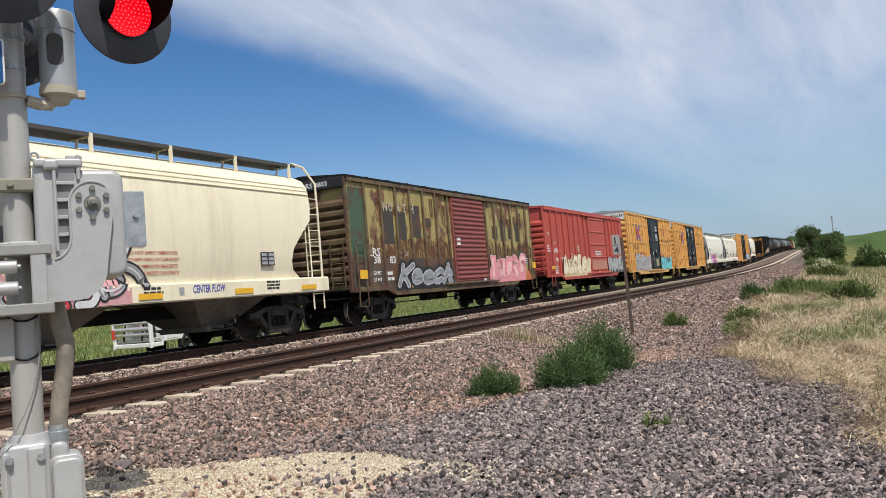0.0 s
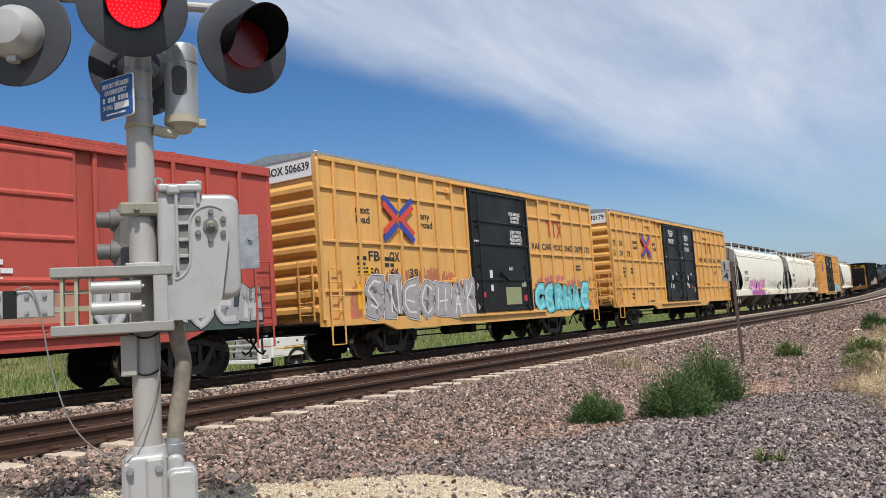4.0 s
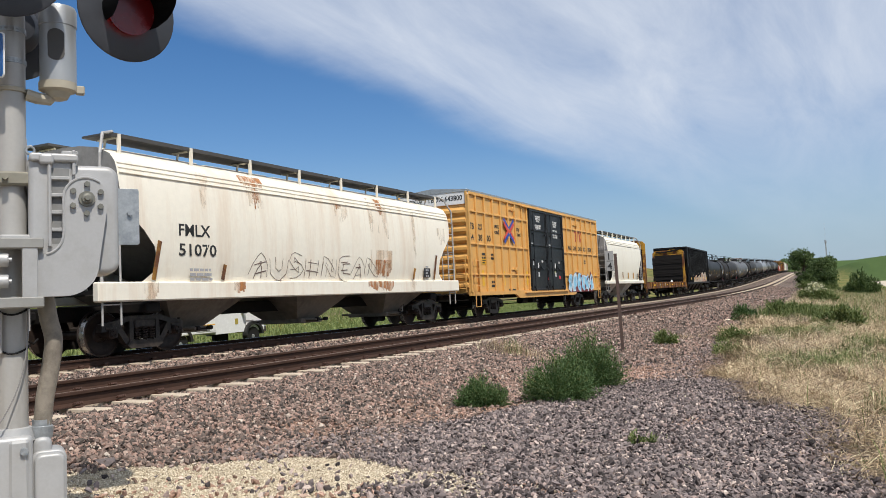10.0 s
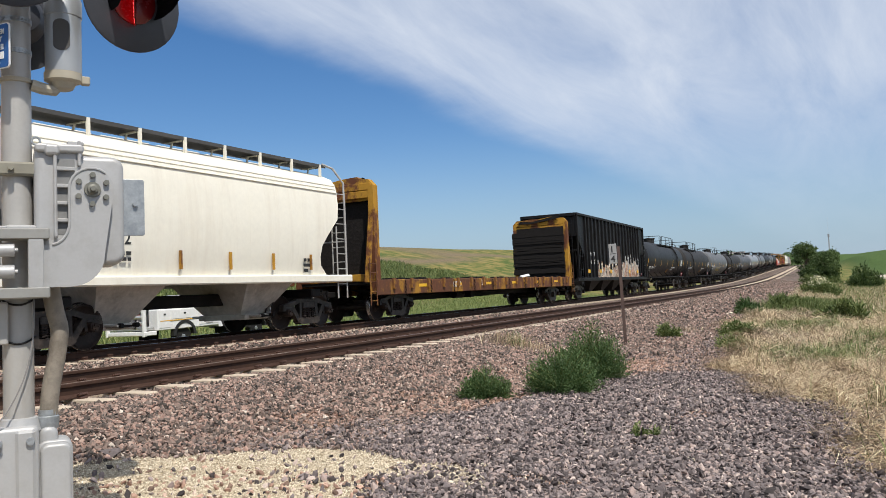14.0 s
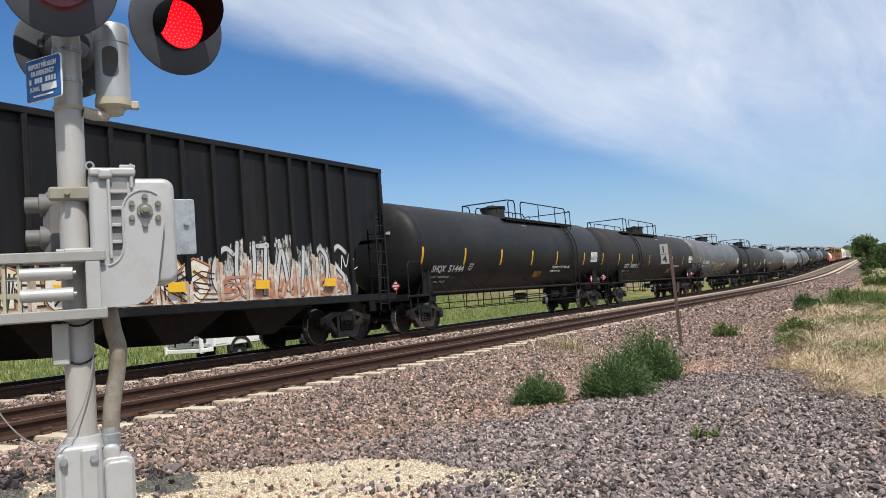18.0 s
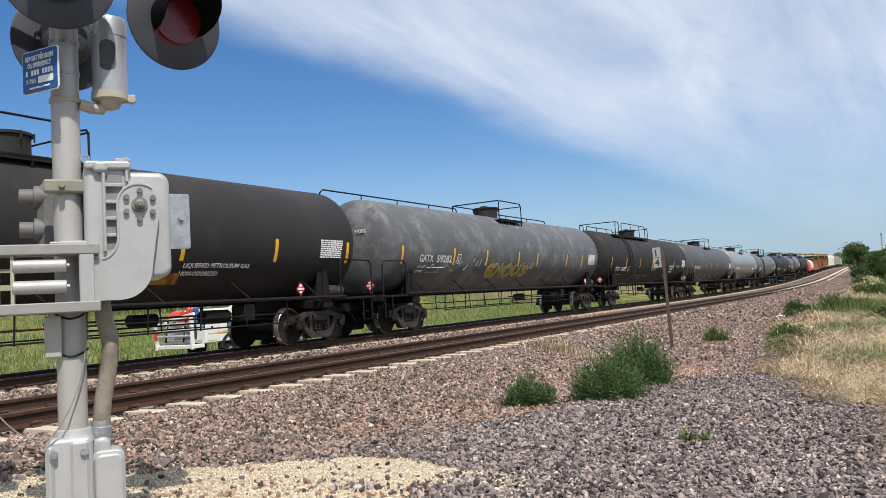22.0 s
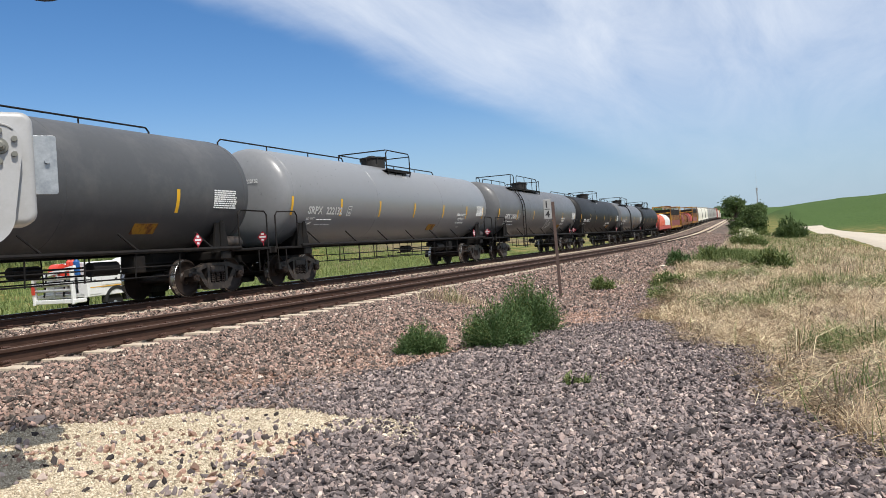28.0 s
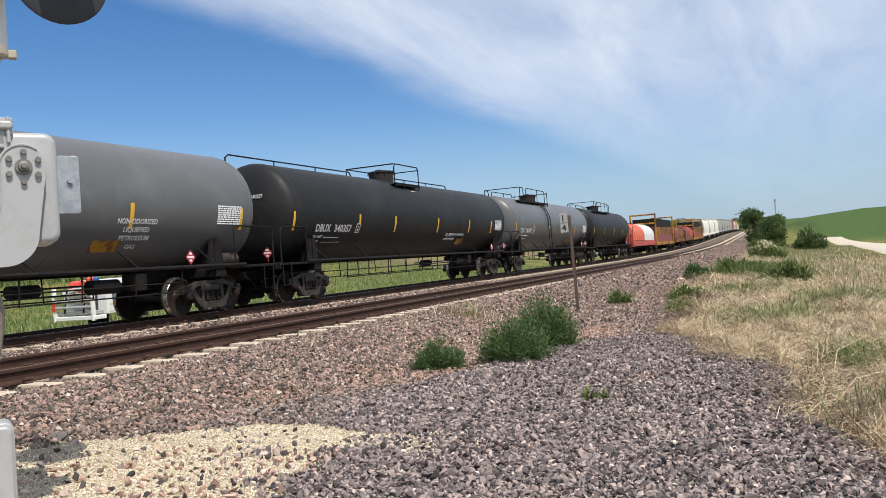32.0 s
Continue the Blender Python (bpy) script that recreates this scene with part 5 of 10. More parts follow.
        q.box(-0.75, 0.75, y - 0.48, y + 0.48, zb - 0.07, zb + 0.06, 0.02)
        q.bar((-1.1, y - 0.3, zb + 0.02), (1.1, y - 0.3, zb + 0.02), 0.03)
        part("outlet", q, outlet_paint or mat("dusty_underbody_paint", (0.17, 0.15, 0.125), 0.7, vary=0.25, dirt=(0.05, 0.04, 0.032), dirt_amount=0.8, dirt_scale=1.5), car)
        gate = Geo().box(-1.0, 1.0, y - 0.3, y + 0.3, zb - 0.02, zb + 0.02, 0.01)
        for u in (-0.2, 0.2):
            gate.bar((1.0, y + u, zb + 0.02), (1.12, y + u, zb + 0.02), 0.05, 8)
        part("outlet_gate", gate, steel_dark, car)
    running_gear(car, -h - 0.25, h + 0.25, inset, near)
    place_car(car, (c0 + c1) / 2)
    return car, h


placard_red = mat("dull_red_placard_paint", (0.36, 0.02, 0.035), 0.45, vary=0.1)
TANK_Z, TANK_R = 2.62, 1.445


def tank_x(z):
    return math.sqrt(max(0.01, TANK_R ** 2 - (z - TANK_Z) ** 2))


def on_tank(y, z, lift=0.008):
    """A pose on the tank's near side: x along the car, y up the shell."""
    return on_side(tank_x(z) + lift, y, z) @ Matrix.Rotation(math.asin((TANK_Z - z) / TANK_R), 4, "X")


def tank_car(c0, c1, paint_, label, walk_=None, ladder_at=None, dome=-0.6, marks=(), near=True, inset=1.5, rails=None):
    """A pressure tank car: shell with dished heads, stub sills, dome, walkway and handrails. walk_: where the walkway runs."""
    L = c1 - c0
    h = L / 2
    car = thing("tank_car", None, None, label, "tank car", "cars of the freight train")
    prof = [(-h + 0.5 - 0.5 * math.cos(math.pi / 2 * k / 9), max(0.02, TANK_R * math.sin(math.pi / 2 * k / 9))) for k in range(10)]
    prof = prof + [(-h / 2, TANK_R), (0, TANK_R), (h / 2, TANK_R)] + [(-a, r) for a, r in prof[::-1]]
    part("tank_shell", Geo().lathe(prof, "y", 64, (0, 0, TANK_Z)), paint_, car, smooth=True)
    for y in (-h + 0.62, -h / 3, h / 3, h - 0.62):
        q = Geo().lathe([(y - 0.02, TANK_R), (y - 0.015, TANK_R + 0.005), (y + 0.015, TANK_R + 0.005), (y + 0.02, TANK_R)], "y", 64, (0, 0, TANK_Z), caps=False)
        part("weld_seam", q, paint_, car, smooth=True)
    top = TANK_Z + TANK_R
    q = Geo().lathe([(top - 0.1, 0.46), (top + 0.30, 0.46), (top + 0.305, 0.50), (top + 0.36, 0.50), (top + 0.38, 0.38)], "z", 24, (0, dome, 0))
    q.box(-0.12, 0.12, dome - 0.25, dome + 0.05, top + 0.36, top + 0.43, 0.02)
    for k in range(8):
        q.bar((0.52 * math.cos(k * 0.785), dome + 0.52 * math.sin(k * 0.785), top + 0.2), (0.52 * math.cos(k * 0.785), dome + 0.52 * math.sin(k * 0.785), top + 0.36), 0.018, 5)
    part("dome", q, dark_tank, car, "dark protective housing on the tank's top", smooth=True)
    zp, zr, X = 3.84, 4.56, 1.0
    y0, y1 = walk_ if walk_ else (dome - 0.9, dome + 1.2)
    for s in (1, -1):
        q = Geo().box(*sorted((s * 0.52, s * 1.05)), y0 - 0.4 if walk_ else y0, y1, zp - 0.03, zp)
        q.box(*sorted((s * 1.02, s * 1.05)), y0 - 0.4 if walk_ else y0, y1, zp - 0.07, zp + 0.03)
        k = max(3, int((y1 - y0) / 1.1))
        for i in range(k + 1):
            y = y0 + 0.06 + (y1 - y0 - 0.12) * i / k
            q.slab((s * 1.04, y, zp - 0.05), (s * 0.98, y, zp - 0.30), 0.05, 0.03, (1, 0, 0))
        part("platform", q, steel_dark, car)
        runs = ((y0, y0 + 0.62), (y0 + 1.15, y1)) if walk_ else ((y0, y1),)
        for a, b in runs:
            q = Geo().tube([(s * X, a, zp), (s * X, a, zr - 0.12), (s * X, a + 0.10, zr), (s * X, b - (0.75 if walk_ and b == y1 else 0.10), zr), (s * X, b - (0.6 if walk_ and b == y1 else 0), zr - 0.12), (s * X, b - (0.6 if walk_ and b == y1 else 0), zp)], 0.024, 6)
            k = int((b - a) / 1.5)
            for i in range(1, k):
                q.bar((s * X, a + (b - a) * i / k, zp), (s * X, a + (b - a) * i / k, zr), 0.020)
            if b == y1 and walk_:
                q.tube([(s * X, b - 0.6, zr - 0.18), (s * X, b - 0.04, zr - 0.06), (s * X, b, zr - 0.1), (s * X, b, zp)], 0.022, 6)
            part("platform_railing", q, steel_dark, car)
    part("end_rail", Geo().tube([(-X, y0, zp), (-X, y0, zr), (X, y0, zr)], 0.024, 6), steel_dark, car)
    part("end_rail", Geo().tube([(-X, y1, zr - 0.1), (X, y1, zr - 0.1)], 0.02, 6), steel_dark, car)
    if rails:
        x = -0.75
        zt = TANK_Z + math.sqrt(TANK_R ** 2 - 0.75 ** 2)
        for a, b in ((rails[0], y0 - 0.15), (y1 + 0.1, rails[1])):
            q = Geo().tube([(x, a, zt - 0.1), (x, a, zt + 0.46), (x, a + 0.15, zt + 0.56), (x, b - 0.1, zt + 0.56), (x, b, zt + 0.46), (x, b, zt)], 0.026, 6)
            k = max(2, round((b - a) / 2.3))
            for i in range(1, k):
                q.bar((x, a + (b - a) * i / k, zt - 0.02), (x, a + (b - a) * i / k, zt + 0.56), 0.02)
            part("top_handrail", q, steel_dark, car)
    if ladder_at is not None:
        q = Geo()
        R = TANK_R + 0.07
        for u in (-0.24, 0.24):
            q.tube([(R, ladder_at + u, 0.50), (R, ladder_at + u, TANK_Z)] + [(R * math.cos(a), ladder_at + u, TANK_Z + R * math.sin(a)) for a in np.linspace(0.12, 0.98, 8)], 0.026, 6)
        for k in range(7):
            z = 0.56 + 0.33 * k
            q.bar((R, ladder_at - 0.24, z), (R, ladder_at + 0.24, z), 0.018)
        for a in np.linspace(0.18, 0.92, 5):
            q.bar((R * math.cos(a), ladder_at - 0.24, TANK_Z + R * math.sin(a)), (R * math.cos(a), ladder_at + 0.24, TANK_Z + R * math.sin(a)), 0.018)
        part("ladder", q, steel_dark, car)
    # side sill pipe, lower handrails
    for s in (1, -1):
        q = Geo().bar((s * 1.43, -h + 0.9, 1.14), (s * 1.43, h - 0.9, 1.14), 0.045, 8)
        for k in range(7):
            y = -h + 2.0 + (L - 4) * k / 6
            q.bar((s * 1.43, y, 1.14), (s * 1.18, y - 0.35, 1.55), 0.022)
        part("side_pipe", q, steel_dark, car)
        q = Geo()
        for z in (0.58, 0.80):
            q.bar((s * 1.36, -h + 3.2, z), (s * 1.36, h - 3.2, z), 0.017)
        for k in range(10):
            y = -h + 3.2 + (L - 6.4) * k / 9
            q.bar((s * 1.36, y, 0.55), (s * 1.40, y, 1.14), 0.017)
        part("safety_rail", q, steel_dark, car)
    for s in (1, -1):
        yb = s * (h - inset)
        q = Geo()
        q.prism([(-1.25, 1.05), (-1.30, 1.85), (-0.9, 1.45), (-0.45, 1.22), (0.45, 1.22), (0.9, 1.45), (1.30, 1.85), (1.25, 1.05)], yb - 0.05, yb + 0.05, "y")
        for x in (1.22, -1.22):
            q.prism([(yb - 0.32, 1.05), (yb + 0.32, 1.05), (yb + 0.16, 1.80), (yb - 0.16, 1.80)], x - 0.03, x + 0.03)
        q.box(-0.25, 0.25, min(yb - s * 1.4, s * (h + 0.75)), max(yb - s * 1.4, s * (h + 0.75)), 0.72, 1.12, 0.03)
        q.box(-1.4, 1.4, yb - 0.2, yb + 0.2, 0.86, 1.08, 0.03)
        part("bolster", q, steel_dark, car)
        q = Geo()
        ye = s * (h + 0.42)
        q.box(-1.42, 1.42, min(yb + s * 0.2, ye), max(yb + s * 0.2, ye), 1.06, 1.12, 0.01)
        q.box(-1.42, 1.42, min(ye, ye + s * 0.06), max(ye, ye + s * 0.06), 0.96, 1.14, 0.01)
        for x in (1.40, -1.40):
            q.tube([(x, ye - s * 0.05, 1.1), (x, ye - s * 0.05, 2.0), (x, ye - s * 0.15, 2.1), (x, yb + s * 0.65, 2.12), (x, yb + s * 0.55, 2.0), (x, yb + s * 0.55, 1.1)], 0.022, 6)
            q.tube([(x, ye - s * 0.1, 1.1), (x, ye - s * 0.1, 0.5), (x, ye - s * 0.5, 0.5), (x, ye - s * 0.5, 1.1)], 0.018, 6)
        part("end_platform", q, steel_dark, car)
        q = Geo()
        d, yp = 0.17, yb - 1.15 if s > 0 else -h - 0.36
        face = (lambda a, b, o: (1.45 + o, yp + a, 1.36 + b)) if s > 0 else (lambda a, b, o: (0.95 + a, yp - o, 1.42 + b))
        q.add([face(a, b, o) for o in (0, 0.006) for a, b in ((0, -d), (d, 0), (0, d), (-d, 0))], [(3, 2, 1, 0), (4, 5, 6, 7), (0, 1, 5, 4), (1, 2, 6, 5), (2, 3, 7, 6), (3, 0, 4, 7)], 0)
        for z0, w in ((-0.02, 0.11), (-0.10, 0.045), (0.06, 0.05)):
            q.add([face(a, b, 0.008) for a, b in ((-w, z0), (w, z0), (w, z0 + 0.05), (-w, z0 + 0.05))], [(0, 1, 2, 3)], 1)
        q.bar(face(0, -0.24, -0.012), face(0, 0, -0.012), 0.012)
        part("hazard_placard", q, [placard_red, sign_white], car, "red diamond hazard placard")
        if s > 0:
            part("air_reservoir", Geo().lathe([(yb + 0.30, 0.03), (yb + 0.33, 0.13), (yb + 0.40, 0.17), (yb + 1.05, 0.17), (yb + 1.12, 0.13), (yb + 1.15, 0.03)], "y", 18, (0.95, 0, 1.30)), truck_steel, car, "grey brake air reservoir on the end platform", smooth=True)
    for y in marks:
        q = Geo().add([(tank_x(z) + 0.006, y + dy, z) for z in np.linspace(2.02, 2.56, 5) for dy in (-0.055, 0.055)], [(2 * i, 2 * i + 1, 2 * i + 3, 2 * i + 2) for i in range(4)])
        part("reflective_strip", q, mark_yellow, car, "yellow reflective strip")
    running_gear(car, -h - 0.62, h + 0.62, inset + 0.62, near, sill=False)
    brake_gear(car, h - 4.6, 1.12)
    place_car(car, (c0 + c1) / 2)
    return car, h

# ---- the train ----


def flat_lettering(car, rows, m, x=1.507):
    """rows of (text, size, y, z, width)."""
    for body, size, y, z, *w in rows:
        letters(body, size, m, car, on_side(x(z + size * 0.6) if callable(x) else x, y, z), width=w[0] if w else None)


def small_print(car, x, rows, m, name="small_print"):
    g = Geo()
    for y, z, w, n, hgt in rows:
        bars(g, x, y, z, w, n, hgt, hgt * 0.7)
    part(name, g, m, car)


def tagged_marks(car, x, places, m=mark_yellow, w=0.20, h=0.34):
    me = Geo().box(0, 0.004, 0, w, 0, h).mesh("reflective_mark", m)
    for y, z in places:
        part("reflective_mark", me, None, car, "yellow reflective mark", at=Matrix.Translation((x, y, z)))


def pooling_logo(car, x, y, z, s):
    """Crossed arrows, each arm half red and half blue, as plain shapes."""
    g = Geo()
    for sy, sz in ((-1, 1), (1, 1), (-1, -1), (1, -1)):
        for k, (da, slot) in enumerate(((0.0, 1 if sz > 0 else 0), (-0.19, 0 if sz > 0 else 1))):
            p = (x + 0.003 + 0.001 * k, y + sy * 0.58 * s, z + sz * 0.42 * s + da * s * 0.8 + 0.07 * s)
            q = (x + 0.003 + 0.001 * k, y + sy * 0.04 * s, z + sz * 0.03 * s + da * s * 0.8 + 0.07 * s)
            g.slab(p, q, 0.15 * s, 0.003, (1, 0, 0), slot)
    part("emblem", g, [logo_red, logo_blue], car, "red and blue crossed arrow emblem")


def owner_shape(car, x, y, z, s):
    """The owner's mark at the far end: plain faded red strokes."""
    g = Geo()
    for k in (0, 0.72):
        g.box(x, x + 0.004, y + k * s - 0.02, y + (k + 0.62) * s, z + 0.86 * s, z + s)
        g.box(x, x + 0.004, y + (k + 0.24) * s, y + (k + 0.40) * s, z, z + 0.86 * s)
    g.slab((x + 0.002, y + 1.5 * s, z), (x + 0.002, y + 2.15 * s, z + s), 0.15 * s, 0.004, (1, 0, 0))
    g.slab((x + 0.004, y + 1.5 * s, z + s), (x + 0.004, y + 2.15 * s, z), 0.15 * s, 0.004, (1, 0, 0))
    part("owner_mark", g, letter_red, car, "faded red owner's mark")


def yellow_boxcar(c0, c1, number, leaves, label, door_w, sill=0.83, eave=4.93, bay=4.6, signs=(2.58, 4.12, 5.12)):
    h = (c1 - c0) / 2
    n = 7 if c1 - c0 > 17 else 6
    d = door_w / 2
    dc = -0.12 if leaves == 2 else 0.5
    d0, d1 = dc - d, dc + d
    left = [-h + 0.03] + [(-8.5 if leaves == 2 else -7.3) + 0.855 * k for k in range(7 if leaves == 2 else 7)] + [d0 - 0.1]
    right = [d1 + 0.1, 3.25, 4.1, 5.05, 6.0, 6.9, 7.95, h - 0.15] if leaves == 2 else [d1 + 0.1 + (h - 0.25 - d1) * k / 6 for k in range(7)]
    car, h = boxcar(c0, c1, sill, eave, yellow, label, ribs=left + right, belts=(1.70, 2.88, 4.14), door=(d0, d1, black_door, leaves), roof_paint=galv, inset=3.3, bay=bay)
    w = (d0 + h) / n
    if number:
        zn = (3.45, 3.03) if leaves == 2 else (2.45, 2.03)
        yn = -h + (0.10 if leaves == 2 else 1.80)
        flat_lettering(car, [(number[0][:2], 0.25, yn, zn[0], 0.44), (number[0][2:], 0.25, yn + 0.85, zn[0], 0.42)] +
                       [(number[1][2 * k:2 * k + 2], 0.25, yn + 0.85 * k, zn[1], 0.38) for k in range((len(number[1]) + 1) // 2)], letter_black)
        g = letters(number[0] + " " + number[1], 0.20, letter_black, car, on_end(-0.2, -h + 0.035, eave - 0.36), width=1.5)
        letters("EXCESS HEIGHT CAR", 0.15, letter_black, car, on_end(-1.42, -h + 0.035, eave - 0.34), width=1.0)
    flat_lettering(car, [("next", 0.19, -h + signs[0], 3.62, 0.56), ("load", 0.19, -h + signs[0], 3.38, 0.54), ("any", 0.19, -h + signs[2], 3.64, 0.46), ("road", 0.19, -h + signs[2], 3.40, 0.56)], letter_black)
    pooling_logo(car, 1.576, -h + signs[1], 3.56, 1.0 if leaves == 2 else 1.12)
    owner_shape(car, 1.51, d1 + (2.35 if leaves == 2 else 1.6), 3.52, 0.56)
    flat_lettering(car, [("RAILCAR POOLING EXPERTS", 0.22, d1 + (1.1 if leaves == 2 else 0.4), 3.05, 4.8)], letter_black, 1.508)
    small_print(car, 1.507, [(-h + w + 0.25, 2.55, 0.5, 2, 0.09), (-h + 2 * w + 0.25, 2.55, 0.5, 2, 0.09), (d1 + 3.6, 2.55, 0.7, 2, 0.07), (-h + w * 2 + 0.2, 1.45, 0.4, 2, 0.09), (-h + w * 4 + 0.2, 1.1, 1.2, 1, 0.08)], letter_black)
    tagged_marks(car, 1.507, [(-h + w + 0.2, sill + 0.42), (-h + 3.6 * w, sill + 0.42), (d0 - 0.42, sill + 0.42), (h - 0.75, sill + 0.42)], w=0.18, h=0.62)
    g = Geo().box(1.507, 1.512, -h + w + 0.2, -h + w + 0.75, 2.10, 2.32)
    bars(g, 1.513, -h + w + 0.25, 2.28, 0.45, 2, 0.05, 0.04, slot=1)
    part("notice_plate", g, [mark_yellow, letter_black], car, "yellow notice plate")
    q = Geo()
    main = ("CLOSE AND LOCK", "DOOR BEFORE" if leaves == 1 else "DOORS BEFORE", "MOVING CAR", "", "CIERRE Y PONGA", "EL SEGURO A LA" if leaves == 1 else "EL SEGURO EN LAS", "PUERTA ANTES DE" if leaves == 1 else "PUERTAS ANTES DE", "MOVER EL CARRO")
    aside = ("CLOSE THIS DOOR", "BEFORE CLOSING", "MAIN DOOR", "", "CIERRE ESTA PUERTA", "ANTES DE CERRAR", "LA PUERTA PRINCIPAL")
    for k in range(leaves):
        a, wl = d0 + (d1 - d0) / leaves * k, (d1 - d0) / leaves
        for r, body in enumerate(main if k == leaves - 1 else aside):
            if body:
                ww = (0.82 if leaves == 1 else 0.72) * len(body) / 15
                size, mid = (0.10, 0.76) if leaves == 1 else (0.085, 0.5)
                z = eave - ((0.86 + 0.13 * r if r < 3 else 0.93 + 0.13 * r) if leaves == 1 else 0.55 + 0.105 * r + (0.12 if k else 0.0))
                letters(body, size, letter_white, car, on_side(1.604 if leaves == 1 else 1.592, a + wl * mid - ww / 2, z), name="door_lettering", width=ww, bold=0.04)
        letters("ASD", 0.11, letter_white, car, on_side(1.594, a + wl * 0.60, sill + 1.46), name="door_lettering", width=0.26)
        bars(q, 1.594, a + 0.1, eave - 1.75, 0.4, 2, 0.05, 0.045)
        q.box(1.594, 1.598, a + 0.95, a + 1.12, sill + 1.2, sill + 1.45)
        q.box(1.594, 1.598, a + 0.98, a + 1.12, sill + 0.8, sill + 1.0)
    part("door_print", q, letter_white, car)
    tint = (spray_red, paint("spray_olive", (0.28, 0.30, 0.16)), spray_white, mark_yellow)
    rnd = random.Random(int(c0))
    for k in range(5):
        y, z = rnd.uniform(d0 + 0.3, d1 - 0.5), rnd.uniform(sill + 0.4, sill + 1.7)
        part("door_label", Geo().box(1.588, 1.592, y, y + rnd.uniform(0.12, 0.3), z, z + rnd.uniform(0.1, 0.3)), tint[k % 4], car)
    for y, z in ((-h + 5.0 * w, 4.45), (-h + 5.05 * w, 1.88), (d1 + 2.6, 4.35), (d1 + 2.6, 1.84)):
        q = Geo().box(1.5, 1.60, y - 0.05, y + 0.13, z, z + 0.16, 0.02)
        q.box(1.5, 1.545, y - 0.5, y, z + 0.02, z + 0.09, 0.01)
        part("door_stop", q, yellow, car)
    return car, h, d0, d1


dusty_white = mat("dusty_white_outlet_paint", (0.50, 0.47, 0.42), 0.6, vary=0.2, dirt=(0.16, 0.13, 0.10), dirt_amount=0.7, dirt_scale=1.6)


def build_train():
    # cream hopper
    car, h = hopper(1.6, 17.9, cream_paint, "cream covered hopper with red and grey graffiti low on its side")
    skin = on_hull()
    ragged("graffiti", car, hull_x, -h + 3.6, -h + 9.6, 1.10, 2.0, 0.5, 5, paint("spray_rose_haze", (0.62, 0.33, 0.33)), "rose ground of the graffiti")
    swirls(car, skin, -h + 3.8, -h + 9.5, 1.14, 2.2, 16, 5, (spray_black, spray_grey, spray_maroon, spray_red, spray_white, spray_grey, spray_white), "curling grey and red sprayed bands edged in black", 0.10)
    swirls(car, skin, -h + 7.6, -h + 9.0, 1.7, 2.75, 4, 8, (spray_black, spray_red, spray_white, spray_white), "tall red and white sprayed curl", 0.10)
    tagged_marks(car, 1.618, [(h - 6.55, 1.16), (h - 3.75, 1.16), (h - 1.25, 1.16), (-h + 6.2, 1.14)], w=0.62, h=0.12)
    letters("CENTER FLOW", 0.17, logo_blue, car, on_side(1.604, h - 5.05, 1.24), width=1.0, shear=0.2)
    part("emblem_plate", Geo().slab((1.604, h - 5.38, 1.21), (1.604, h - 5.38, 1.37), 0.14, 0.004, (1, 0, 0)), spray_grey, car, "small grey diamond plate")
    for k, body in enumerate(("WARNING", "DO NOT APPLY VIBRATORS", "TO ANY PART OF CAR BODY", "EXCEPT VIBRATOR BRACKETS", "OR ON LOADED CAR ONLY")):
        letters(body, 0.075, letter_red, car, on_side(hull_x(2.25 - 0.135 * k) + 0.003, h - 6.75, 2.20 - 0.135 * k), width=0.42 if k == 0 else 1.4 - 0.06 * (k % 2), label="red stencilled warning", bold=0.0)
    small_print(car, 1.603, [(h - 6.4, 1.40, 0.6, 2, 0.05), (h - 2.6, 1.42, 0.6, 3, 0.045)], letter_black)
    g = Geo().box(1.600, 1.607, h - 2.75, h - 2.25, 1.80, 2.12)
    for k in range(2):
        for j in range(3):
            g.box(1.607, 1.610, h - 2.72 + k * 0.25, h - 2.52 + k * 0.25, 1.82 + j * 0.1, 1.89 + j * 0.1, slot=1)
    part("stencil_panel", g, [letter_black, spray_grey], car, "black stencil panel")

    # peeling yellow-green boxcar with a maroon door
    L = 34.1 - 19.15
    h = L / 2
    ribs = [-h + 0.95 + 0.92 * k for k in range(7)] + [2.35 + 0.88 * k for k in range(6)]
    car, h = boxcar(19.15, 34.1, 0.93, 4.34, lrs_paint, "old boxcar with peeling yellow-green paint, rust and graffiti", end_paint=lrs_frame, roof_paint=steel_dark, frame=lrs_frame, ribs=ribs, door=(-0.75, 2.15, rust_door, 1), inset=2.15, bay=1.9)
    g = Geo().box(1.502, 1.510, -h + 0.12, -h + 0.92, 1.9, 4.04)
    part("corner_panel", g, lrs_green, car, "faded green corner panel")
    rnd = random.Random(12)
    brown = mat("painted_out_brown_grey", (0.05, 0.043, 0.036), 0.7, vary=0.25, second=(0.1, 0.05, 0.03), second_at=(0.52, 0.6))
    for y0, y1, z0, z1 in ((-5.45, -4.85, 2.4, 3.50), (-4.62, -4.05, 2.55, 3.45), (-3.76, -3.06, 2.63, 3.68), (-2.81, -2.31, 3.0, 3.3), (3.0, 3.55, 2.7, 3.2), (3.85, 4.4, 2.6, 3.5), (4.7, 5.2, 2.7, 3.2), (5.5, 6.0, 2.6, 3.4)):
        part("painted_out_patch", Geo().box(1.502, 1.508, y0, y1, z0, z1), brown, car, "dark patch painted over old lettering")
    bleed = stain("brown_bleeding_rust", (0.13, 0.05, 0.028), 0.0, 1.1, 4.0)
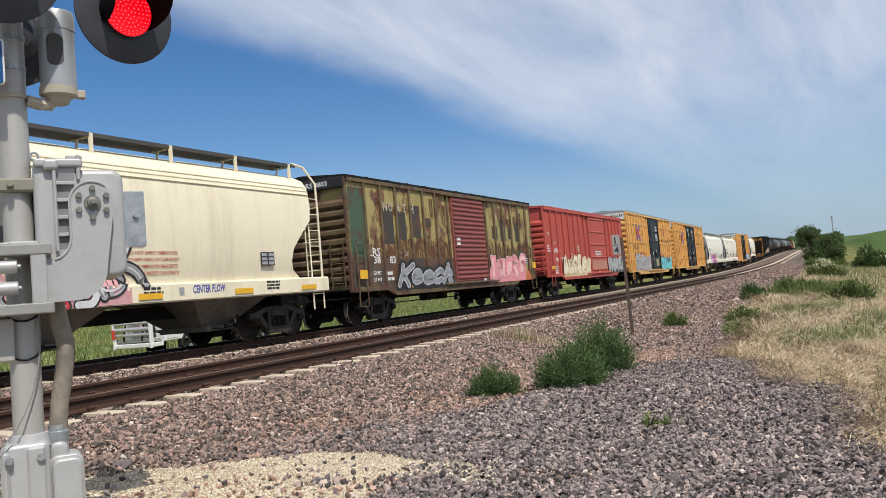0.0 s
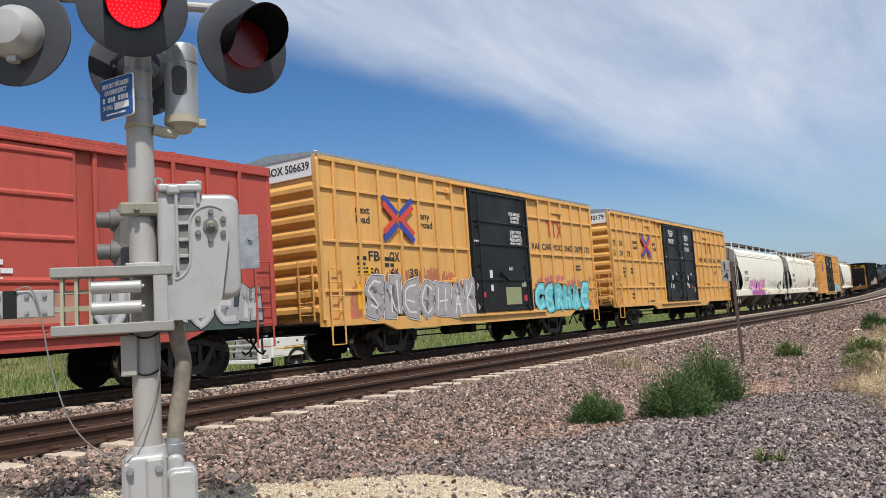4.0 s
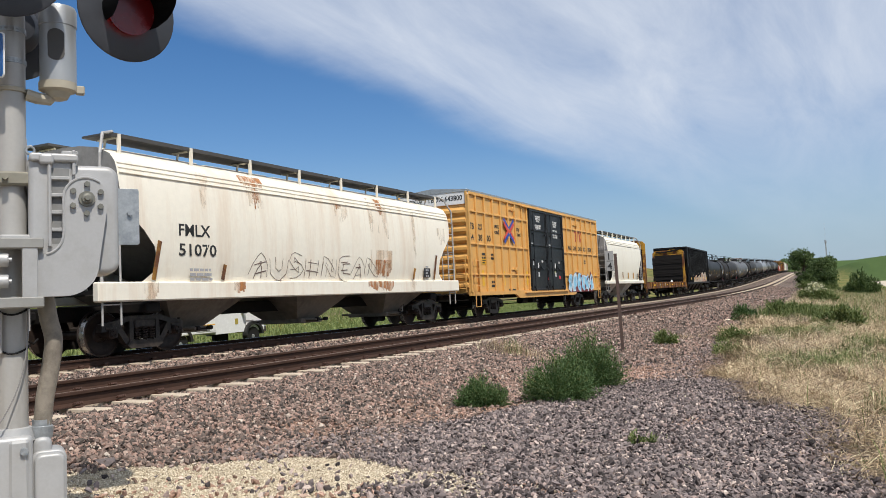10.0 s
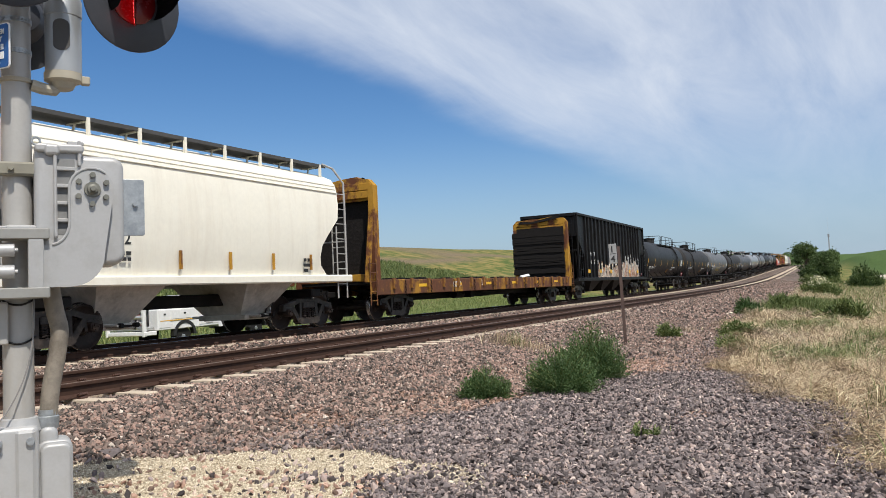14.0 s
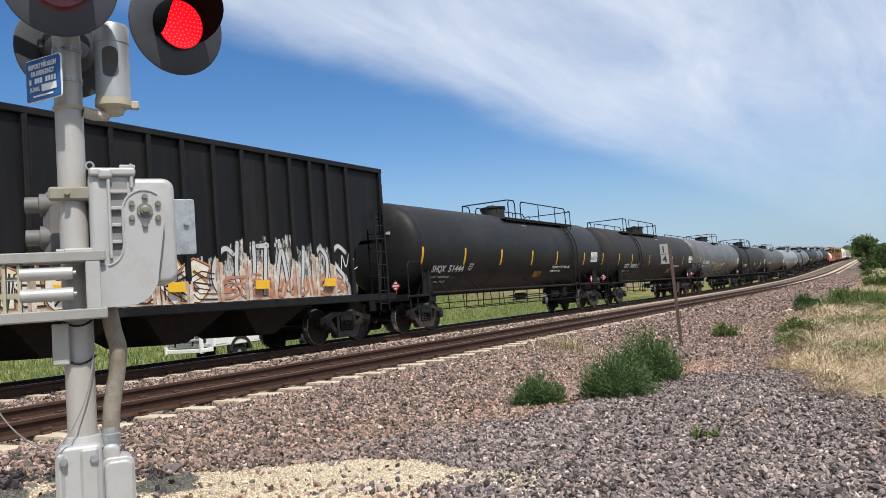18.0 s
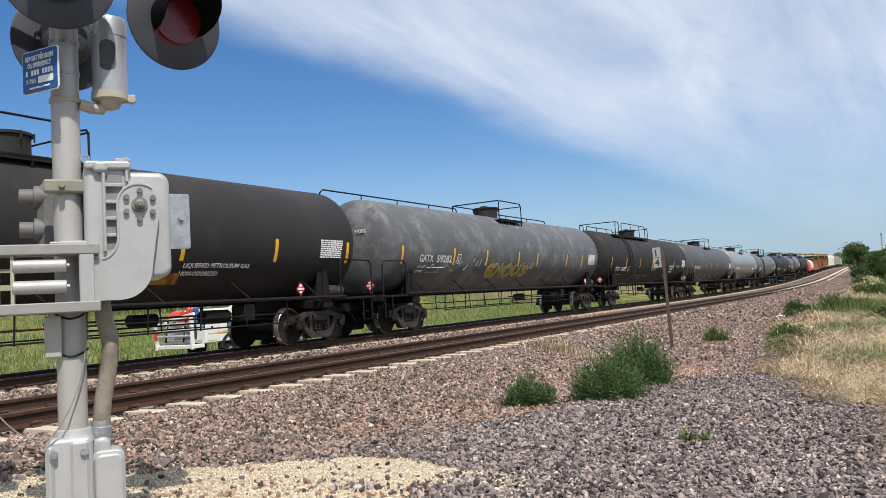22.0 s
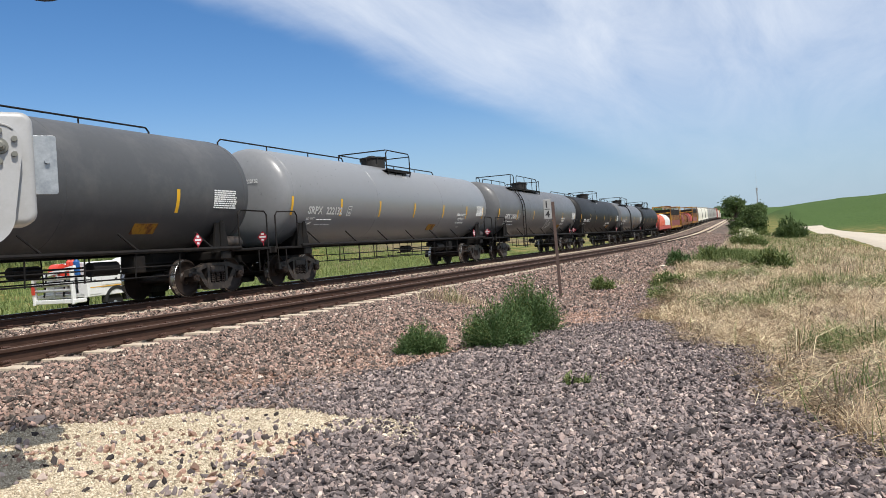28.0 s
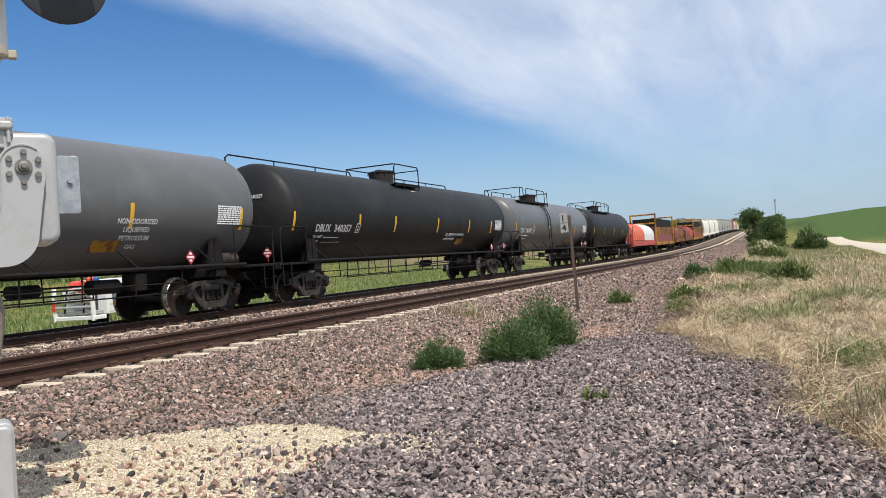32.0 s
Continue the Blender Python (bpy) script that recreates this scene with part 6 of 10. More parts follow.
    for y0, y1 in ((-h + 1.0, -0.9), (2.3, h - 0.2)):
        ragged("rust", car, 1.5035, y0, y1, 1.9, 2.75, 0.55, int(y0 * 10), bleed, "brown rust creeping up the panels")
    for k in range(9):
        y = rnd.choice((rnd.uniform(-h + 1, -1.4), rnd.uniform(2.4, h - 0.6)))
        ragged("rust", car, 1.504, y, y + rnd.uniform(0.25, 0.6), rnd.uniform(2.8, 3.2), rnd.uniform(3.5, 4.0), 0.5, k, bleed, "brown rust run", True)
    old = mat("faded_old_lettering", (0.42, 0.40, 0.33), 0.7, vary=0.2)
    flat_lettering(car, [("N", 0.28, -5.42, 3.42, 0.25), ("O", 0.28, -5.08, 3.42, 0.24), ("R", 0.28, -4.58, 3.42, 0.24), ("T", 0.28, -4.2, 3.42, 0.24), ("H", 0.28, -3.72, 3.42, 0.25)], old, 1.510)
    g = Geo().box(1.503, 1.512, -h + 0.1, h - 2.9, 1.02, 1.95)
    part("lower_band", g, mat("dark_brown_patch_paint", (0.062, 0.052, 0.042), 0.65, vary=0.25, second=(0.13, 0.06, 0.034), second_at=(0.46, 0.58), second_scale=2.6, dirt=(0.16, 0.13, 0.07), dirt_amount=0.6, dirt_scale=1.4), car, "dark brown weathered lower band")
    flat_lettering(car, [("LRS", 0.26, -h + 1.02, 2.02, 0.66), ("38", 0.22, -h + 1.28, 1.80, 0.38), ("83", 0.22, -5.26, 1.80, 0.36)], letter_white, 1.514)
    part("end_fascia", Geo().box(-1.46, 1.46, -h - 0.045, -h + 0.11, 4.02, 4.33, 0.01), mat("black_fascia_paint", (0.014, 0.014, 0.016), 0.5, vary=0.2, dirt=(0.06, 0.045, 0.035), dirt_amount=0.4), car, "black panel under the roof's end")
    letters("LRS 3803", 0.15, letter_white, car, on_end(0.1, -h - 0.048, 4.10), width=0.85)
    flat_lettering(car, [("LD WT", 0.11, -h + 1.2, 1.46, 0.45), ("LT WT", 0.11, -h + 1.2, 1.26, 0.45)], letter_white, 1.514)
    small_print(car, 1.514, [(-h + 2.0, 1.54, 0.45, 2, 0.10), (h - 1.0, 1.9, 0.3, 3, 0.05)], letter_white)
    silver_spray = mat("dull_silver_spray", (0.30, 0.31, 0.33), 0.45, vary=0.3, grain=9, dirt=(0.05, 0.05, 0.055), dirt_amount=0.5, dirt_scale=3)
    ragged("graffiti", car, 1.584, -5.1, -1.0, 0.95, 1.5, 0.3, 15, spray_black, "black ground of the graffiti")
    bubble(car, "keech", -4.85, -1.05, 1.04, 1.62, 1.588, (silver_spray, spray_black, spray_white), "silver script graffiti edged in white on black", 0.15, 3, 0.25, ((1, 0.13), (2, 0.02)), False, 0.0, 0.94)
    swirls(car, 1.50, -4.6, -3.7, 1.95, 2.2, 3, 91, (spray_black, spray_white, spray_white), "small white scrawl", 0.012)
    ragged("graffiti", car, 1.584, 2.2, 7.1, 0.95, 1.55, 0.35, 5, stain("spray_orange_flame", (0.55, 0.17, 0.06), 0.4, 1.2), "orange flames of sprayed paint")
    ragged("graffiti", car, 1.586, 2.2, 6.1, 0.95, 2.05, 0.5, 6, spray_pink, "pink sprayed ground")
    bubble(car, "INFRS", 2.35, 6.2, 1.02, 2.12, 1.59, (spray_pink, spray_maroon, spray_white, paint("spray_light_pink", (0.82, 0.50, 0.48))), "pink graffiti letters with white and dark edges", 0.21, 7, 0.1, ((2, 0.03), (1, 0.012)), True, 0.4, 0.94)
    part("stencil_patch", Geo().box(1.512, 1.516, 5.55, 6.1, 1.75, 2.2), lrs_green, car, "green patch with white marks")
    part("notice_plate", Geo().box(1.512, 1.517, h - 0.95, h - 0.55, 1.7, 2.0), letter_black, car, "black notice plate")
    tagged_marks(car, 1.582, [(-h + 3.2, 1.0), (-h + 5.6, 1.0), (-0.2 + 2.4, 1.0)], w=0.45, h=0.12)
    tagged_marks(car, 1.64, [(-h + 0.25, 1.35), (h - 0.55, 1.45)], w=0.4, h=0.26)
    g = Geo()
    g.box(1.60, 1.604, -0.52, -0.22, 2.55, 2.68)
    g.box(1.60, 1.604, -0.52, -0.22, 2.40, 2.51)
    g.box(1.60, 1.604, 1.6, 1.85, 1.05, 1.13)
    part("door_label", g, letter_white, car)

    # red boxcar
    L = 51.0 - 35.95
    h = L / 2
    ribs = [-h + 0.9 + 0.93 * k for k in range(7)] + [3.35 + 0.82 * k for k in range(5)]
    car, h = boxcar(35.95, 51.0, 0.93, 4.34, red_paint, "red boxcar with graffiti letters along its lower side", roof_paint=red_paint, ribs=ribs, door=(-0.35, 3.0, red_paint, 1), flat_door=True, inset=2.2, bay=1.9)
    flat_lettering(car, [("ATW", 0.24, -h + 1.1, 2.12, 0.62), ("90", 0.22, -h + 1.32, 1.70, 0.36), ("70", 0.22, -h + 2.2, 1.70, 0.36)], letter_white, 1.508)
    letters("ATW 9070", 0.14, letter_white, car, on_end(-0.35, -h + 0.03, 3.98), width=1.1)
    small_print(car, 1.508, [(-h + 1.15, 1.5, 0.5, 4, 0.06), (-h + 5.1, 2.55, 0.3, 4, 0.06), (-h + 0.2, 2.5, 0.5, 3, 0.07), (-h + 3.9, 2.1, 0.25, 2, 0.08)], letter_white)
    small_print(car, 1.60, [(0.6, 2.25, 1.5, 3, 0.08)], letter_white)
    ragged("graffiti", car, 1.583, -h + 2.2, -h + 7.0, 0.95, 1.75, 0.4, 21, spray_cream, "cream ground of the graffiti")
    bubble(car, "AMSEFN", -h + 2.2, -h + 6.9, 0.96, 2.08, 1.587, (spray_cream, spray_black, paint("spray_pale_cream", (0.80, 0.72, 0.55))), "cream graffiti letters with thin black edges", 0.19, 11, 0.05, ((1, 0.022),), True, 0.4, 0.94)
    ragged("graffiti", car, 1.583, 3.2, 7.1, 0.97, 2.0, 0.2, 22, mat("spray_dark_green", (0.05, 0.075, 0.065), 0.6, vary=0.3), "dark green ground of the graffiti")
    bubble(car, "UHNUEM", 3.25, 7.1, 0.98, 1.98, 1.587, (spray_grey, spray_black, paint("spray_ash", (0.5, 0.5, 0.49))), "grey graffiti letters with black edges", 0.16, 13, 0.0, ((1, 0.022),), True, 0.35, 0.95)
    for k, (y, z) in enumerate(((-h + 0.35, 2.9), (-h + 1.15, 2.55), (-h + 1.3, 1.35))):
        swirls(car, 1.51, y, y + 0.4, z, z + 0.3, 2, 60 + k, (red_paint, letter_white, letter_white), "small white scrawl", 0.012)
    g = Geo().box(1.60, 1.606, -0.2, 2.9, 1.2, 1.72)
    part("door_patch", g, paint("spray_rust_pink", (0.45, 0.20, 0.14)), car, "rust pink patch on the door")
    tagged_marks(car, 1.582, [(-h + 2.5, 1.0), (-h + 6.2, 1.0), (1.0, 1.0)], w=0.45, h=0.12)
    tagged_marks(car, 1.64, [(-h + 0.2, 1.35)], w=0.5, h=0.15)

    # yellow boxcars
    car, h, d0, d1 = yellow_boxcar(52.45, 68.25, ("FBOX", "506639"), 1, "yellow high boxcar with a black door and grey and teal graffiti", 3.65, bay=2.2, signs=(1.38, 3.05, 4.13))
    ragged("graffiti", car, 1.507, -6.9, d0 - 0.05, 0.86, 2.55, 0.5, 3, stain("spray_orange_haze", (0.50, 0.17, 0.10), 0.25, 0.95), "orange haze of sprayed paint")
    bubble(car, "SNECHAK", -6.4, d0 + 0.2, 0.86, 2.1, 1.587, (mat("spray_pale_silver", (0.36, 0.33, 0.33), 0.45, vary=0.25, grain=6), spray_black, spray_white), "silver and white graffiti letters with black edges", 0.19, 17, 0.05, ((2, 0.04), (1, 0.016)), True, 0.12, 0.85)
    ragged("graffiti", car, 1.507, d1 + 0.05, d1 + 5.0, 0.86, 2.2, 0.35, 8, stain("spray_pink_haze", (0.6, 0.2, 0.20), 0.3, 1.0), "pink haze of sprayed paint")
    bubble(car, "CERMAE", d1 + 0.2, d1 + 4.6, 0.86, 1.98, 1.587, (spray_teal, spray_black, paint("spray_pale_teal", (0.25, 0.66, 0.70))), "teal graffiti letters with black edges", 0.17, 19, 0.05, ((1, 0.03),), True, 0.35, 0.85)
    g = Geo().box(1.59, 1.596, d0 + 1.9, d0 + 2.9, 1.2, 1.75)
    part("door_patch", g, paint("spray_olive", (0.28, 0.30, 0.16)), car, "olive sprayed patch on the door")
    yellow_boxcar(70.1, 88.4, ("TBOX", "630179"), 2, "clean yellow high boxcar with two black doors", 5.0)
    car, h = hopper(90.45, 106.87, white_paint, "white covered hopper with purple graffiti", rail_paint=rail_grey)
    flat_lettering(car, [("FMLX", 0.26, -h + 2.16, 2.45, 0.95), ("51197", 0.26, -h + 2.16, 2.03, 1.15)], letter_black, hull_x)
    splashes(car, on_hull(0.002), -h + 3.3, -h + 8.6, 1.10, 2.2, 60, 0.13, 9, paint("spray_lemon", (0.78, 0.68, 0.25)), "yellow sprayed ground of the graffiti")
    splashes(car, on_hull(0.009), -h + 3.25, -h + 8.5, 1.2, 2.25, 16, 0.075, 10, paint("spray_dull_blue", (0.10, 0.25, 0.45)), "blue sprayed dots")
    ragged("graffiti", car, lambda z: hull_x(z) + 0.010, -h + 3.8, -h + 8.0, 1.10, 1.5, 0.2, 9, spray_purple, "purple ground of the graffiti")
    bubble(car, "MOAIT", -h + 3.5, -h + 8.1, 1.38, 2.12, on_hull(0.010), (paint("spray_lilac", (0.66, 0.30, 0.50)), spray_purple, spray_pink), "lilac and purple graffiti letters", 0.23, 23, 0.0, ((1, 0.045),), True, 0.0, 1.3)
    outlined(car, "EPUHES", 1.2, 4.35, 1.48, 2.15, on_hull(), spray_grey, "thin grey outlined graffiti letters", 0.13, 29)
    outlined(car, "KENK", 4.65, 5.45, 1.5, 1.98, on_hull(), spray_black, "black scrawled tag", 0.03, 31, 0.022, 0.4)
    outlined(car, "SO", 5.1, 5.5, 1.2, 1.6, on_hull(), spray_black, "black scrawled tag", 0.03, 33, 0.018, 0.4)
    g = Geo().box(1.604, 1.609, -2.4, -0.25, 1.10, 1.46)
    part("graffiti_panel", g, mark_yellow, car, "yellow painted graffiti panel")
    tagged_marks(car, 1.606, [(-h + 9.0, 1.16), (h - 3.9, 1.16), (h - 1.0, 1.14)], w=0.62, h=0.12)
    g = Geo().box(1.603, 1.609, h - 2.75, h - 2.3, 1.78, 2.08)
    part("stencil_panel", g, letter_black, car, "black stencil panel")
    car, h = hopper(108.1, 124.1, rusty_white, "white covered hopper streaked with rust", rail_paint=rail_grey)
    flat_lettering(car, [("FMLX", 0.26, -5.89, 2.45, 0.95), ("51070", 0.26, -5.89, 2.03, 1.15)], letter_black, hull_x)
    small_print(car, 1.603, [(-h + 2.4, 1.75, 0.8, 3, 0.06), (h - 2.6, 1.95, 0.25, 4, 0.06)], spray_grey)
    outlined(car, "AUSHNEAN", -3.6, 2.4, 1.46, 2.25, on_hull(), mat("thin_brown_spray", (0.16, 0.11, 0.09), 0.6), "thin brown outlined graffiti letters", 0.14, 37, 0.011)
    side = lambda z: float(np.interp(z, (1.47, 1.68, 1.9, 2.2, 2.5, 2.72, 2.95, 3.35, 3.71, 3.86, 4.03), (1.50, 1.535, 1.57, 1.587, 1.60, 1.60, 1.59, 1.565, 1.515, 1.47, 1.34))) + 0.012
    rust1 = stain("orange_rust_run", (0.42, 0.17, 0.05), 0.1, 1.0)
    rust2 = stain("pale_rust_wash", (0.48, 0.27, 0.12), -0.1, 0.45, 2.0)
    for y0, y1, z0, z1, r, m_ in ((-3.75, -2.9, 3.5, 4.02, 0.35, rust1), (-3.6, -3.0, 3.0, 3.7, 0.6, rust2), (-3.4, -3.15, 3.1, 3.7, 0.5, rust1), (0.1, 0.75, 3.1, 3.65, 0.5, rust2), (0.2, 0.5, 3.3, 3.65, 0.3, rust1), (1.9, 2.2, 2.6, 3.98, 1.0, rust2), (2.4, 3.0, 2.3, 3.98, 1.4, rust2), (2.45, 2.75, 3.2, 3.98, 0.6, rust1), (2.2, 3.1, 1.48, 2.1, 0.3, rust1), (1.9, 3.2, 1.48, 2.4, 0.7, rust2), (6.4, 7.0, 2.5, 3.3, 0.6, rust2), (-5.2, -4.9, 2.4, 3.9, 1.2, rust2), (4.6, 4.8, 2.0, 3.7, 1.4, rust2)):
        ragged("rust", car, side, y0, y1, z0, z1, r, int(y0 * 77), m_, "orange rust run" if m_ is rust1 else "pale rust wash", True)
    for y0, y1, m_ in ((1.7, 3.2, rust1), (-4.2, -3.8, rust1), (-6.9, -6.5, rust2), (4.4, 4.7, rust2)):
        ragged("rust", car, 1.604, y0, y1, 1.09, 1.46, 0.2, int(y0 * 31), m_, "rust on the sill", True)
    for y0, dy, z1 in ((-6.64, 0.2, 2.31), (-4.59, 0.1, 1.85), (4.5, 0.15, 1.87), (6.0, 0.25, 2.33)):
        part("reflective_mark", Geo().slab((1.605, y0, 1.5), (1.612, y0 + dy, z1), 0.11, 0.003, (1, 0, 0)), deck_rust, car, "faded ochre slanted strip")
    part("stencil_panel", Geo().box(1.60, 1.606, 5.28, 5.73, 1.57, 1.88), letter_black, car, "black stencil panel")
    car, h, d0, d1 = yellow_boxcar(125.35, 143.8, ("TBOX", "643800"), 2, "yellow high boxcar with black doors and sky blue graffiti", 5.0)
    splashes(car, 1.612, 3.05, 7.6, 0.88, 1.95, 14, 0.09, 41, spray_maroon, "maroon sprayed dots")
    ragged("graffiti", car, 1.584, 3.05, 7.6, 0.84, 1.35, 0.3, 41, spray_maroon, "maroon ground of the graffiti")
    bubble(car, "SFEUKA", 3.0, 7.7, 0.82, 1.9, 1.587, (paint("spray_ice_blue", (0.58, 0.68, 0.74)), mat("spray_deep_blue", (0.03, 0.06, 0.12), 0.5), spray_blue), "sky blue and white graffiti letters with dark edges", 0.20, 43, 0.05, ((1, 0.016),), True, 0.5, 0.84)
    car, h = hopper(145.45, 156.25, white_paint, "short white two-bay covered hopper", bays=2, inset=1.7, sill=(1.22, 1.42), eave=3.92, top=4.48, outlet_paint=dusty_white, rail_paint=rail_grey)
    flat_lettering(car, [("TILX", 0.23, -h + 1.95, 2.45, 0.62), ("333812", 0.22, -h + 1.88, 2.05, 0.95), ("LD LMT", 0.09, -h + 1.9, 1.83, 0.42), ("LT WT", 0.09, -h + 1.9, 1.68, 0.36)], letter_black, hull_x)
    letters("TILX", 0.13, letter_black, car, on_end(0.25, -h + 0.559, 3.72), width=0.36)
    letters("333812", 0.13, letter_black, car, on_end(0.2, -h + 0.564, 3.54), width=0.55)
    small_print(car, 1.59, [(-h + 2.4, 1.9, 0.5, 2, 0.07), (h - 2.3, 1.85, 0.3, 3, 0.08)], letter_black)
    g = Geo()
    for k in range(4):
        g.box(1.60, 1.64, -h + 4.1 + k * 1.55, -h + 4.16 + k * 1.55, 1.55, 1.95)
    part("vibrator_bracket", g, plank_yellow, car)

    bulkhead_flat(157.75, 177.2)
    open_hopper(178.5, 195.25)

    # place, paint, label, walkway, ladder, dome, end rails, mark, its y and z, yellow strips, plate, notice
    W = "short"
    T = [
        (197.65, 215.15, black_tank, "black liquefied gas tank car with white lettering", (-1.6, 5.0), 3.9, -0.9, None, "SHQX 51444", -8.2, 1.80, (-8.95, -6.21, -3.41, -0.61, 1.99, 5.29, 7.89), 0.0, 1.7),
        (216.45, 235.15, dark_tank, "sooty brown-black tank car with yellow strips", (-6.3, 0.55), -5.25, -0.5, None, "CBTX 780897", -7.75, 1.86, (-8.9, -6.55, -3.05, -0.35, 2.4, 5.25, 8.05), 1.75, 2.5),
        (236.25, 255.35, chalky_tank, "chalky grey tank car with gold graffiti", None, None, -0.5, (-9.4, 7.6), "GATX 59282", -8.2, 2.10, (-9.2, -5.97, -3.52, -0.72, 1.13, 4.48, 6.43), None, None),
        (256.35, 274.70, dark_tank, "sooty brown-black tank car with faint scrawls", (-6.3, 0.41), -5.35, -0.6, None, "CBTX 780895", -7.9, 1.86, (-8.7, -6.0, -3.19, -0.44, 2.26, 5.06, 8.21), 3.1, None),
        (275.85, 294.95, mid_tank, "slate grey tank car with white lettering", None, None, -0.25, (-9.4, 8.0), "TILX 302136", -8.06, 2.07, (-8.9, -3.3, -1.2, 1.6, 6.4), 5.2, None),
        (296.05, 314.25, light_tank, "light grey tank car with yellow strips", None, None, -0.3, (-9.0, 7.5), "SRPX 222132", -7.6, 2.07, (-8.5, -5.6, -2.8, 0.2, 3.2, 6.0, 8.2), 2.0, None),
        (315.35, 334.50, grey_tank, "mid grey tank car with a side ladder", (-5.2, 0.95), -4.65, 0.0, None, "GATX 210326", -7.88, 2.08, (-9.0, -5.6, -2.2, 2.6, 5.2, 8.9), 4.3, None),
        (335.65, 354.80, black_tank, "black liquefied gas tank car with pale weld seams", None, None, -0.7, (-9.5, 7.4), "DBUX 340357", -7.83, 2.0, (-9.0, -5.2, -2.6, 1.2, 4.6, 7.4), 3.6, 2.2),
        (355.95, 373.35, grey_tank, "grey tank car with white lettering", (-5.8, -0.3), -2.0, -1.0, None, "TILX 260987", -7.5, 2.07, (-8.2, -5.0, -1.8, 1.4, 4.6, 7.6), 3.0, None),
        (374.45, 391.35, black_tank, "black tank car near the train's middle", (-5.0, 1.0), None, -0.6, None, None, 0, 0, (-7.5, -3.5, 0.5, 4.5, 7.5), None, None),
    ]
    # how far each shell and its bogies sit off the middle of the markings, and the bogies' distance from the shell's end
    shift = (-0.75, -0.6, -0.4, 0.05, 0.0, 0.05, 0.25, 0.2, 0.0, 0.0)
    insets = (1.0, 1.6, 1.43, 1.2, 1.45, 1.3, 1.8, 1.48, 1.5, 1.5)
    for k, (a, b, p, label, walk_, lad, dome, rails, mark, ym, zm, strips, plate, gas) in enumerate(T):
        d = shift[k]
        walk_, rails = walk_ and (walk_[0] - d, walk_[1] - d), rails and (rails[0] + d, rails[1] - d)
        lad, plate, gas = (v if v is None else v - d for v in (lad, plate, gas))
        dome, ym, strips = dome - d, ym - d, [v - d for v in strips]
        car, h = tank_car(a + d, b + d, p, label, walk_, lad, dome, strips, rails=rails, inset=insets[k])
        if not mark:
            continue
        letters(mark.split()[0], 0.24, letter_white, car, on_tank(ym, zm), width=0.88, bold=0.035, shear=-0.2)
        letters(mark.split()[1], 0.24, letter_white, car, on_tank(ym + 1.06, zm), width=1.04 if k != 1 else 1.24, bold=0.035, shear=-0.2)
        g = Geo()
        for r, (body, ww) in enumerate((("LD LMT", 0.5), ("LT WT", 0.42))):
            z = zm - 0.18 - 0.14 * r
            letters(body, 0.085, letter_white, car, on_tank(ym + 0.02 - 0.05 * r, z), width=ww)
            if k == 0:
                letters(("162900 LB", "100120 LB")[r], 0.085, letter_white, car, on_tank(ym + 0.62 - 0.05 * r, z), width=0.72)
                bars(g, tank_x(z) + 0.01, ym + 1.45, z + 0.06, 0.5, 1, 0.05, 0.05)
            else:
                bars(g, tank_x(z) + 0.01, ym + 0.62, z + 0.06, 1.2, 1, 0.055, 0.05)
        bars(g, tank_x(3.6) + 0.01, dome + 0.3, 3.6, 0.5, 1, 0.07, 0.03)
        part("stencilled_print", g, letter_white, car, "white stencilled weights")
        q = Geo().box(0, 0.004, -0.13, 0.13, -0.16, 0.16)
        q.box(0.004, 0.006, -0.10, 0.10, -0.13, 0.13, slot=1)
        q.box(0.006, 0.008, -0.04, 0.05, -0.10, -0.02, slot=0)
        q.box(0.006, 0.008, -0.06, 0.06, 0.03, 0.06, slot=0)
        part("stencil_box", q, [letter_white, p], car, at=Matrix.Translation((tank_x(zm + 0.1) + 0.012, ym + 2.55, zm + 0.12)) @ Matrix.Rotation(math.asin((TANK_Z - zm) / TANK_R), 4, "Y"))
        g = Geo()
        for r in range(9):
            z = 2.60 - r * 0.052
            bars(g, tank_x(z) + 0.008, h - 1.85, z, 0.92, 1, 0.036, 0.02, 0.07)
        part("data_panel", g, letter_white, car, "white printed data panel")
        if plate is not None:
            z = 1.66
            part("notice_plate", Geo().slab((0, 0, 0), (0, 0.75, 0), 0.30, 0.004, (1, 0, 0)), plank_yellow if k not in (3,) else light_tank, car, "yellow notice plate", at=Matrix.Translation((tank_x(z) + 0.012, plate, z)) @ Matrix.Rotation(math.asin((TANK_Z - z) / TANK_R), 4, "Y"))
        if gas is not None:
            letters("LIQUEFIED PETROLEUM GAS", 0.11, letter_white, car, on_tank(gas, 1.88), width=1.95)
            letters("NON-ODORIZED", 0.11, letter_white, car, on_tank(gas - 0.05, 1.72), width=1.1)
        elif k in (3, 5, 6):
            for r, (body, ww) in enumerate((("NON-ODORIZED", 1.15), ("LIQUEFIED", 0.75), ("PETROLEUM", 0.85), ("GAS", 0.3))):
                letters(body, 0.12, letter_white, car, on_tank((4.5 if k == 3 else 5.4) - d - ww / 2, 2.12 - 0.17 * r), width=ww)
        letters(mark.split()[1], 0.11, letter_white, car, on_end(0.25, -h + 0.012, 3.0), width=0.4)
    named = {o["label"]: o for o, c in train}
    scrawl = named["sooty brown-black tank car with faint scrawls"]
    letters("HICCUP", 0.36, mat("thin_grey_spray", (0.20, 0.19, 0.18), 0.6), scrawl, on_tank(-4.1, 1.46, 0.012), name="graffiti", width=3.3, label="thin grey graffiti word", bold=-0.01)
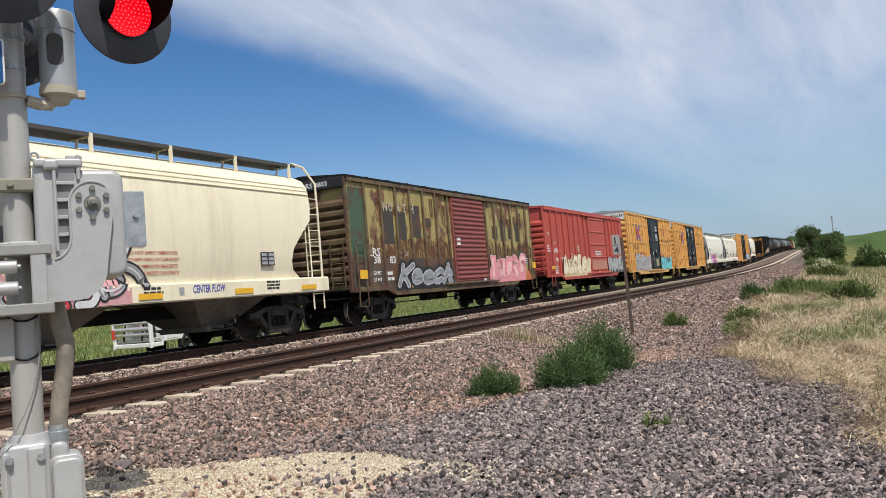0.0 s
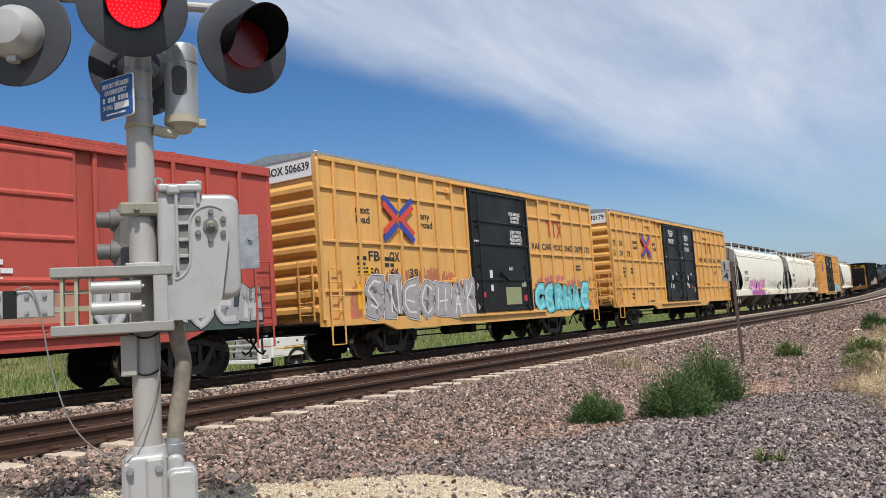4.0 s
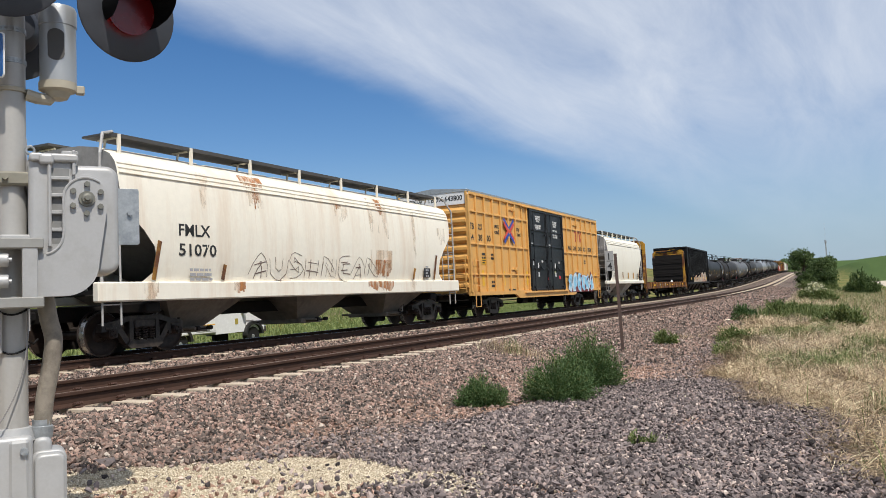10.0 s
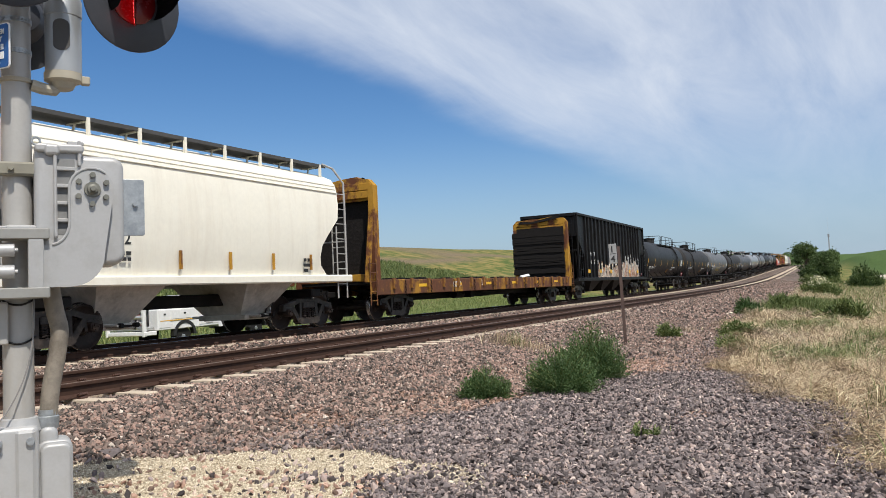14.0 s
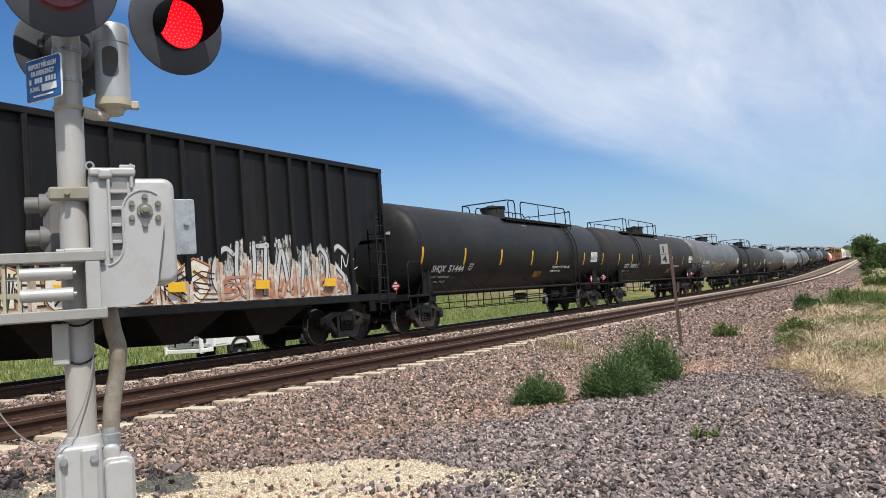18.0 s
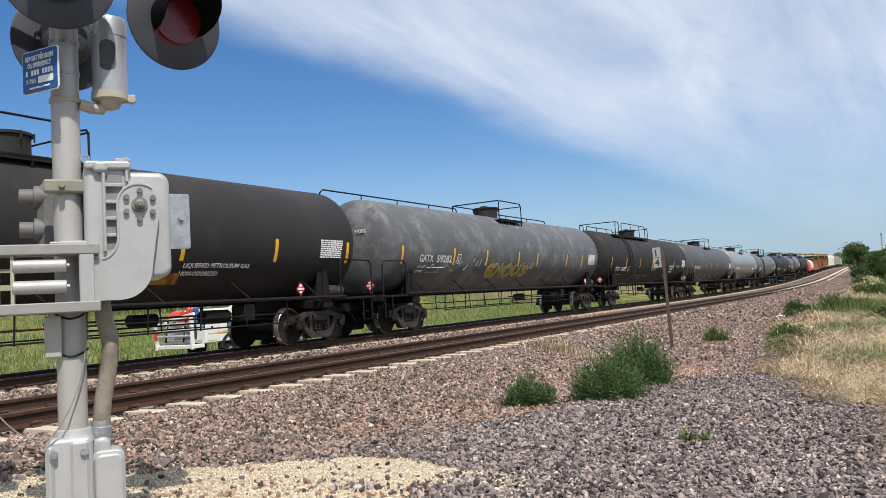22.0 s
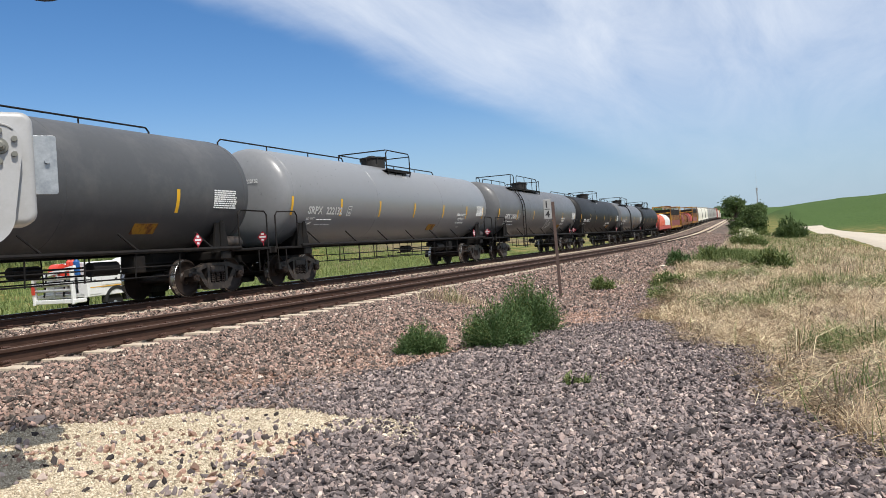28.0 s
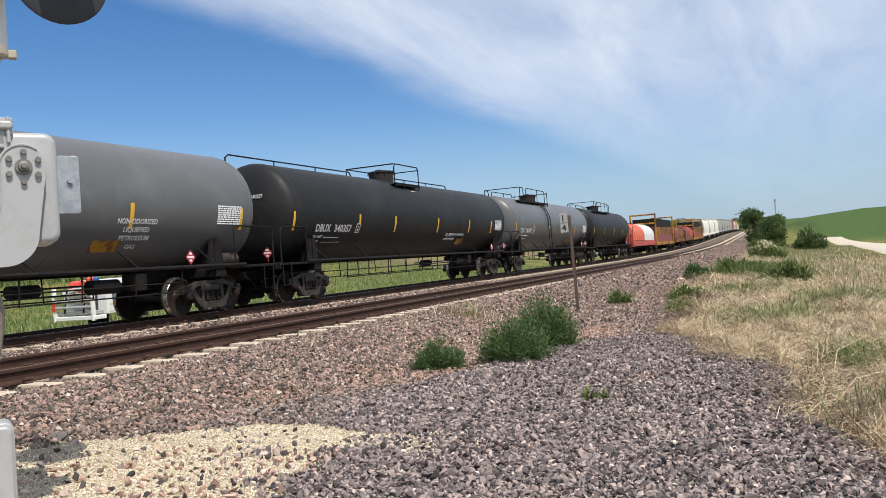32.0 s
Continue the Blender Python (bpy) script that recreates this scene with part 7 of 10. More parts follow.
    outlined(scrawl, "EMSA", -0.4, 0.7, 1.86, 2.2, lambda y, z: tank_x(z) + 0.006, spray_white, "small white tag", 0.02, 131, 0.010)
    part("painted_patch", Geo().box(tank_x(2.25) + 0.002, tank_x(2.25) + 0.006, 5.6, 6.6, 2.1, 2.4), mid_tank, scrawl, "grey painted-out patch")
    outlined(named["mid grey tank car with a side ladder"], "KSUN", 0.8, 2.0, 1.5, 2.05, lambda y, z: tank_x(z) + 0.006, spray_white, "small white tag", 0.02, 137, 0.011)
    chalky = [o for o, c in train if "chalky" in o["label"]][0]
    bubble(chalky, "EMOUS", -2.95, 0.8, 1.55, 2.15, lambda y, z: tank_x(z) + 0.006, (spray_gold, spray_black), "gold graffiti letters edged in black", 0.12, 47, 0.1, ((1, 0.02),))
    g = Geo()
    rnd = random.Random(7)
    for k in range(9):
        y, z = -7 + k * 0.95, rnd.uniform(1.75, 2.2)
        pts = [(tank_x(z + 0.12 * math.sin(q * 1.1)) + 0.008, y + q * 0.09, z + 0.14 * math.sin(q * rnd.uniform(0.8, 2.4))) for q in range(8)]
        g.tube([(tank_x(p[2]) + 0.004, p[1], p[2]) for p in pts], 0.009, 4)
    part("scrawls", g, spray_grey, chalky, "thin grey scrawls")


def bulkhead_flat(c0, c1):
    """An empty bulkhead flat car with timber-faced end walls."""
    L = c1 - c0
    h = L / 2
    car = thing("bulkhead_flat_car", None, None, "empty rusty yellow bulkhead flat car with dark timber-faced end walls", "flat car", "cars of the freight train")
    g = Geo().box(-1.45, 1.45, -h, h, 1.16, 1.26)
    part("deck", g, plank_dark, car)
    for s in (1, -1):
        q = Geo().box(*sorted((s * 1.36, s * 1.52)), -h, h, 0.80, 1.27, 0.02)
        part("side_sill", q, deck_rust, car)
        q = Geo().box(*sorted((s * 1.50, s * 1.60)), -0.06, 0.06, 0.98, 1.30, 0.01)
        pk = q.mesh("stake_pocket", deck_rust)
        for k in range(16):
            part("stake_pocket", pk, None, car, at=Matrix.Translation((0, -h + 0.9 + (L - 1.8) * k / 15, 0)))
    g = Geo()
    for k in range(10):
        y = -h + 1.6 + (L - 3.2) * k / 9
        for q in range(5):
            z = 1.24 - q * 0.085
            g.bar((1.57, y - 0.02 + 0.03 * (q % 2), z), (1.57, y + 0.02 + 0.03 * (q % 2), z - 0.07), 0.02, 5)
    part("tie_down_chain", g, rail_steel, car, "rusty hanging tie-down chains")
    tagged_marks(car, 1.524, [(-h + 2.6 + 2.8 * k, 1.02) for k in range(6)], w=0.55, h=0.10)
    letters("WFRX", 0.20, letter_white, car, on_side(1.526, -h + 5.2, 0.98), width=0.7)
    for s in (1, -1):
        y0 = s * (h - 0.10)
        fr = Geo()
        for x in (1.38, -1.38):
            fr.prism([(y0 - 0.14, 0.85), (y0 + 0.14, 0.85), (y0 + 0.14, 4.15), (y0 - 0.14, 4.15)], x - 0.09, x + 0.09)
            fr.slab((x, y0 + s * 0.14, 3.2), (x, y0 + s * 0.5, 1.2), 0.10, 0.14, (1, 0, 0))
        for z in (1.35, 3.88, 4.12):
            fr.box(-1.40, 1.40, y0 - 0.13, y0 + 0.13, z - 0.11, z + 0.11, 0.015)
        part("bulkhead_frame", fr, plank_yellow, car, "rust-stained yellow bulkhead frame")
        part("backing_sheet", Geo().box(-1.38, 1.30, y0 - s * 0.12 - 0.012, y0 - s * 0.12 + 0.012, 1.26, 3.9), plank_dark, car, "dark sheet behind the timbers")
        rnd = random.Random(4 + s)
        z = 1.50
        for k in range(17):
            t = rnd.uniform(0.105, 0.165)
            d = y0 - s * (0.19 + rnd.uniform(-0.04, 0.04))
            a0, a1 = -1.47 - rnd.uniform(0, 0.04), 1.30 + rnd.uniform(-0.03, 0.02)
            w0, w1 = rnd.uniform(-0.012, 0.012), rnd.uniform(-0.02, 0.02)
            v = []
            for u in range(6):
                x = a0 + (a1 - a0) * u / 5
                e = rnd.uniform(-0.024, 0.024)
                v += [(x, d - 0.05, z + w0 + e), (x, d + 0.05, z + w0 + e), (x, d + 0.05, z + t + w1 + e), (x, d - 0.05, z + t + w1 + e)]
            pl = Geo().add(v, [(4 * i + j, 4 * i + (j + 1) % 4, 4 * i + 4 + (j + 1) % 4, 4 * i + 4 + j) for i in range(5) for j in range(4)] + [(3, 2, 1, 0), (20, 21, 22, 23)])
            part("plank", pl, plank_dark, car)
            z += t
            if z > 3.78:
                break
        part("bulkhead_plate", Geo().box(-1.40, 1.30, y0 - 0.05, y0 + 0.05, 3.7, 4.2), plank_yellow, car, "rust-eaten yellow plate")
        top = Geo().prism([(-1.45, 4.15), (-1.25, 4.34), (-0.9, 4.33), (-0.5, 4.37), (0.0, 4.36), (0.4, 4.41), (0.9, 4.44), (1.0, 4.36), (1.3, 4.34), (1.47, 4.15)], y0 - 0.12, y0 + 0.12, "y")
        part("bulkhead_top", top, plank_yellow, car)
        part("ragged_timber", Geo().prism([(-1.2, 4.16), (-1.0, 4.28), (-0.4, 4.22), (0.3, 4.35), (0.95, 4.45), (1.1, 4.34), (0.4, 4.22), (-0.5, 4.12)], y0 - s * 0.20 - 0.03, y0 - s * 0.20 + 0.03, "y"), plank_dark, car, "splintered dark timber")
        part("ladder", ladder_geo(1.50, y0 + s * 0.34, 0.36, 0.5, 1.9, 5), deck_rust, car)
    rnd = random.Random(8)
    for k in range(22):
        y = rnd.uniform(-h + 1.2, h - 1.2)
        part("deck_debris", Geo().box(rnd.uniform(0.6, 1.1), 1.4, y, y + rnd.uniform(0.15, 0.7), 1.262, 1.27 + rnd.uniform(0.01, 0.07), 0.005), plank_dark, car)
    part("loose_board", Geo().slab((1.1, h - 6.2, 1.31), (1.0, h - 4.9, 1.40), 0.13, 0.05, (1, 0, 1.2)), sign_white, car, "white board lying on the deck")
    g = Geo().slab((1.523, -1.9, 1.0), (1.523, -1.6, 1.17), 0.03, 0.004, (1, 0, 0)).slab((1.523, -1.9, 1.0), (1.523, -1.9, 1.22), 0.02, 0.004, (1, 0, 0))
    part("chalk_mark", g, letter_white, car)
    q = Geo().prism([(-h + 1.2, 1.0), (-h + 3.4, 0.58), (h - 3.4, 0.58), (h - 1.2, 1.0)], -0.25, 0.25)
    part("centre_sill", q, steel_dark, car)
    running_gear(car, -h - 0.3, h + 0.3, 2.2, sill=False)
    brake_gear(car, -2.0, 1.0)
    place_car(car, (c0 + c1) / 2)


def open_hopper(c0, c1):
    """A black ribbed open-top coal hopper."""
    L = c1 - c0
    h = L / 2
    zb, zt = 1.15, 4.58
    car = thing("open_hopper", None, None, "dusty black ribbed open hopper with white and orange graffiti", "hopper car", "cars of the freight train")
    g = Geo()
    X = 1.50
    posts = (-6.74, -6.14, -5.42, -4.66, -3.87, -3.04, -2.2, -1.35, -0.5, 0.36, 1.2, 2.05, 2.9, 3.72, 4.5, 5.25, 5.95, 6.74)
    for s in (1, -1):
        g.prism([(-h, zt), (-h, 3.60), (-6.95, 2.35), (-6.95, zb), (6.95, zb), (6.95, 2.35), (h, 3.60), (h, zt)], *sorted((s * (X - 0.03), s * X)))
    g.box(-X, X, -h + 0.02, -h + 0.05, 3.55, zt)
    g.box(-X, X, h - 0.05, h - 0.02, 3.55, zt)
    g.add([(x, y, z) for x in (-X, X) for y, z in ((-h + 0.03, 3.58), (-h + 3.6, 1.15), (h - 3.6, 1.15), (h - 0.03, 3.58))], [(0, 1, 5, 4), (1, 2, 6, 5), (2, 3, 7, 6)])
    part("body", g, coal_paint, car)
    for s in (1, -1):
        part("top_chord", Geo().box(*sorted((s * (X - 0.05), s * (X + 0.10))), -h - 0.02, h + 0.02, zt - 0.02, zt + 0.11, 0.015), coal_paint, car)
        part("side_sill", Geo().box(*sorted((s * (X - 0.03), s * (X + 0.10))), -h - 0.3, h + 0.3, zb - 0.12, zb + 0.06, 0.015), coal_paint, car)
        rib = Geo().box(*sorted((s * X, s * (X + 0.10))), -0.055, 0.055, zb, zt, 0.02).mesh("side_post", coal_paint)
        for y in posts:
            part("side_post", rib, None, car, at=Matrix.Translation((0, y, 0)))
        for y in (-h + 0.06, h - 0.06):
            part("side_post", rib, None, car, at=Matrix.Translation((0, y, 0)))
    for s in (1, -1):
        y = s * h
        q = Geo()
        q.box(-X, X, min(y, y + s * 0.1), max(y, y + s * 0.1), zt - 0.06, zt + 0.11, 0.015)
        for z in (2.7, 3.5):
            q.box(-X, X, min(y, y + s * 0.08), max(y, y + s * 0.08), z - 0.05, z + 0.05)
        for x in (X - 0.1, 0.5, -0.5, -X + 0.1):
            q.bar((x, y - s * 0.25, zb), (x, y - s * 0.02, 2.6), 0.05, 6)
        q.box(-X, X, min(y - s * 0.8, y + s * 0.3), max(y - s * 0.8, y + s * 0.3), zb - 0.1, zb)
        part("end_frame", q, coal_paint, car)
        part("side_ladder", ladder_geo(X + 0.14, s * (h - 0.35), 0.42, zb - 0.4, 3.6, 8), coal_paint, car)
        part("end_ladder", ladder_geo(1.1, y + s * 0.14, 0.42, zb, 4.3, 8, along_x=True), coal_paint, car)
    for k in range(4):
        y = (k - 1.5) * 2.7
        q = Geo().add([(sx * 1.4, y + sy * 1.3, 1.2) for sx, sy in ((-1, -1), (1, -1), (1, 1), (-1, 1))] + [(sx * 0.9, y + sy * 0.3, 0.42) for sx, sy in ((-1, -1), (1, -1), (1, 1), (-1, 1))], [(0, 1, 5, 4), (1, 2, 6, 5), (2, 3, 7, 6), (3, 0, 4, 7), (4, 5, 6, 7)])
        part("outlet", q, steel_dark, car)
    flat_lettering(car, [("PM", 0.24, -6.04, 2.43, 0.45), ("RX", 0.24, -5.26, 2.43, 0.46), ("86", 0.24, -5.97, 1.98, 0.38), ("72", 0.24, -5.22, 1.98, 0.38), ("40", 0.24, -4.48, 1.98, 0.38)], letter_white, 1.503)
    letters("PMRX", 0.13, letter_white, car, on_end(0.4, -h + 0.015, 4.20), width=0.5)
    letters("867240", 0.13, letter_white, car, on_end(0.36, -h + 0.015, 4.02), width=0.6)
    haze = mat("cream_and_salmon_spray", (0.60, 0.54, 0.46), 0.7, vary=0.35, grain=11, second=(0.46, 0.22, 0.13), second_at=(0.42, 0.66), second_scale=3.0, dirt=(0.06, 0.05, 0.045), dirt_amount=0.8, dirt_scale=4.5)
    mist = stain("white_spray_mist", (0.66, 0.64, 0.6), -0.2, 0.95, 6.0)
    salmon, ash = paint("spray_salmon", (0.42, 0.19, 0.11)), paint("spray_ash", (0.5, 0.5, 0.49))
    ragged("graffiti", car, 1.5015, -4.2, 6.9, zb + 0.07, 2.2, 0.5, 51, mist, "white mist of spray")
    ragged("graffiti", car, 1.5025, 1.6, 6.6, zb + 0.07, 2.75, 0.6, 52, mist, "white mist of spray")
    ragged("graffiti", car, 1.5035, -4.3, 2.0, zb + 0.07, 1.75, 0.4, 31, haze, "cream and salmon spray between the ribs")
    ragged("graffiti", car, 1.5035, 2.0, 6.5, zb + 0.07, 2.1, 0.5, 32, haze, "cream and salmon spray between the ribs")
    for k, y in enumerate(posts[4:-1]):
        top = 1.75 + 0.12 * (k % 3) + (0.35 if y > 2 else 0.0)
        ragged("graffiti", car, 1.6035, y - 0.05, y + 0.05, zb + 0.07, top, 0.2, 70 + k, haze, "spray on the rib", step=0.034)
        part("graffiti", Geo().add([(1.503, y - 0.0575, zb + 0.07), (1.602, y - 0.0575, zb + 0.07), (1.602, y - 0.0575, top - 0.1), (1.503, y - 0.0575, top - 0.05)], [(0, 1, 2, 3)]), haze, car, "spray on the rib")
    bubble(car, "SHMEAFKS", -4.2, 1.8, zb + 0.08, 2.15, 1.505, (spray_cream, spray_black, salmon, spray_white), "cream and rust graffiti letters with black edges", 0.10, 53, 0.1, ((2, 0.05), (1, 0.018)), True, 0.4, zb + 0.07)
    outlined(car, "KNEAMSKE", -4.0, 2.0, zb + 0.1, 1.95, 1.512, spray_black, "black scratched lines over pale spray", 0.08, 54, 0.018)
    bubble(car, "CUTNIOS", 1.9, 6.5, zb + 0.12, 2.6, 1.506, (ash, spray_black, salmon), "pale and black graffiti letters", 0.06, 55, 0.3, ((1, 0.03),), False, 0.0, zb + 0.07)
    outlined(car, "SENUKA", 2.0, 6.5, zb + 0.08, 1.8, 1.514, salmon, "rust coloured strokes over pale spray", 0.12, 56, 0.03)
    arcs(car, 1.508, [[(6.35, 1.85), (6.4, 2.25), (6.55, 1.95), (6.7, 2.3)], [(6.75, 1.95), (6.9, 2.15), (6.75, 2.2), (6.85, 1.9), (7.05, 1.95)]], spray_white, "small white tag", 0.03)
    tagged_marks(car, 1.606, [(-6.74 + k * 2.45, 1.46) for k in range(6)], w=0.44, h=0.2)
    running_gear(car, -h - 0.5, h + 0.5, 1.9)
    place_car(car, (c0 + c1) / 2)


def coil_car(c0, c1, p1, p2, label):
    """A coil car: trough frame under two rounded steel hoods."""
    L = c1 - c0
    h = L / 2
    car = thing("coil_car", None, None, label, "coil car", "cars of the freight train")
    g = Geo().box(-1.45, 1.45, -h, h, 0.95, 1.45, 0.03)
    g.box(-1.5, 1.5, -h, -h + 0.15, 0.9, 2.1, 0.02)
    g.box(-1.5, 1.5, h - 0.15, h, 0.9, 2.1, 0.02)
    part("frame", g, deck_rust if p1 is not orange_hood else red_paint, car)
    arc = [(1.42 * math.cos(a), 2.1 + 1.15 * math.sin(a)) for a in np.linspace(0, math.pi, 11)]
    poly = [(1.42, 1.5)] + arc + [(-1.42, 1.5)]
    for p, a, b in ((p1, -h + 0.7, -0.1), (p2, 0.1, h - 0.7)):
        q = Geo().prism(poly, a, b, "y")
        hood = part("hood", q, p, car)
        rb = Geo()
        big = [(x * 1.02, 2.1 + (z - 2.1) * 1.03) for x, z in poly]
        for k in range(5):
            y = a + (b - a) * (k + 0.5) / 5
            rb.prism(big, y - 0.05, y + 0.05, "y")
        part("rib", rb, p, hood)
    q = Geo()
    for s in (1, -1):
        q.tube([(1.45, s * (h - 0.2), 1.4), (1.45, s * (h - 0.2), 3.1), (-1.45, s * (h - 0.2), 3.1), (-1.45, s * (h - 0.2), 1.4)], 0.03, 6)
    part("end_railing", q, steel_dark, car)
    running_gear(car, -h - 0.4, h + 0.4, 1.7, False)
    place_car(car, (c0 + c1) / 2)


def loaded_flat(c0, c1, label):
    """A bulkhead flat car with a wrapped load at one end."""
    L = c1 - c0
    h = L / 2
    car = thing("bulkhead_flat_car", None, None, label, "flat car", "cars of the freight train")
    part("deck", Geo().box(-1.45, 1.45, -h, h, 0.85, 1.2, 0.02), plank_yellow, car)
    for s in (1, -1):
        y = s * (h - 0.4)
        g = Geo()
        for x in (1.38, -1.38):
            g.box(x - 0.08, x + 0.08, y - 0.14, y + 0.14, 0.85, 4.5, 0.02)
        for z in (1.4, 2.4, 3.4, 4.4):
            g.box(-1.4, 1.4, y - 0.1, y + 0.1, z - 0.09, z + 0.09, 0.02)
        part("bulkhead_frame", g, plank_yellow, car)
    for k, (z0, z1, p) in enumerate(((1.2, 2.1, rust_door), (2.12, 3.0, deck_rust), (3.02, 3.95, plank_dark))):
        for q in range(3):
            y = -h + 1.0 + q * (L - 2) / 3
            part("load", Geo().box(-1.25, 1.25, y, y + (L - 2) / 3 - 0.1, z0, z1, 0.03), p, car)
    running_gear(car, -h - 0.3, h + 0.3, 2.2, False)
    place_car(car, (c0 + c1) / 2)


def build_far_train():
    c = 391.8
    c += 0.9
    coil_car(c, c + 16.6, orange_hood, white_tank, "coil car with one faded orange and one white hood")
    c += 18.0
    loaded_flat(c, c + 19.0, "yellow bulkhead flat car with bundled timber")
    c += 20.2
    for k in range(2):
        coil_car(c, c + 13.6, rust_door, red_paint if k else deck_rust, "coil car with dark red hoods")
        c += 14.8
    loaded_flat(c, c + 18.0, "rusty yellow flat car loaded with timber bundles")
    c += 19.2
    greys = mat("dusty_grey_hopper_paint", (0.34, 0.33, 0.30), 0.6, vary=0.1, dirt=(0.2, 0.17, 0.13), dirt_amount=0.5)
    order = "wwwggggggbgwggywgggwwgywgg"
    for k in order:
        if k in "wg":
            hopper(c, c + 16.3, white_paint if k == "w" else greys, "white covered hopper far up the train" if k == "w" else "dusty grey covered hopper far up the train", near=False)
            c += 17.6
        else:
            p = yellow if k == "y" else red_paint
            boxcar(c, c + 17.0, 0.95, 4.7, p, "yellow boxcar far up the train" if k == "y" else "brownish red boxcar far up the train", ribs=[-7.5 + 1.25 * q for q in range(13)], near=False)
            c += 18.4


build_train()
build_far_train()

# ---- the crossing signal: local x to the right of its front, y to its back ----
lens_red = mat("dark_red_lens", (0.16, 0.006, 0.008), 0.25, vary=0.1, spec=0.6)


def glow(name, colour, strength):
    m = bpy.data.materials.new(name)
    m.use_nodes = True
    b = m.node_tree.nodes["Principled BSDF"]
    b.inputs["Base Color"].default_value = (*colour, 1)
    b.inputs["Emission Color"].default_value = (*colour, 1)
    b.inputs["Emission Strength"].default_value = strength
    return m


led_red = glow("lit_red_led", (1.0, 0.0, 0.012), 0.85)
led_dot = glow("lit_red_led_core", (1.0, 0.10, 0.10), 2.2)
flashing = []


def lamp_head(parent, at, lit_phase=None, back_shown=False):
    """A flashing light: black background disc, deep visor, red lens over a turning LED board. Local -y is its front."""
    R = 0.312
    disc = part("background_disc", Geo().lathe([(-0.012, 0.12), (-0.012, R - 0.01), (-0.006, R), (0.004, R), (0.008, R - 0.012), (0.008, 0.12)], "y", 40), signal_black, parent, "round black background disc", at=at, smooth=True)
    g = Geo()
    n = 20
    v = []
    for k in range(n + 1):
        a = math.pi * (1.18 - 1.36 * k / n)
        c, s = math.cos(a), math.sin(a)
        depth = 0.36 * (0.30 + 0.70 * max(0, math.sin(math.pi * k / n)) ** 0.6)
        v += [(c * 0.166, -0.01, s * 0.166), (c * 0.176, -depth, s * 0.176 + 0.01), (c * 0.170, -depth, s * 0.170 + 0.01), (c * 0.160, -0.01, s * 0.160)]
    f = []
    for k in range(n):
        for q in range(4):
            f.append((4 * k + q, 4 * k + (q + 1) % 4, 4 * k + 4 + (q + 1) % 4, 4 * k + 4 + q))
    g.add(v, f)
    part("visor", g, signal_matte, disc, smooth=True)
    hs = Geo().lathe([(0.0, 0.16), (0.05, 0.165), (0.10, 0.15), (0.155, 0.10), (0.17, 0.02)], "y", 28)
    hs.box(-0.03, 0.03, 0.03, 0.10, -0.19, -0.15, 0.008)
    hs.box(0.155, 0.185, 0.03, 0.08, -0.03, 0.03, 0.006)
    part("housing", hs, alum if back_shown else signal_black, disc, "cast lamp housing", smooth=True)
    part("lens", Geo().lathe([(-0.012, 0.143), (-0.022, 0.141), (-0.030, 0.11), (-0.034, 0.02)], "y", 28), lens_red, disc, "dark red lens", smooth=True)
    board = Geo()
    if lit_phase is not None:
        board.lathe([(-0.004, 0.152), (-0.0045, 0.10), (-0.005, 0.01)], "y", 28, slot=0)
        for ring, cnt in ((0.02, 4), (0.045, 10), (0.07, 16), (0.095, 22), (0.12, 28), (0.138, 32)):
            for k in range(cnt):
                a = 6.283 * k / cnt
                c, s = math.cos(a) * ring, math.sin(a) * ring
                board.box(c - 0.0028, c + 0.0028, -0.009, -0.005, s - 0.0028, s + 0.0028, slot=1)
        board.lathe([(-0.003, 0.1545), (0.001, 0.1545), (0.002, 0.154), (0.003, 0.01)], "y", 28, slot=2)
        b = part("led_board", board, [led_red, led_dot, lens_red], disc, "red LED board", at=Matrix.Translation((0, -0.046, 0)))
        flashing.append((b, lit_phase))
    return disc


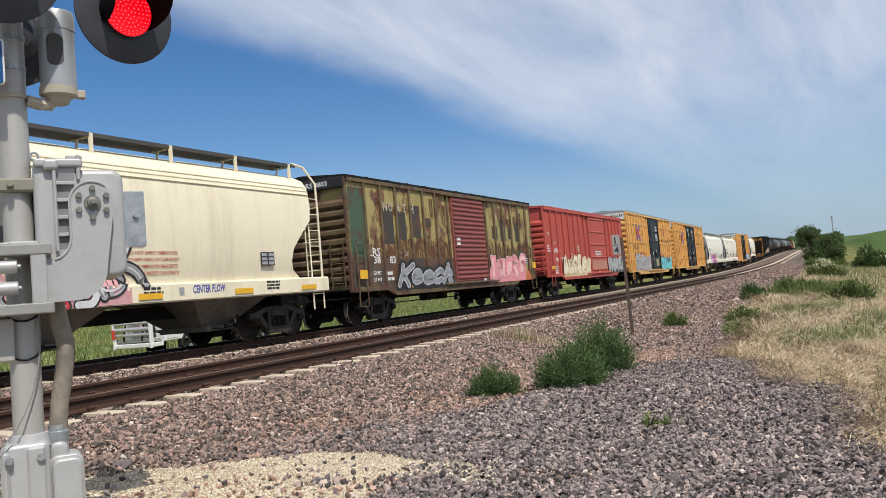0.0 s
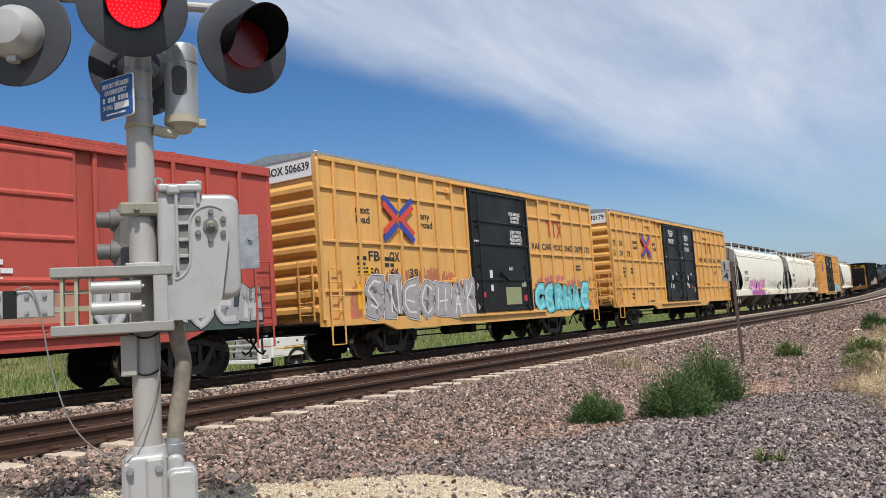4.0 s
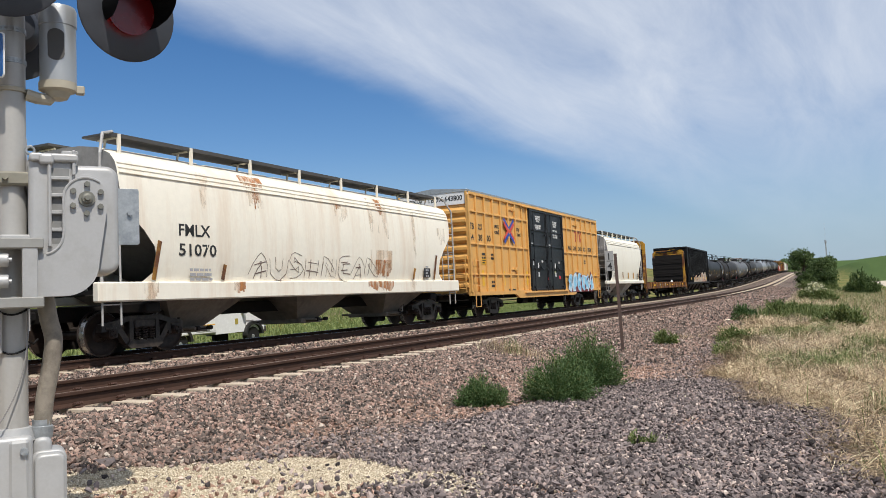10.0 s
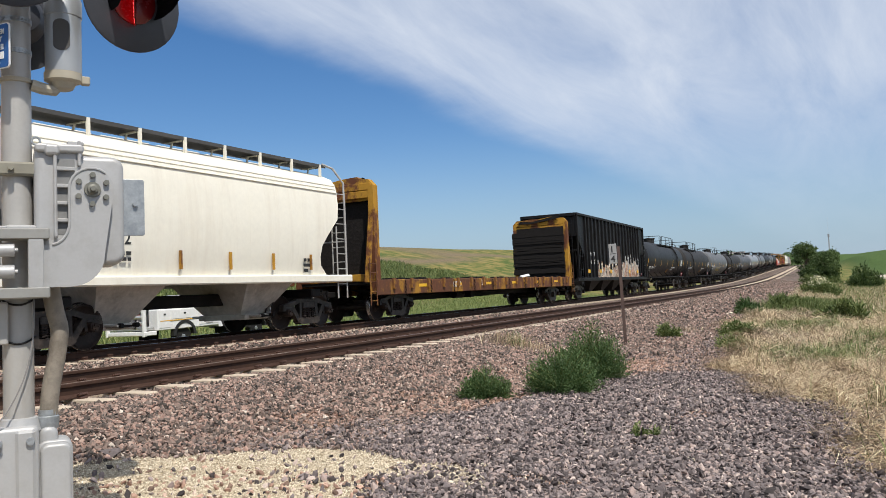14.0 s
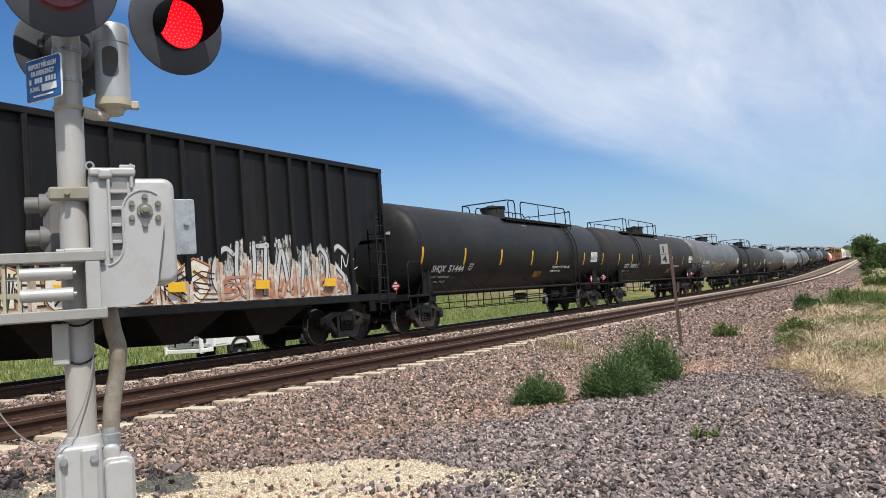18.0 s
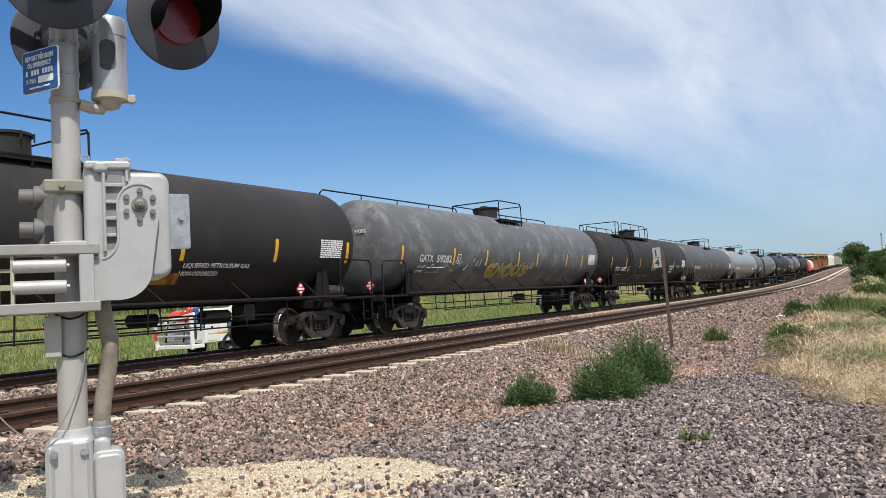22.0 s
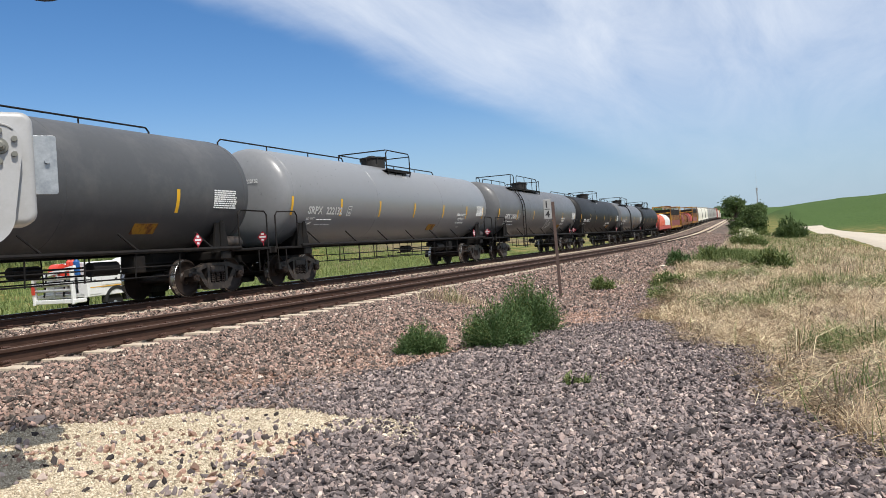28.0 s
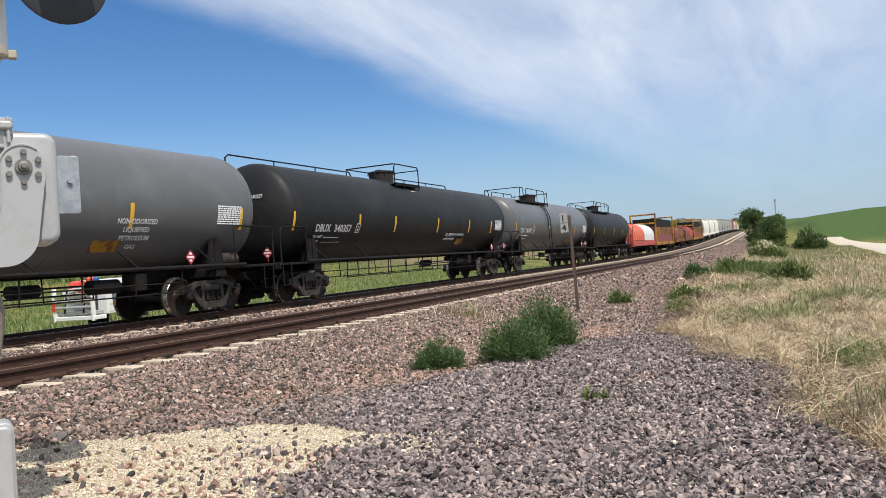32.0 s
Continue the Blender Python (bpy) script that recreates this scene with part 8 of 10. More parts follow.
def build_signal():
    base = pose(-4.38, 3.03, 0.0, 0, 0.45, 55.3)
    sg = thing("crossing_signal", None, None, "aluminium crossing signal mast with red flashing lights and gate mechanism", "crossing signal", at=base)
    # mast
    part("mast", Geo().lathe([(0.15, 0.082), (1.7, 0.080), (4.2, 0.078)], "z", 24), mast_paint, sg, "grey painted steel pipe", smooth=True)
    for z in (2.36, 2.545):
        g = Geo().lathe([(z - 0.016, 0.081), (z - 0.014, 0.085), (z + 0.014, 0.085), (z + 0.016, 0.081)], "z", 24)
        for k in range(7):
            a = -2.4 + 0.25 * k
            g.box(math.cos(a) * 0.086 - 0.004, math.cos(a) * 0.086 + 0.004, math.sin(a) * 0.086 - 0.004, math.sin(a) * 0.086 + 0.004, z - 0.004, z + 0.004)
        part("strap_band", g, galv, sg)
    # base casting with bolts, conduit box
    b = Geo().rounded(-0.135, 0.10, -0.14, 0.14, -0.55, 0.20, 0.035, 0.03)
    b.lathe([(0.16, 0.12), (0.235, 0.10), (0.24, 0.085)], "z", 20)
    b.box(-0.15, -0.10, -0.16, 0.16, -0.55, 0.17, 0.02)
    bs = part("base", b, alum, sg, "grey cast mast base", smooth=True)
    for x in (-0.105, 0.055):
        part("bolt", Geo().bar((x, -0.14, 0.12), (x, -0.185, 0.12), 0.022, 8), galv, bs)
    part("base_cover", Geo().box(-0.02, 0.08, -0.165, -0.12, -0.55, 0.18, 0.015), alum, bs)
    cb = Geo().rounded(0.09, 0.275, -0.09, 0.12, -0.55, 0.10, 0.05, 0.012)
    cb.rounded(0.105, 0.265, -0.125, -0.08, -0.53, 0.085, 0.045, 0.02)
    cb.rounded(0.10, 0.20, -0.07, 0.09, 0.0, 0.18, 0.05, 0.03)
    part("conduit_box", cb, alum, bs, "rounded cast conduit box", smooth=True)
    g = Geo().box(-0.30, 0.34, -0.32, 0.32, -0.72, -0.53, 0.02)
    part("foundation", g, concrete, sg, "concrete foundation")
    # flexible conduit
    pts = [(0.165, 0.0, 1.02), (0.19, 0.0, 0.85), (0.215, 0.0, 0.72), (0.195, 0.0, 0.55), (0.165, 0.0, 0.38), (0.15, 0.0, 0.2)]
    sm = eased(pts, 30)
    part("conduit", Geo().tube(sm, 0.05, 14), mat("stained_grey_conduit", (0.26, 0.225, 0.18), 0.7, vary=0.2, grain=12, dirt=(0.06, 0.045, 0.032), dirt_amount=0.95, dirt_scale=4), sg, "bent grey flexible conduit", smooth=True)
    g = Geo().lathe([(0.16, 0.055), (0.20, 0.06), (0.23, 0.06), (0.235, 0.052), (0.27, 0.052)], "z", 16, (0.15, 0, 0))
    part("conduit_fitting", g, galv, sg, smooth=True)
    # gate mechanism: housing with ribs, cover, lid
    m = Geo().rounded(0.085, 0.33, -0.14, 0.24, 1.20, 1.78, 0.035, 0.03)
    mech = part("mechanism_housing", m, alum, sg, "grey cast gate mechanism housing", smooth=True)
    g = Geo().rounded(0.27, 0.572, -0.12, 0.26, 1.10, 1.75, 0.07, 0.035)
    part("mechanism_cover", g, alum, mech, "smooth rounded cover", smooth=True)
    # panel between the ribs: the recess's shade is put into its darker colour
    part("rib_pocket", Geo().box(0.206, 0.30, -0.1425, -0.136, 1.28, 1.72), mat("shaded_pocket_casting", (0.20, 0.20, 0.195), 0.6, vary=0.2), mech, "face between the ribs in a darker grey for shade")
    for z in (1.66, 1.56, 1.46, 1.36):
        part("housing_rib", Geo().box(0.20, 0.30, -0.17, -0.12, z - 0.011, z + 0.011, 0.004), alum, mech)
    part("housing_rib", Geo().box(0.185, 0.205, -0.175, -0.12, 1.26, 1.74, 0.006), alum, mech)
    g = Geo().rounded(0.09, 0.35, -0.17, 0.25, 1.755, 1.805, 0.02, 0.015)
    g.rounded(0.14, 0.22, -0.185, -0.12, 1.735, 1.80, 0.02, 0.02)
    part("housing_lid", g, alum, mech)
    g = Geo().box(0.315, 0.335, -0.16, -0.10, 1.68, 1.83, 0.006)
    g.box(0.26, 0.35, -0.15, -0.08, 1.80, 1.825, 0.006)
    part("lid_latch", g, alum, mech)
    ring = [(0.10 + 0.022 * math.cos(a), -0.05, 1.835 + 0.022 * math.sin(a)) for a in np.linspace(0, 6.283, 13)]
    part("lifting_eye", Geo().tube(ring, 0.007, 6), galv, mech)
    # the arm plate: rounded head with hub, bending left at its foot
    out = [(0.385 + 0.12 * math.cos(a), 1.54 + 0.12 * math.sin(a)) for a in np.linspace(math.pi, -0.1, 14)]
    out += [(0.452, 1.17)] + [(0.27 + 0.18 * math.cos(a), 1.155 + 0.18 * math.sin(a)) for a in np.linspace(-0.05, -math.pi / 2, 10)]
    out += [(0.06, 0.975), (0.06, 1.215), (0.16, 1.215)] + [(0.165 + 0.10 * math.sin(a), 1.345 - 0.13 * math.cos(a)) for a in np.linspace(0.1, math.pi / 2, 7)]
    plate = part("arm_plate", Geo().prism([(x, z) for x, z in out], -0.215, -0.135, "y"), alum, sg, "bent cast arm plate with a bolted hub")
    g = Geo().lathe([(-0.215, 0.046), (-0.232, 0.044), (-0.232, 0.030), (-0.255, 0.028), (-0.258, 0.016), (-0.275, 0.014)], "y", 16, (0.388, 0, 1.535))
    zinc = mat("weathered_zinc_bolt", (0.20, 0.195, 0.165), 0.45, metal=0.4, vary=0.2)
    part("hub", g, zinc, plate, smooth=True)
    for k in range(6):
        a = math.pi / 3 * k + 0.5
        p = (0.388 + 0.085 * math.cos(a), 1.535 + 0.085 * math.sin(a))
        part("bolt", Geo().bar((p[0], -0.21, p[1]), (p[0], -0.238, p[1]), 0.017, 6), zinc, plate)
    lip = [(0.165 + 0.10 * math.sin(a), -0.216, 1.345 - 0.13 * math.cos(a)) for a in np.linspace(0.1, math.pi / 2, 7)] + [(0.385 + 0.12 * math.cos(a), -0.216, 1.54 + 0.12 * math.sin(a)) for a in np.linspace(math.pi, 0.9, 9)]
    part("raised_lip", Geo().tube(lip, 0.0075, 6), alum, plate, smooth=True)
    # counterweight plate at the back
    g = Geo().rounded(0.53, 0.705, 0.02, 0.03, 1.285, 1.635, 0.015, 0.002)
    cw = part("side_plate", g, galv, sg, "spangled galvanised plate")
    part("bolt", Geo().bar((0.65, 0.022, 1.48), (0.65, 0.0, 1.48), 0.016, 6), galv, cw)
    # arm channel to the left
    g = Geo()
    for z0, z1 in ((1.245, 1.305), (0.915, 0.975)):
        g.box(-0.50, 0.16, -0.26, -0.10, z0, z1, 0.006)
    dull = mat("dull_channel_aluminium", (0.30, 0.295, 0.275), 0.5, metal=0.2, vary=0.08, dirt=(0.2, 0.18, 0.14), dirt_amount=0.5, dirt_scale=5)
    ch = part("arm_channel", g, dull, sg, "aluminium channel that carries the gate arm")
    g = Geo().box(0.05, 0.13, -0.255, -0.11, 0.955, 1.265, 0.006)
    part("web_plate", g, alum, ch)
    for z in (1.185, 1.065):
        c = Geo().lathe([(-0.27, 0.034), (-0.265, 0.038), (0.0, 0.038), (0.005, 0.034), (0.006, 0.012), (0.02, 0.012)], "x", 16, (-0.02, -0.22, z))
        part("shear_roller", c, alum, ch, "round steel spring cylinder", smooth=True)
    g = Geo()
    for x in (-0.29, -0.365, -0.44):
        g.box(x - 0.009, x + 0.009, -0.24, -0.12, 0.975, 1.245)
    g.box(-0.50, -0.28, -0.20, -0.14, 1.055, 1.085)
    g.box(-0.50, -0.28, -0.20, -0.14, 1.155, 1.175)
    part("channel_rib", g, mat("olive_cast_metal", (0.36, 0.34, 0.25), 0.55, vary=0.12), ch)
    arm = Geo().box(-1.35, -0.48, -0.215, -0.165, 1.03, 1.185, 0.006)
    am = part("gate_arm", arm, mat("aluminium_arm", (0.42, 0.42, 0.40), 0.4, metal=0.3, vary=0.08), sg, "flat aluminium gate arm")
    for x in (-0.53, -0.62, -0.76, -0.86):
        for z in (1.06, 1.155):
            part("bolt", Geo().bar((x, -0.215, z), (x, -0.232, z), 0.013, 6), galv, am)
    part("arm_stripe", Geo().box(-0.74, -0.67, -0.219, -0.212, 1.03, 1.185), rubber, am)
    wire = [(-0.68, -0.23, 1.185), (-0.60, -0.24, 1.195), (-0.55, -0.24, 1.05), (-0.50, -0.24, 0.75), (-0.40, -0.22, 0.42), (-0.22, -0.20, 0.22), (-0.10, -0.17, 0.24), (0.02, -0.12, 0.45), (0.075, -0.09, 0.70), (0.08, -0.05, 0.92)]
    sm = eased(wire, 45)
    part("cable", Geo().tube(sm, 0.0045, 6), plastic_grey, sg, "thin grey hanging cable", smooth=True)
    # clamps on the mast
    g = Geo().box(-0.13, 0.15, -0.115, -0.06, 1.62, 1.70, 0.012)
    g.bar((-0.03, -0.11, 1.66), (-0.03, -0.16, 1.66), 0.017, 6)
    g.bar((0.15, -0.09, 1.645), (0.19, -0.09, 1.645), 0.016, 6)
    part("mast_clamp", g, mat("olive_clamp_casting", (0.25, 0.235, 0.185), 0.55, vary=0.15, dirt=(0.12, 0.10, 0.07), dirt_amount=0.5), sg, "olive grey cast clamp")
    g = Geo().box(-0.06, 0.20, -0.13, -0.05, 1.285, 1.335, 0.01)
    g.bar((-0.1, -0.11, 1.32), (0.2, -0.11, 1.32), 0.012, 6)
    part("mast_clamp", g, alum, sg)
    g = Geo().box(-0.14, -0.05, -0.105, -0.07, 0.66, 0.90, 0.008)
    part("tag_plate", g, mast_paint, sg)
    for z in (0.90, 0.68):
        g = Geo().tube([(0.09 * math.cos(a), 0.09 * math.sin(a), z + 0.02 * math.cos(a * 2)) for a in np.linspace(-2.8, 0.4, 14)], 0.006, 5)
        part("cable_tie", g, rubber, sg)
    # motor knobs behind the mast on the left
    for z, L in ((1.63, 0.12), (1.43, 0.10)):
        k = Geo().lathe([(-0.30, 0.02), (-0.295, 0.048), (-0.22, 0.05), (-0.215, 0.07), (-0.195, 0.07), (-0.10, 0.055), (0.0, 0.055)], "x", 18, (0.03, 0.16, z))
        part("motor_knob", k, mat("weathered_grey_casting", (0.13, 0.125, 0.12), 0.6, vary=0.2), sg, smooth=True)
    g = Geo().box(-0.17, 0.12, 0.10, 0.26, 1.25, 1.72, 0.04)
    part("rear_housing", g, mat("weathered_grey_casting"), sg)
    # emergency notice
    sm_ = Matrix.Translation((-0.125, -0.15, 2.33)) @ Matrix.Rotation(radians(-51), 4, "Z")
    sign = part("notice_sign", Geo().rounded(-0.1525, 0.1525, -0.004, 0.004, -0.128, 0.128, 0.02, 0.001), sign_white, sg, "blue emergency notice sign with white border", at=sm_)
    part("sign_face", Geo().rounded(-0.146, 0.146, -0.008, -0.0035, -0.122, 0.122, 0.016, 0.001), sign_blue, sign)
    for body, z, w, hgt in (("REPORT PROBLEM", 0.066, 0.235, 0.03), ("OR EMERGENCY", 0.024, 0.20, 0.03)):
        letters(body, hgt, letter_white, sign, on_end(-w / 2, -0.010, z), width=w)
    for k in range(10):
        if k not in (1, 5):
            part("number_bar", Geo().box(-0.115 + k * 0.0235, -0.099 + k * 0.0235, -0.0115, -0.0085, -0.022, 0.008), sign_white, sign)
    part("number_plate_bar", Geo().box(-0.01, 0.115, -0.0115, -0.0085, -0.075, -0.035), sign_white, sign)
    part("small_print_bar", Geo().box(-0.085, 0.085, -0.0115, -0.0085, -0.102, -0.092), sign_white, sign)
    letters("X-ING", 0.028, letter_white, sign, on_end(-0.115, -0.010, -0.068), width=0.085)
    for z in (0.10, -0.10):
        part("screw", Geo().bar((0.02, -0.008, z), (0.02, -0.012, z), 0.008, 8), galv, sign)
    # bell: open drum on a bracket
    bell = Geo().lathe([(2.255, 0.098), (2.26, 0.102), (2.60, 0.102), (2.603, 0.106), (2.70, 0.106), (2.72, 0.098), (2.725, 0.05)], "z", 32, (0.255, 0, 0))
    bl = part("bell", bell, mat("grey_enamel", (0.36, 0.375, 0.385), 0.35, metal=0.3, vary=0.05), sg, "grey drum bell with a dark oval opening", smooth=True)
    ov = [(0.255 - 0.015 + 0.046 * math.cos(a), 2.47 + 0.055 * (1 if math.sin(a) > 0 else -1) + 0.04 * math.sin(a)) for a in np.linspace(0, 6.283, 25)[:-1]]
    part("opening", Geo().prism(ov, -0.1045, -0.08, "y"), mat("dark_bell_inside", (0.06, 0.055, 0.05), 0.6), bl)
    g = Geo().lathe([(2.155, 0.03), (2.165, 0.055), (2.20, 0.072), (2.212, 0.106), (2.258, 0.106)], "z", 22, (0.252, 0, 0))
    g.box(0.35, 0.40, -0.025, 0.025, 2.20, 2.25, 0.006)
    g.tube([(0.08, -0.03, 2.17), (0.14, -0.02, 2.155), (0.20, 0, 2.155), (0.225, 0, 2.19), (0.225, 0, 2.21)], 0.036, 10)
    g.lathe([(2.175, 0.082), (2.18, 0.090), (2.20, 0.090), (2.205, 0.082)], "z", 22)
    part("bell_bracket", g, mat("cream_cast_metal", (0.40, 0.36, 0.28), 0.5, vary=0.1), sg, smooth=True)
    # flashing lights on a cross arm
    g = Geo().bar((-0.66, 0.02, 3.0), (0.66, 0.02, 3.0), 0.032, 12)
    for x in (-0.60, 0.60):
        g.bar((x, 0.02, 3.0), (x, 0.02, 2.78), 0.028, 10)
    part("cross_arm", g, mast_paint, sg)
    T = Matrix.Translation
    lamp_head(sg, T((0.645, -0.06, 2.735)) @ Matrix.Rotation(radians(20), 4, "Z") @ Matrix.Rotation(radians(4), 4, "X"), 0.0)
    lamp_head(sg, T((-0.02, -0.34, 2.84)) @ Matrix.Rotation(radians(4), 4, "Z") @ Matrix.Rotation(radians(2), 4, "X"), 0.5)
    lamp_head(sg, T((-0.66, -0.04, 2.72)) @ Matrix.Rotation(radians(158), 4, "Z"), None, True)
    lamp_head(sg, T((0.0, 0.34, 2.66)) @ Matrix.Rotation(radians(196), 4, "Z"), None, False)


build_signal()


# ---- milepost ----
def build_post():
    zb = float(height(-5.17, 19.04))
    post = thing("milepost", None, None, "dark brown steel post with small grimy milepost plate", "post", at=pose(-5.17, 19.04, zb, 0, -1.2, 25))
    part("stake", Geo().prism([(-0.035, -0.03), (0.035, -0.03), (0.035, 0.0), (0.012, 0.0), (0.012, 0.03), (-0.012, 0.03), (-0.012, 0.0), (-0.035, 0.0)], -0.2, 2.33, "z"), mat("weathered_brown_steel", (0.075, 0.045, 0.035), 0.6, vary=0.25), post)
    pl = part("plate", Geo().box(-0.23, -0.045, -0.025, -0.015, 1.93, 2.40, 0.004), mat("grimy_sign_grey", (0.30, 0.30, 0.29), 0.6, vary=0.15, dirt=(0.18, 0.17, 0.15), dirt_amount=0.5, dirt_scale=8), post, "white plate with black figures")
    letters("1", 0.16, letter_black, pl, on_end(-0.17, -0.028, 2.20))
    letters("4", 0.16, letter_black, pl, on_end(-0.20, -0.028, 1.97))
    part("dash", Geo().box(-0.21, -0.07, -0.028, -0.0245, 2.155, 2.17), letter_black, pl)


build_post()


# ---- service truck ----
def build_pickup():
    x0, y0 = -23.8, 24.35
    z0 = float(height(x0, y0))
    tr = thing("service_truck", None, None, "white utility pickup truck with tool boxes parked on the grass", "truck", at=pose(x0, y0, z0 - 0.06, 1.0, 0, -1))
    X = 1.0
    cab = Geo()
    # side outline of cab and bonnet (y forward, z up)
    out = [(0.15, 0.62), (0.15, 1.95), (0.35, 2.02), (1.30, 2.02), (1.48, 1.97), (1.92, 1.42), (2.80, 1.32), (2.98, 1.18), (3.02, 0.62)]
    cab.prism(out, -X + 0.03, X - 0.03)
    c = part("cab", cab, truck_white, tr, "white cab and bonnet")
    for s in (1, -1):
        xs = sorted((s * (X - 0.035), s * (X - 0.022)))
        part("side_window", Geo().prism([(0.45, 1.40), (0.45, 1.88), (1.28, 1.88), (1.74, 1.42)], *xs), glass_dark, c)
        part("door_line", Geo().box(*xs, 1.86, 1.875, 0.7, 1.40), letter_black, c)
        part("mirror", Geo().box(*sorted((s * 0.98, s * 1.22)), 1.62, 1.74, 1.36, 1.62, 0.02), letter_black, c)
        part("emblem", Geo().box(*sorted((s * (X - 0.03), s * (X - 0.018))), 1.25, 1.42, 0.95, 1.18), spray_gold, c)
        body = Geo().box(*sorted((s * 0.60, s * (X + 0.08))), -3.0, 0.08, 0.70, 1.46, 0.025)
        bd = part("tool_box", body, truck_white, tr, "white tool box body side")
        for k, (a, b) in enumerate(((-2.95, -2.42), (-2.38, -1.05), (-1.0, -0.35), (-0.30, 0.04))):
            part("locker_door", Geo().box(*sorted((s * (X + 0.07), s * (X + 0.095))), a, b, (1.08 if k == 1 else 0.78), 1.42, 0.01), truck_white, bd)
            part("latch", Geo().box(*sorted((s * (X + 0.09), s * (X + 0.105))), (a + b) / 2 - 0.05, (a + b) / 2 + 0.05, 1.24, 1.30), letter_black, bd)
        part("stripe", Geo().box(*sorted((s * (X + 0.09), s * (X + 0.10))), -2.9, 0.0, 1.02, 1.05), mark_yellow, bd, "yellow reflective stripe")
        for yc in (2.28, -1.72):
            arc = [(yc + 0.56 * math.cos(a), 0.46 + 0.56 * math.sin(a)) for a in np.linspace(0, math.pi, 13)] + [(yc - 0.44, 0.46)] + [(yc + 0.44 * math.cos(a), 0.46 + 0.44 * math.sin(a)) for a in np.linspace(math.pi, 0, 13)]
            part("wheel_arch", Geo().prism(arc, *sorted((s * (X - 0.10), s * (X + 0.10)))), letter_black, tr, "black flared wheel arch")
        for yc in (2.28, -1.72):
            w = part("wheel", Geo().lathe([(-0.13, 0.25), (-0.13, 0.37), (-0.10, 0.40), (0.10, 0.40), (0.13, 0.37), (0.13, 0.25)], "x", 24), rubber, tr, at=Matrix.Translation((s * 0.86, yc, 0.40)), smooth=True)
            part("rim", Geo().lathe([(0.06 * s, 0.25), (0.12 * s, 0.23), (0.10 * s, 0.10), (0.14 * s, 0.08), (0.15 * s, 0.02)], "x", 18), galv, w, smooth=True)
    part("bed_floor", Geo().box(-0.62, 0.62, -3.0, 0.1, 0.72, 0.82), galv, tr)
    part("rear_bumper", Geo().box(-1.02, 1.02, -3.55, -3.0, 0.55, 0.70, 0.02), truck_white, tr, "white steel work bumper")
    part("front_bumper", Geo().box(-0.98, 0.98, 2.97, 3.15, 0.50, 0.80, 0.04), chrome, tr)
    part("grille", Geo().box(-0.6, 0.6, 3.0, 3.04, 0.82, 1.16), letter_black, tr)
    part("windscreen", Geo().prism([(1.53, 1.95), (1.545, 1.96), (2.0, 1.44), (1.985, 1.43)], -0.88, 0.88), glass_dark, tr)
    up = part("upper_box", Geo().box(-0.98, 0.98, -2.6, 0.10, 1.465, 1.94, 0.03), truck_white, tr, "white upper tool body")
    for k in range(3):
        part("locker_door", Geo().box(0.98, 1.0, -2.52 + 0.88 * k, -1.70 + 0.88 * k, 1.52, 1.88, 0.01), truck_white, up)
        part("latch", Geo().box(0.99, 1.012, -2.15 + 0.88 * k, -2.06 + 0.88 * k, 1.60, 1.68), letter_black, up)
    part("lettering_bars", Geo().box(1.095, 1.10, -0.75, -0.2, 0.86, 0.90).box(1.095, 1.10, -0.65, -0.3, 0.80, 0.83).box(0.972, 0.985, 1.9, 2.35, 1.02, 1.07), plastic_grey, tr)
    # lifting gear and reels over the tail
    silver = mat("worn_silver_metal", (0.55, 0.55, 0.54), 0.35, metal=0.4, vary=0.12, dirt=(0.2, 0.18, 0.15), dirt_amount=0.5, dirt_scale=5)
    hoist = part("rear_hoist", Geo().box(-0.95, 0.95, -3.45, -3.05, 0.74, 0.86, 0.02), silver, tr, "silver lifting gear at the tail")
    for x in (-0.95, 0.95):
        part("hoist_post", Geo().box(x - 0.05, x + 0.05, -3.58, -3.44, 0.52, 1.72, 0.012), truck_white, hoist)
    for z, r in ((1.02, 0.05), (1.22, 0.075), (1.44, 0.06)):
        part("hoist_roller", Geo().bar((-0.9, -3.52, z), (0.9, -3.52, z), r, 10), silver, hoist)
    for x in (-0.5, 0.0, 0.45):
        part("hoist_stay", Geo().slab((x, -3.5, 0.8), (x + 0.18, -3.48, 1.6), 0.06, 0.03, (0, 1, 0)), steel_dark if x else silver, hoist)
    part("crane_boom", Geo().slab((-0.7, -3.3, 1.55), (0.75, -3.2, 1.80), 0.12, 0.12), truck_white, hoist, "white crane boom")
    part("tail_light", Geo().box(-1.0, -0.86, -3.6, -3.57, 0.9, 1.25), logo_red, tr, "red tail light")
    for x in (0.1, 0.28, 0.46):
        part("gas_bottle", Geo().lathe([(1.5, 0.02), (1.5, 0.11), (1.98, 0.11), (2.05, 0.05), (2.12, 0.03)], "z", 12, (x, -2.85, 0)), logo_red if x < 0.4 else sign_blue, tr, "red steel gas bottle" if x < 0.4 else "blue steel gas bottle", smooth=True)
    part("red_reel", Geo().lathe([(-0.25, 0.05), (-0.24, 0.22), (0.24, 0.22), (0.25, 0.05)], "x", 18, (-0.3, -3.0, 1.72)), logo_red, tr, "red hose reel")
    part("light_bar", Geo().box(-0.5, 0.5, 0.6, 0.85, 2.02, 2.12, 0.02), mark_yellow, tr)


build_pickup()


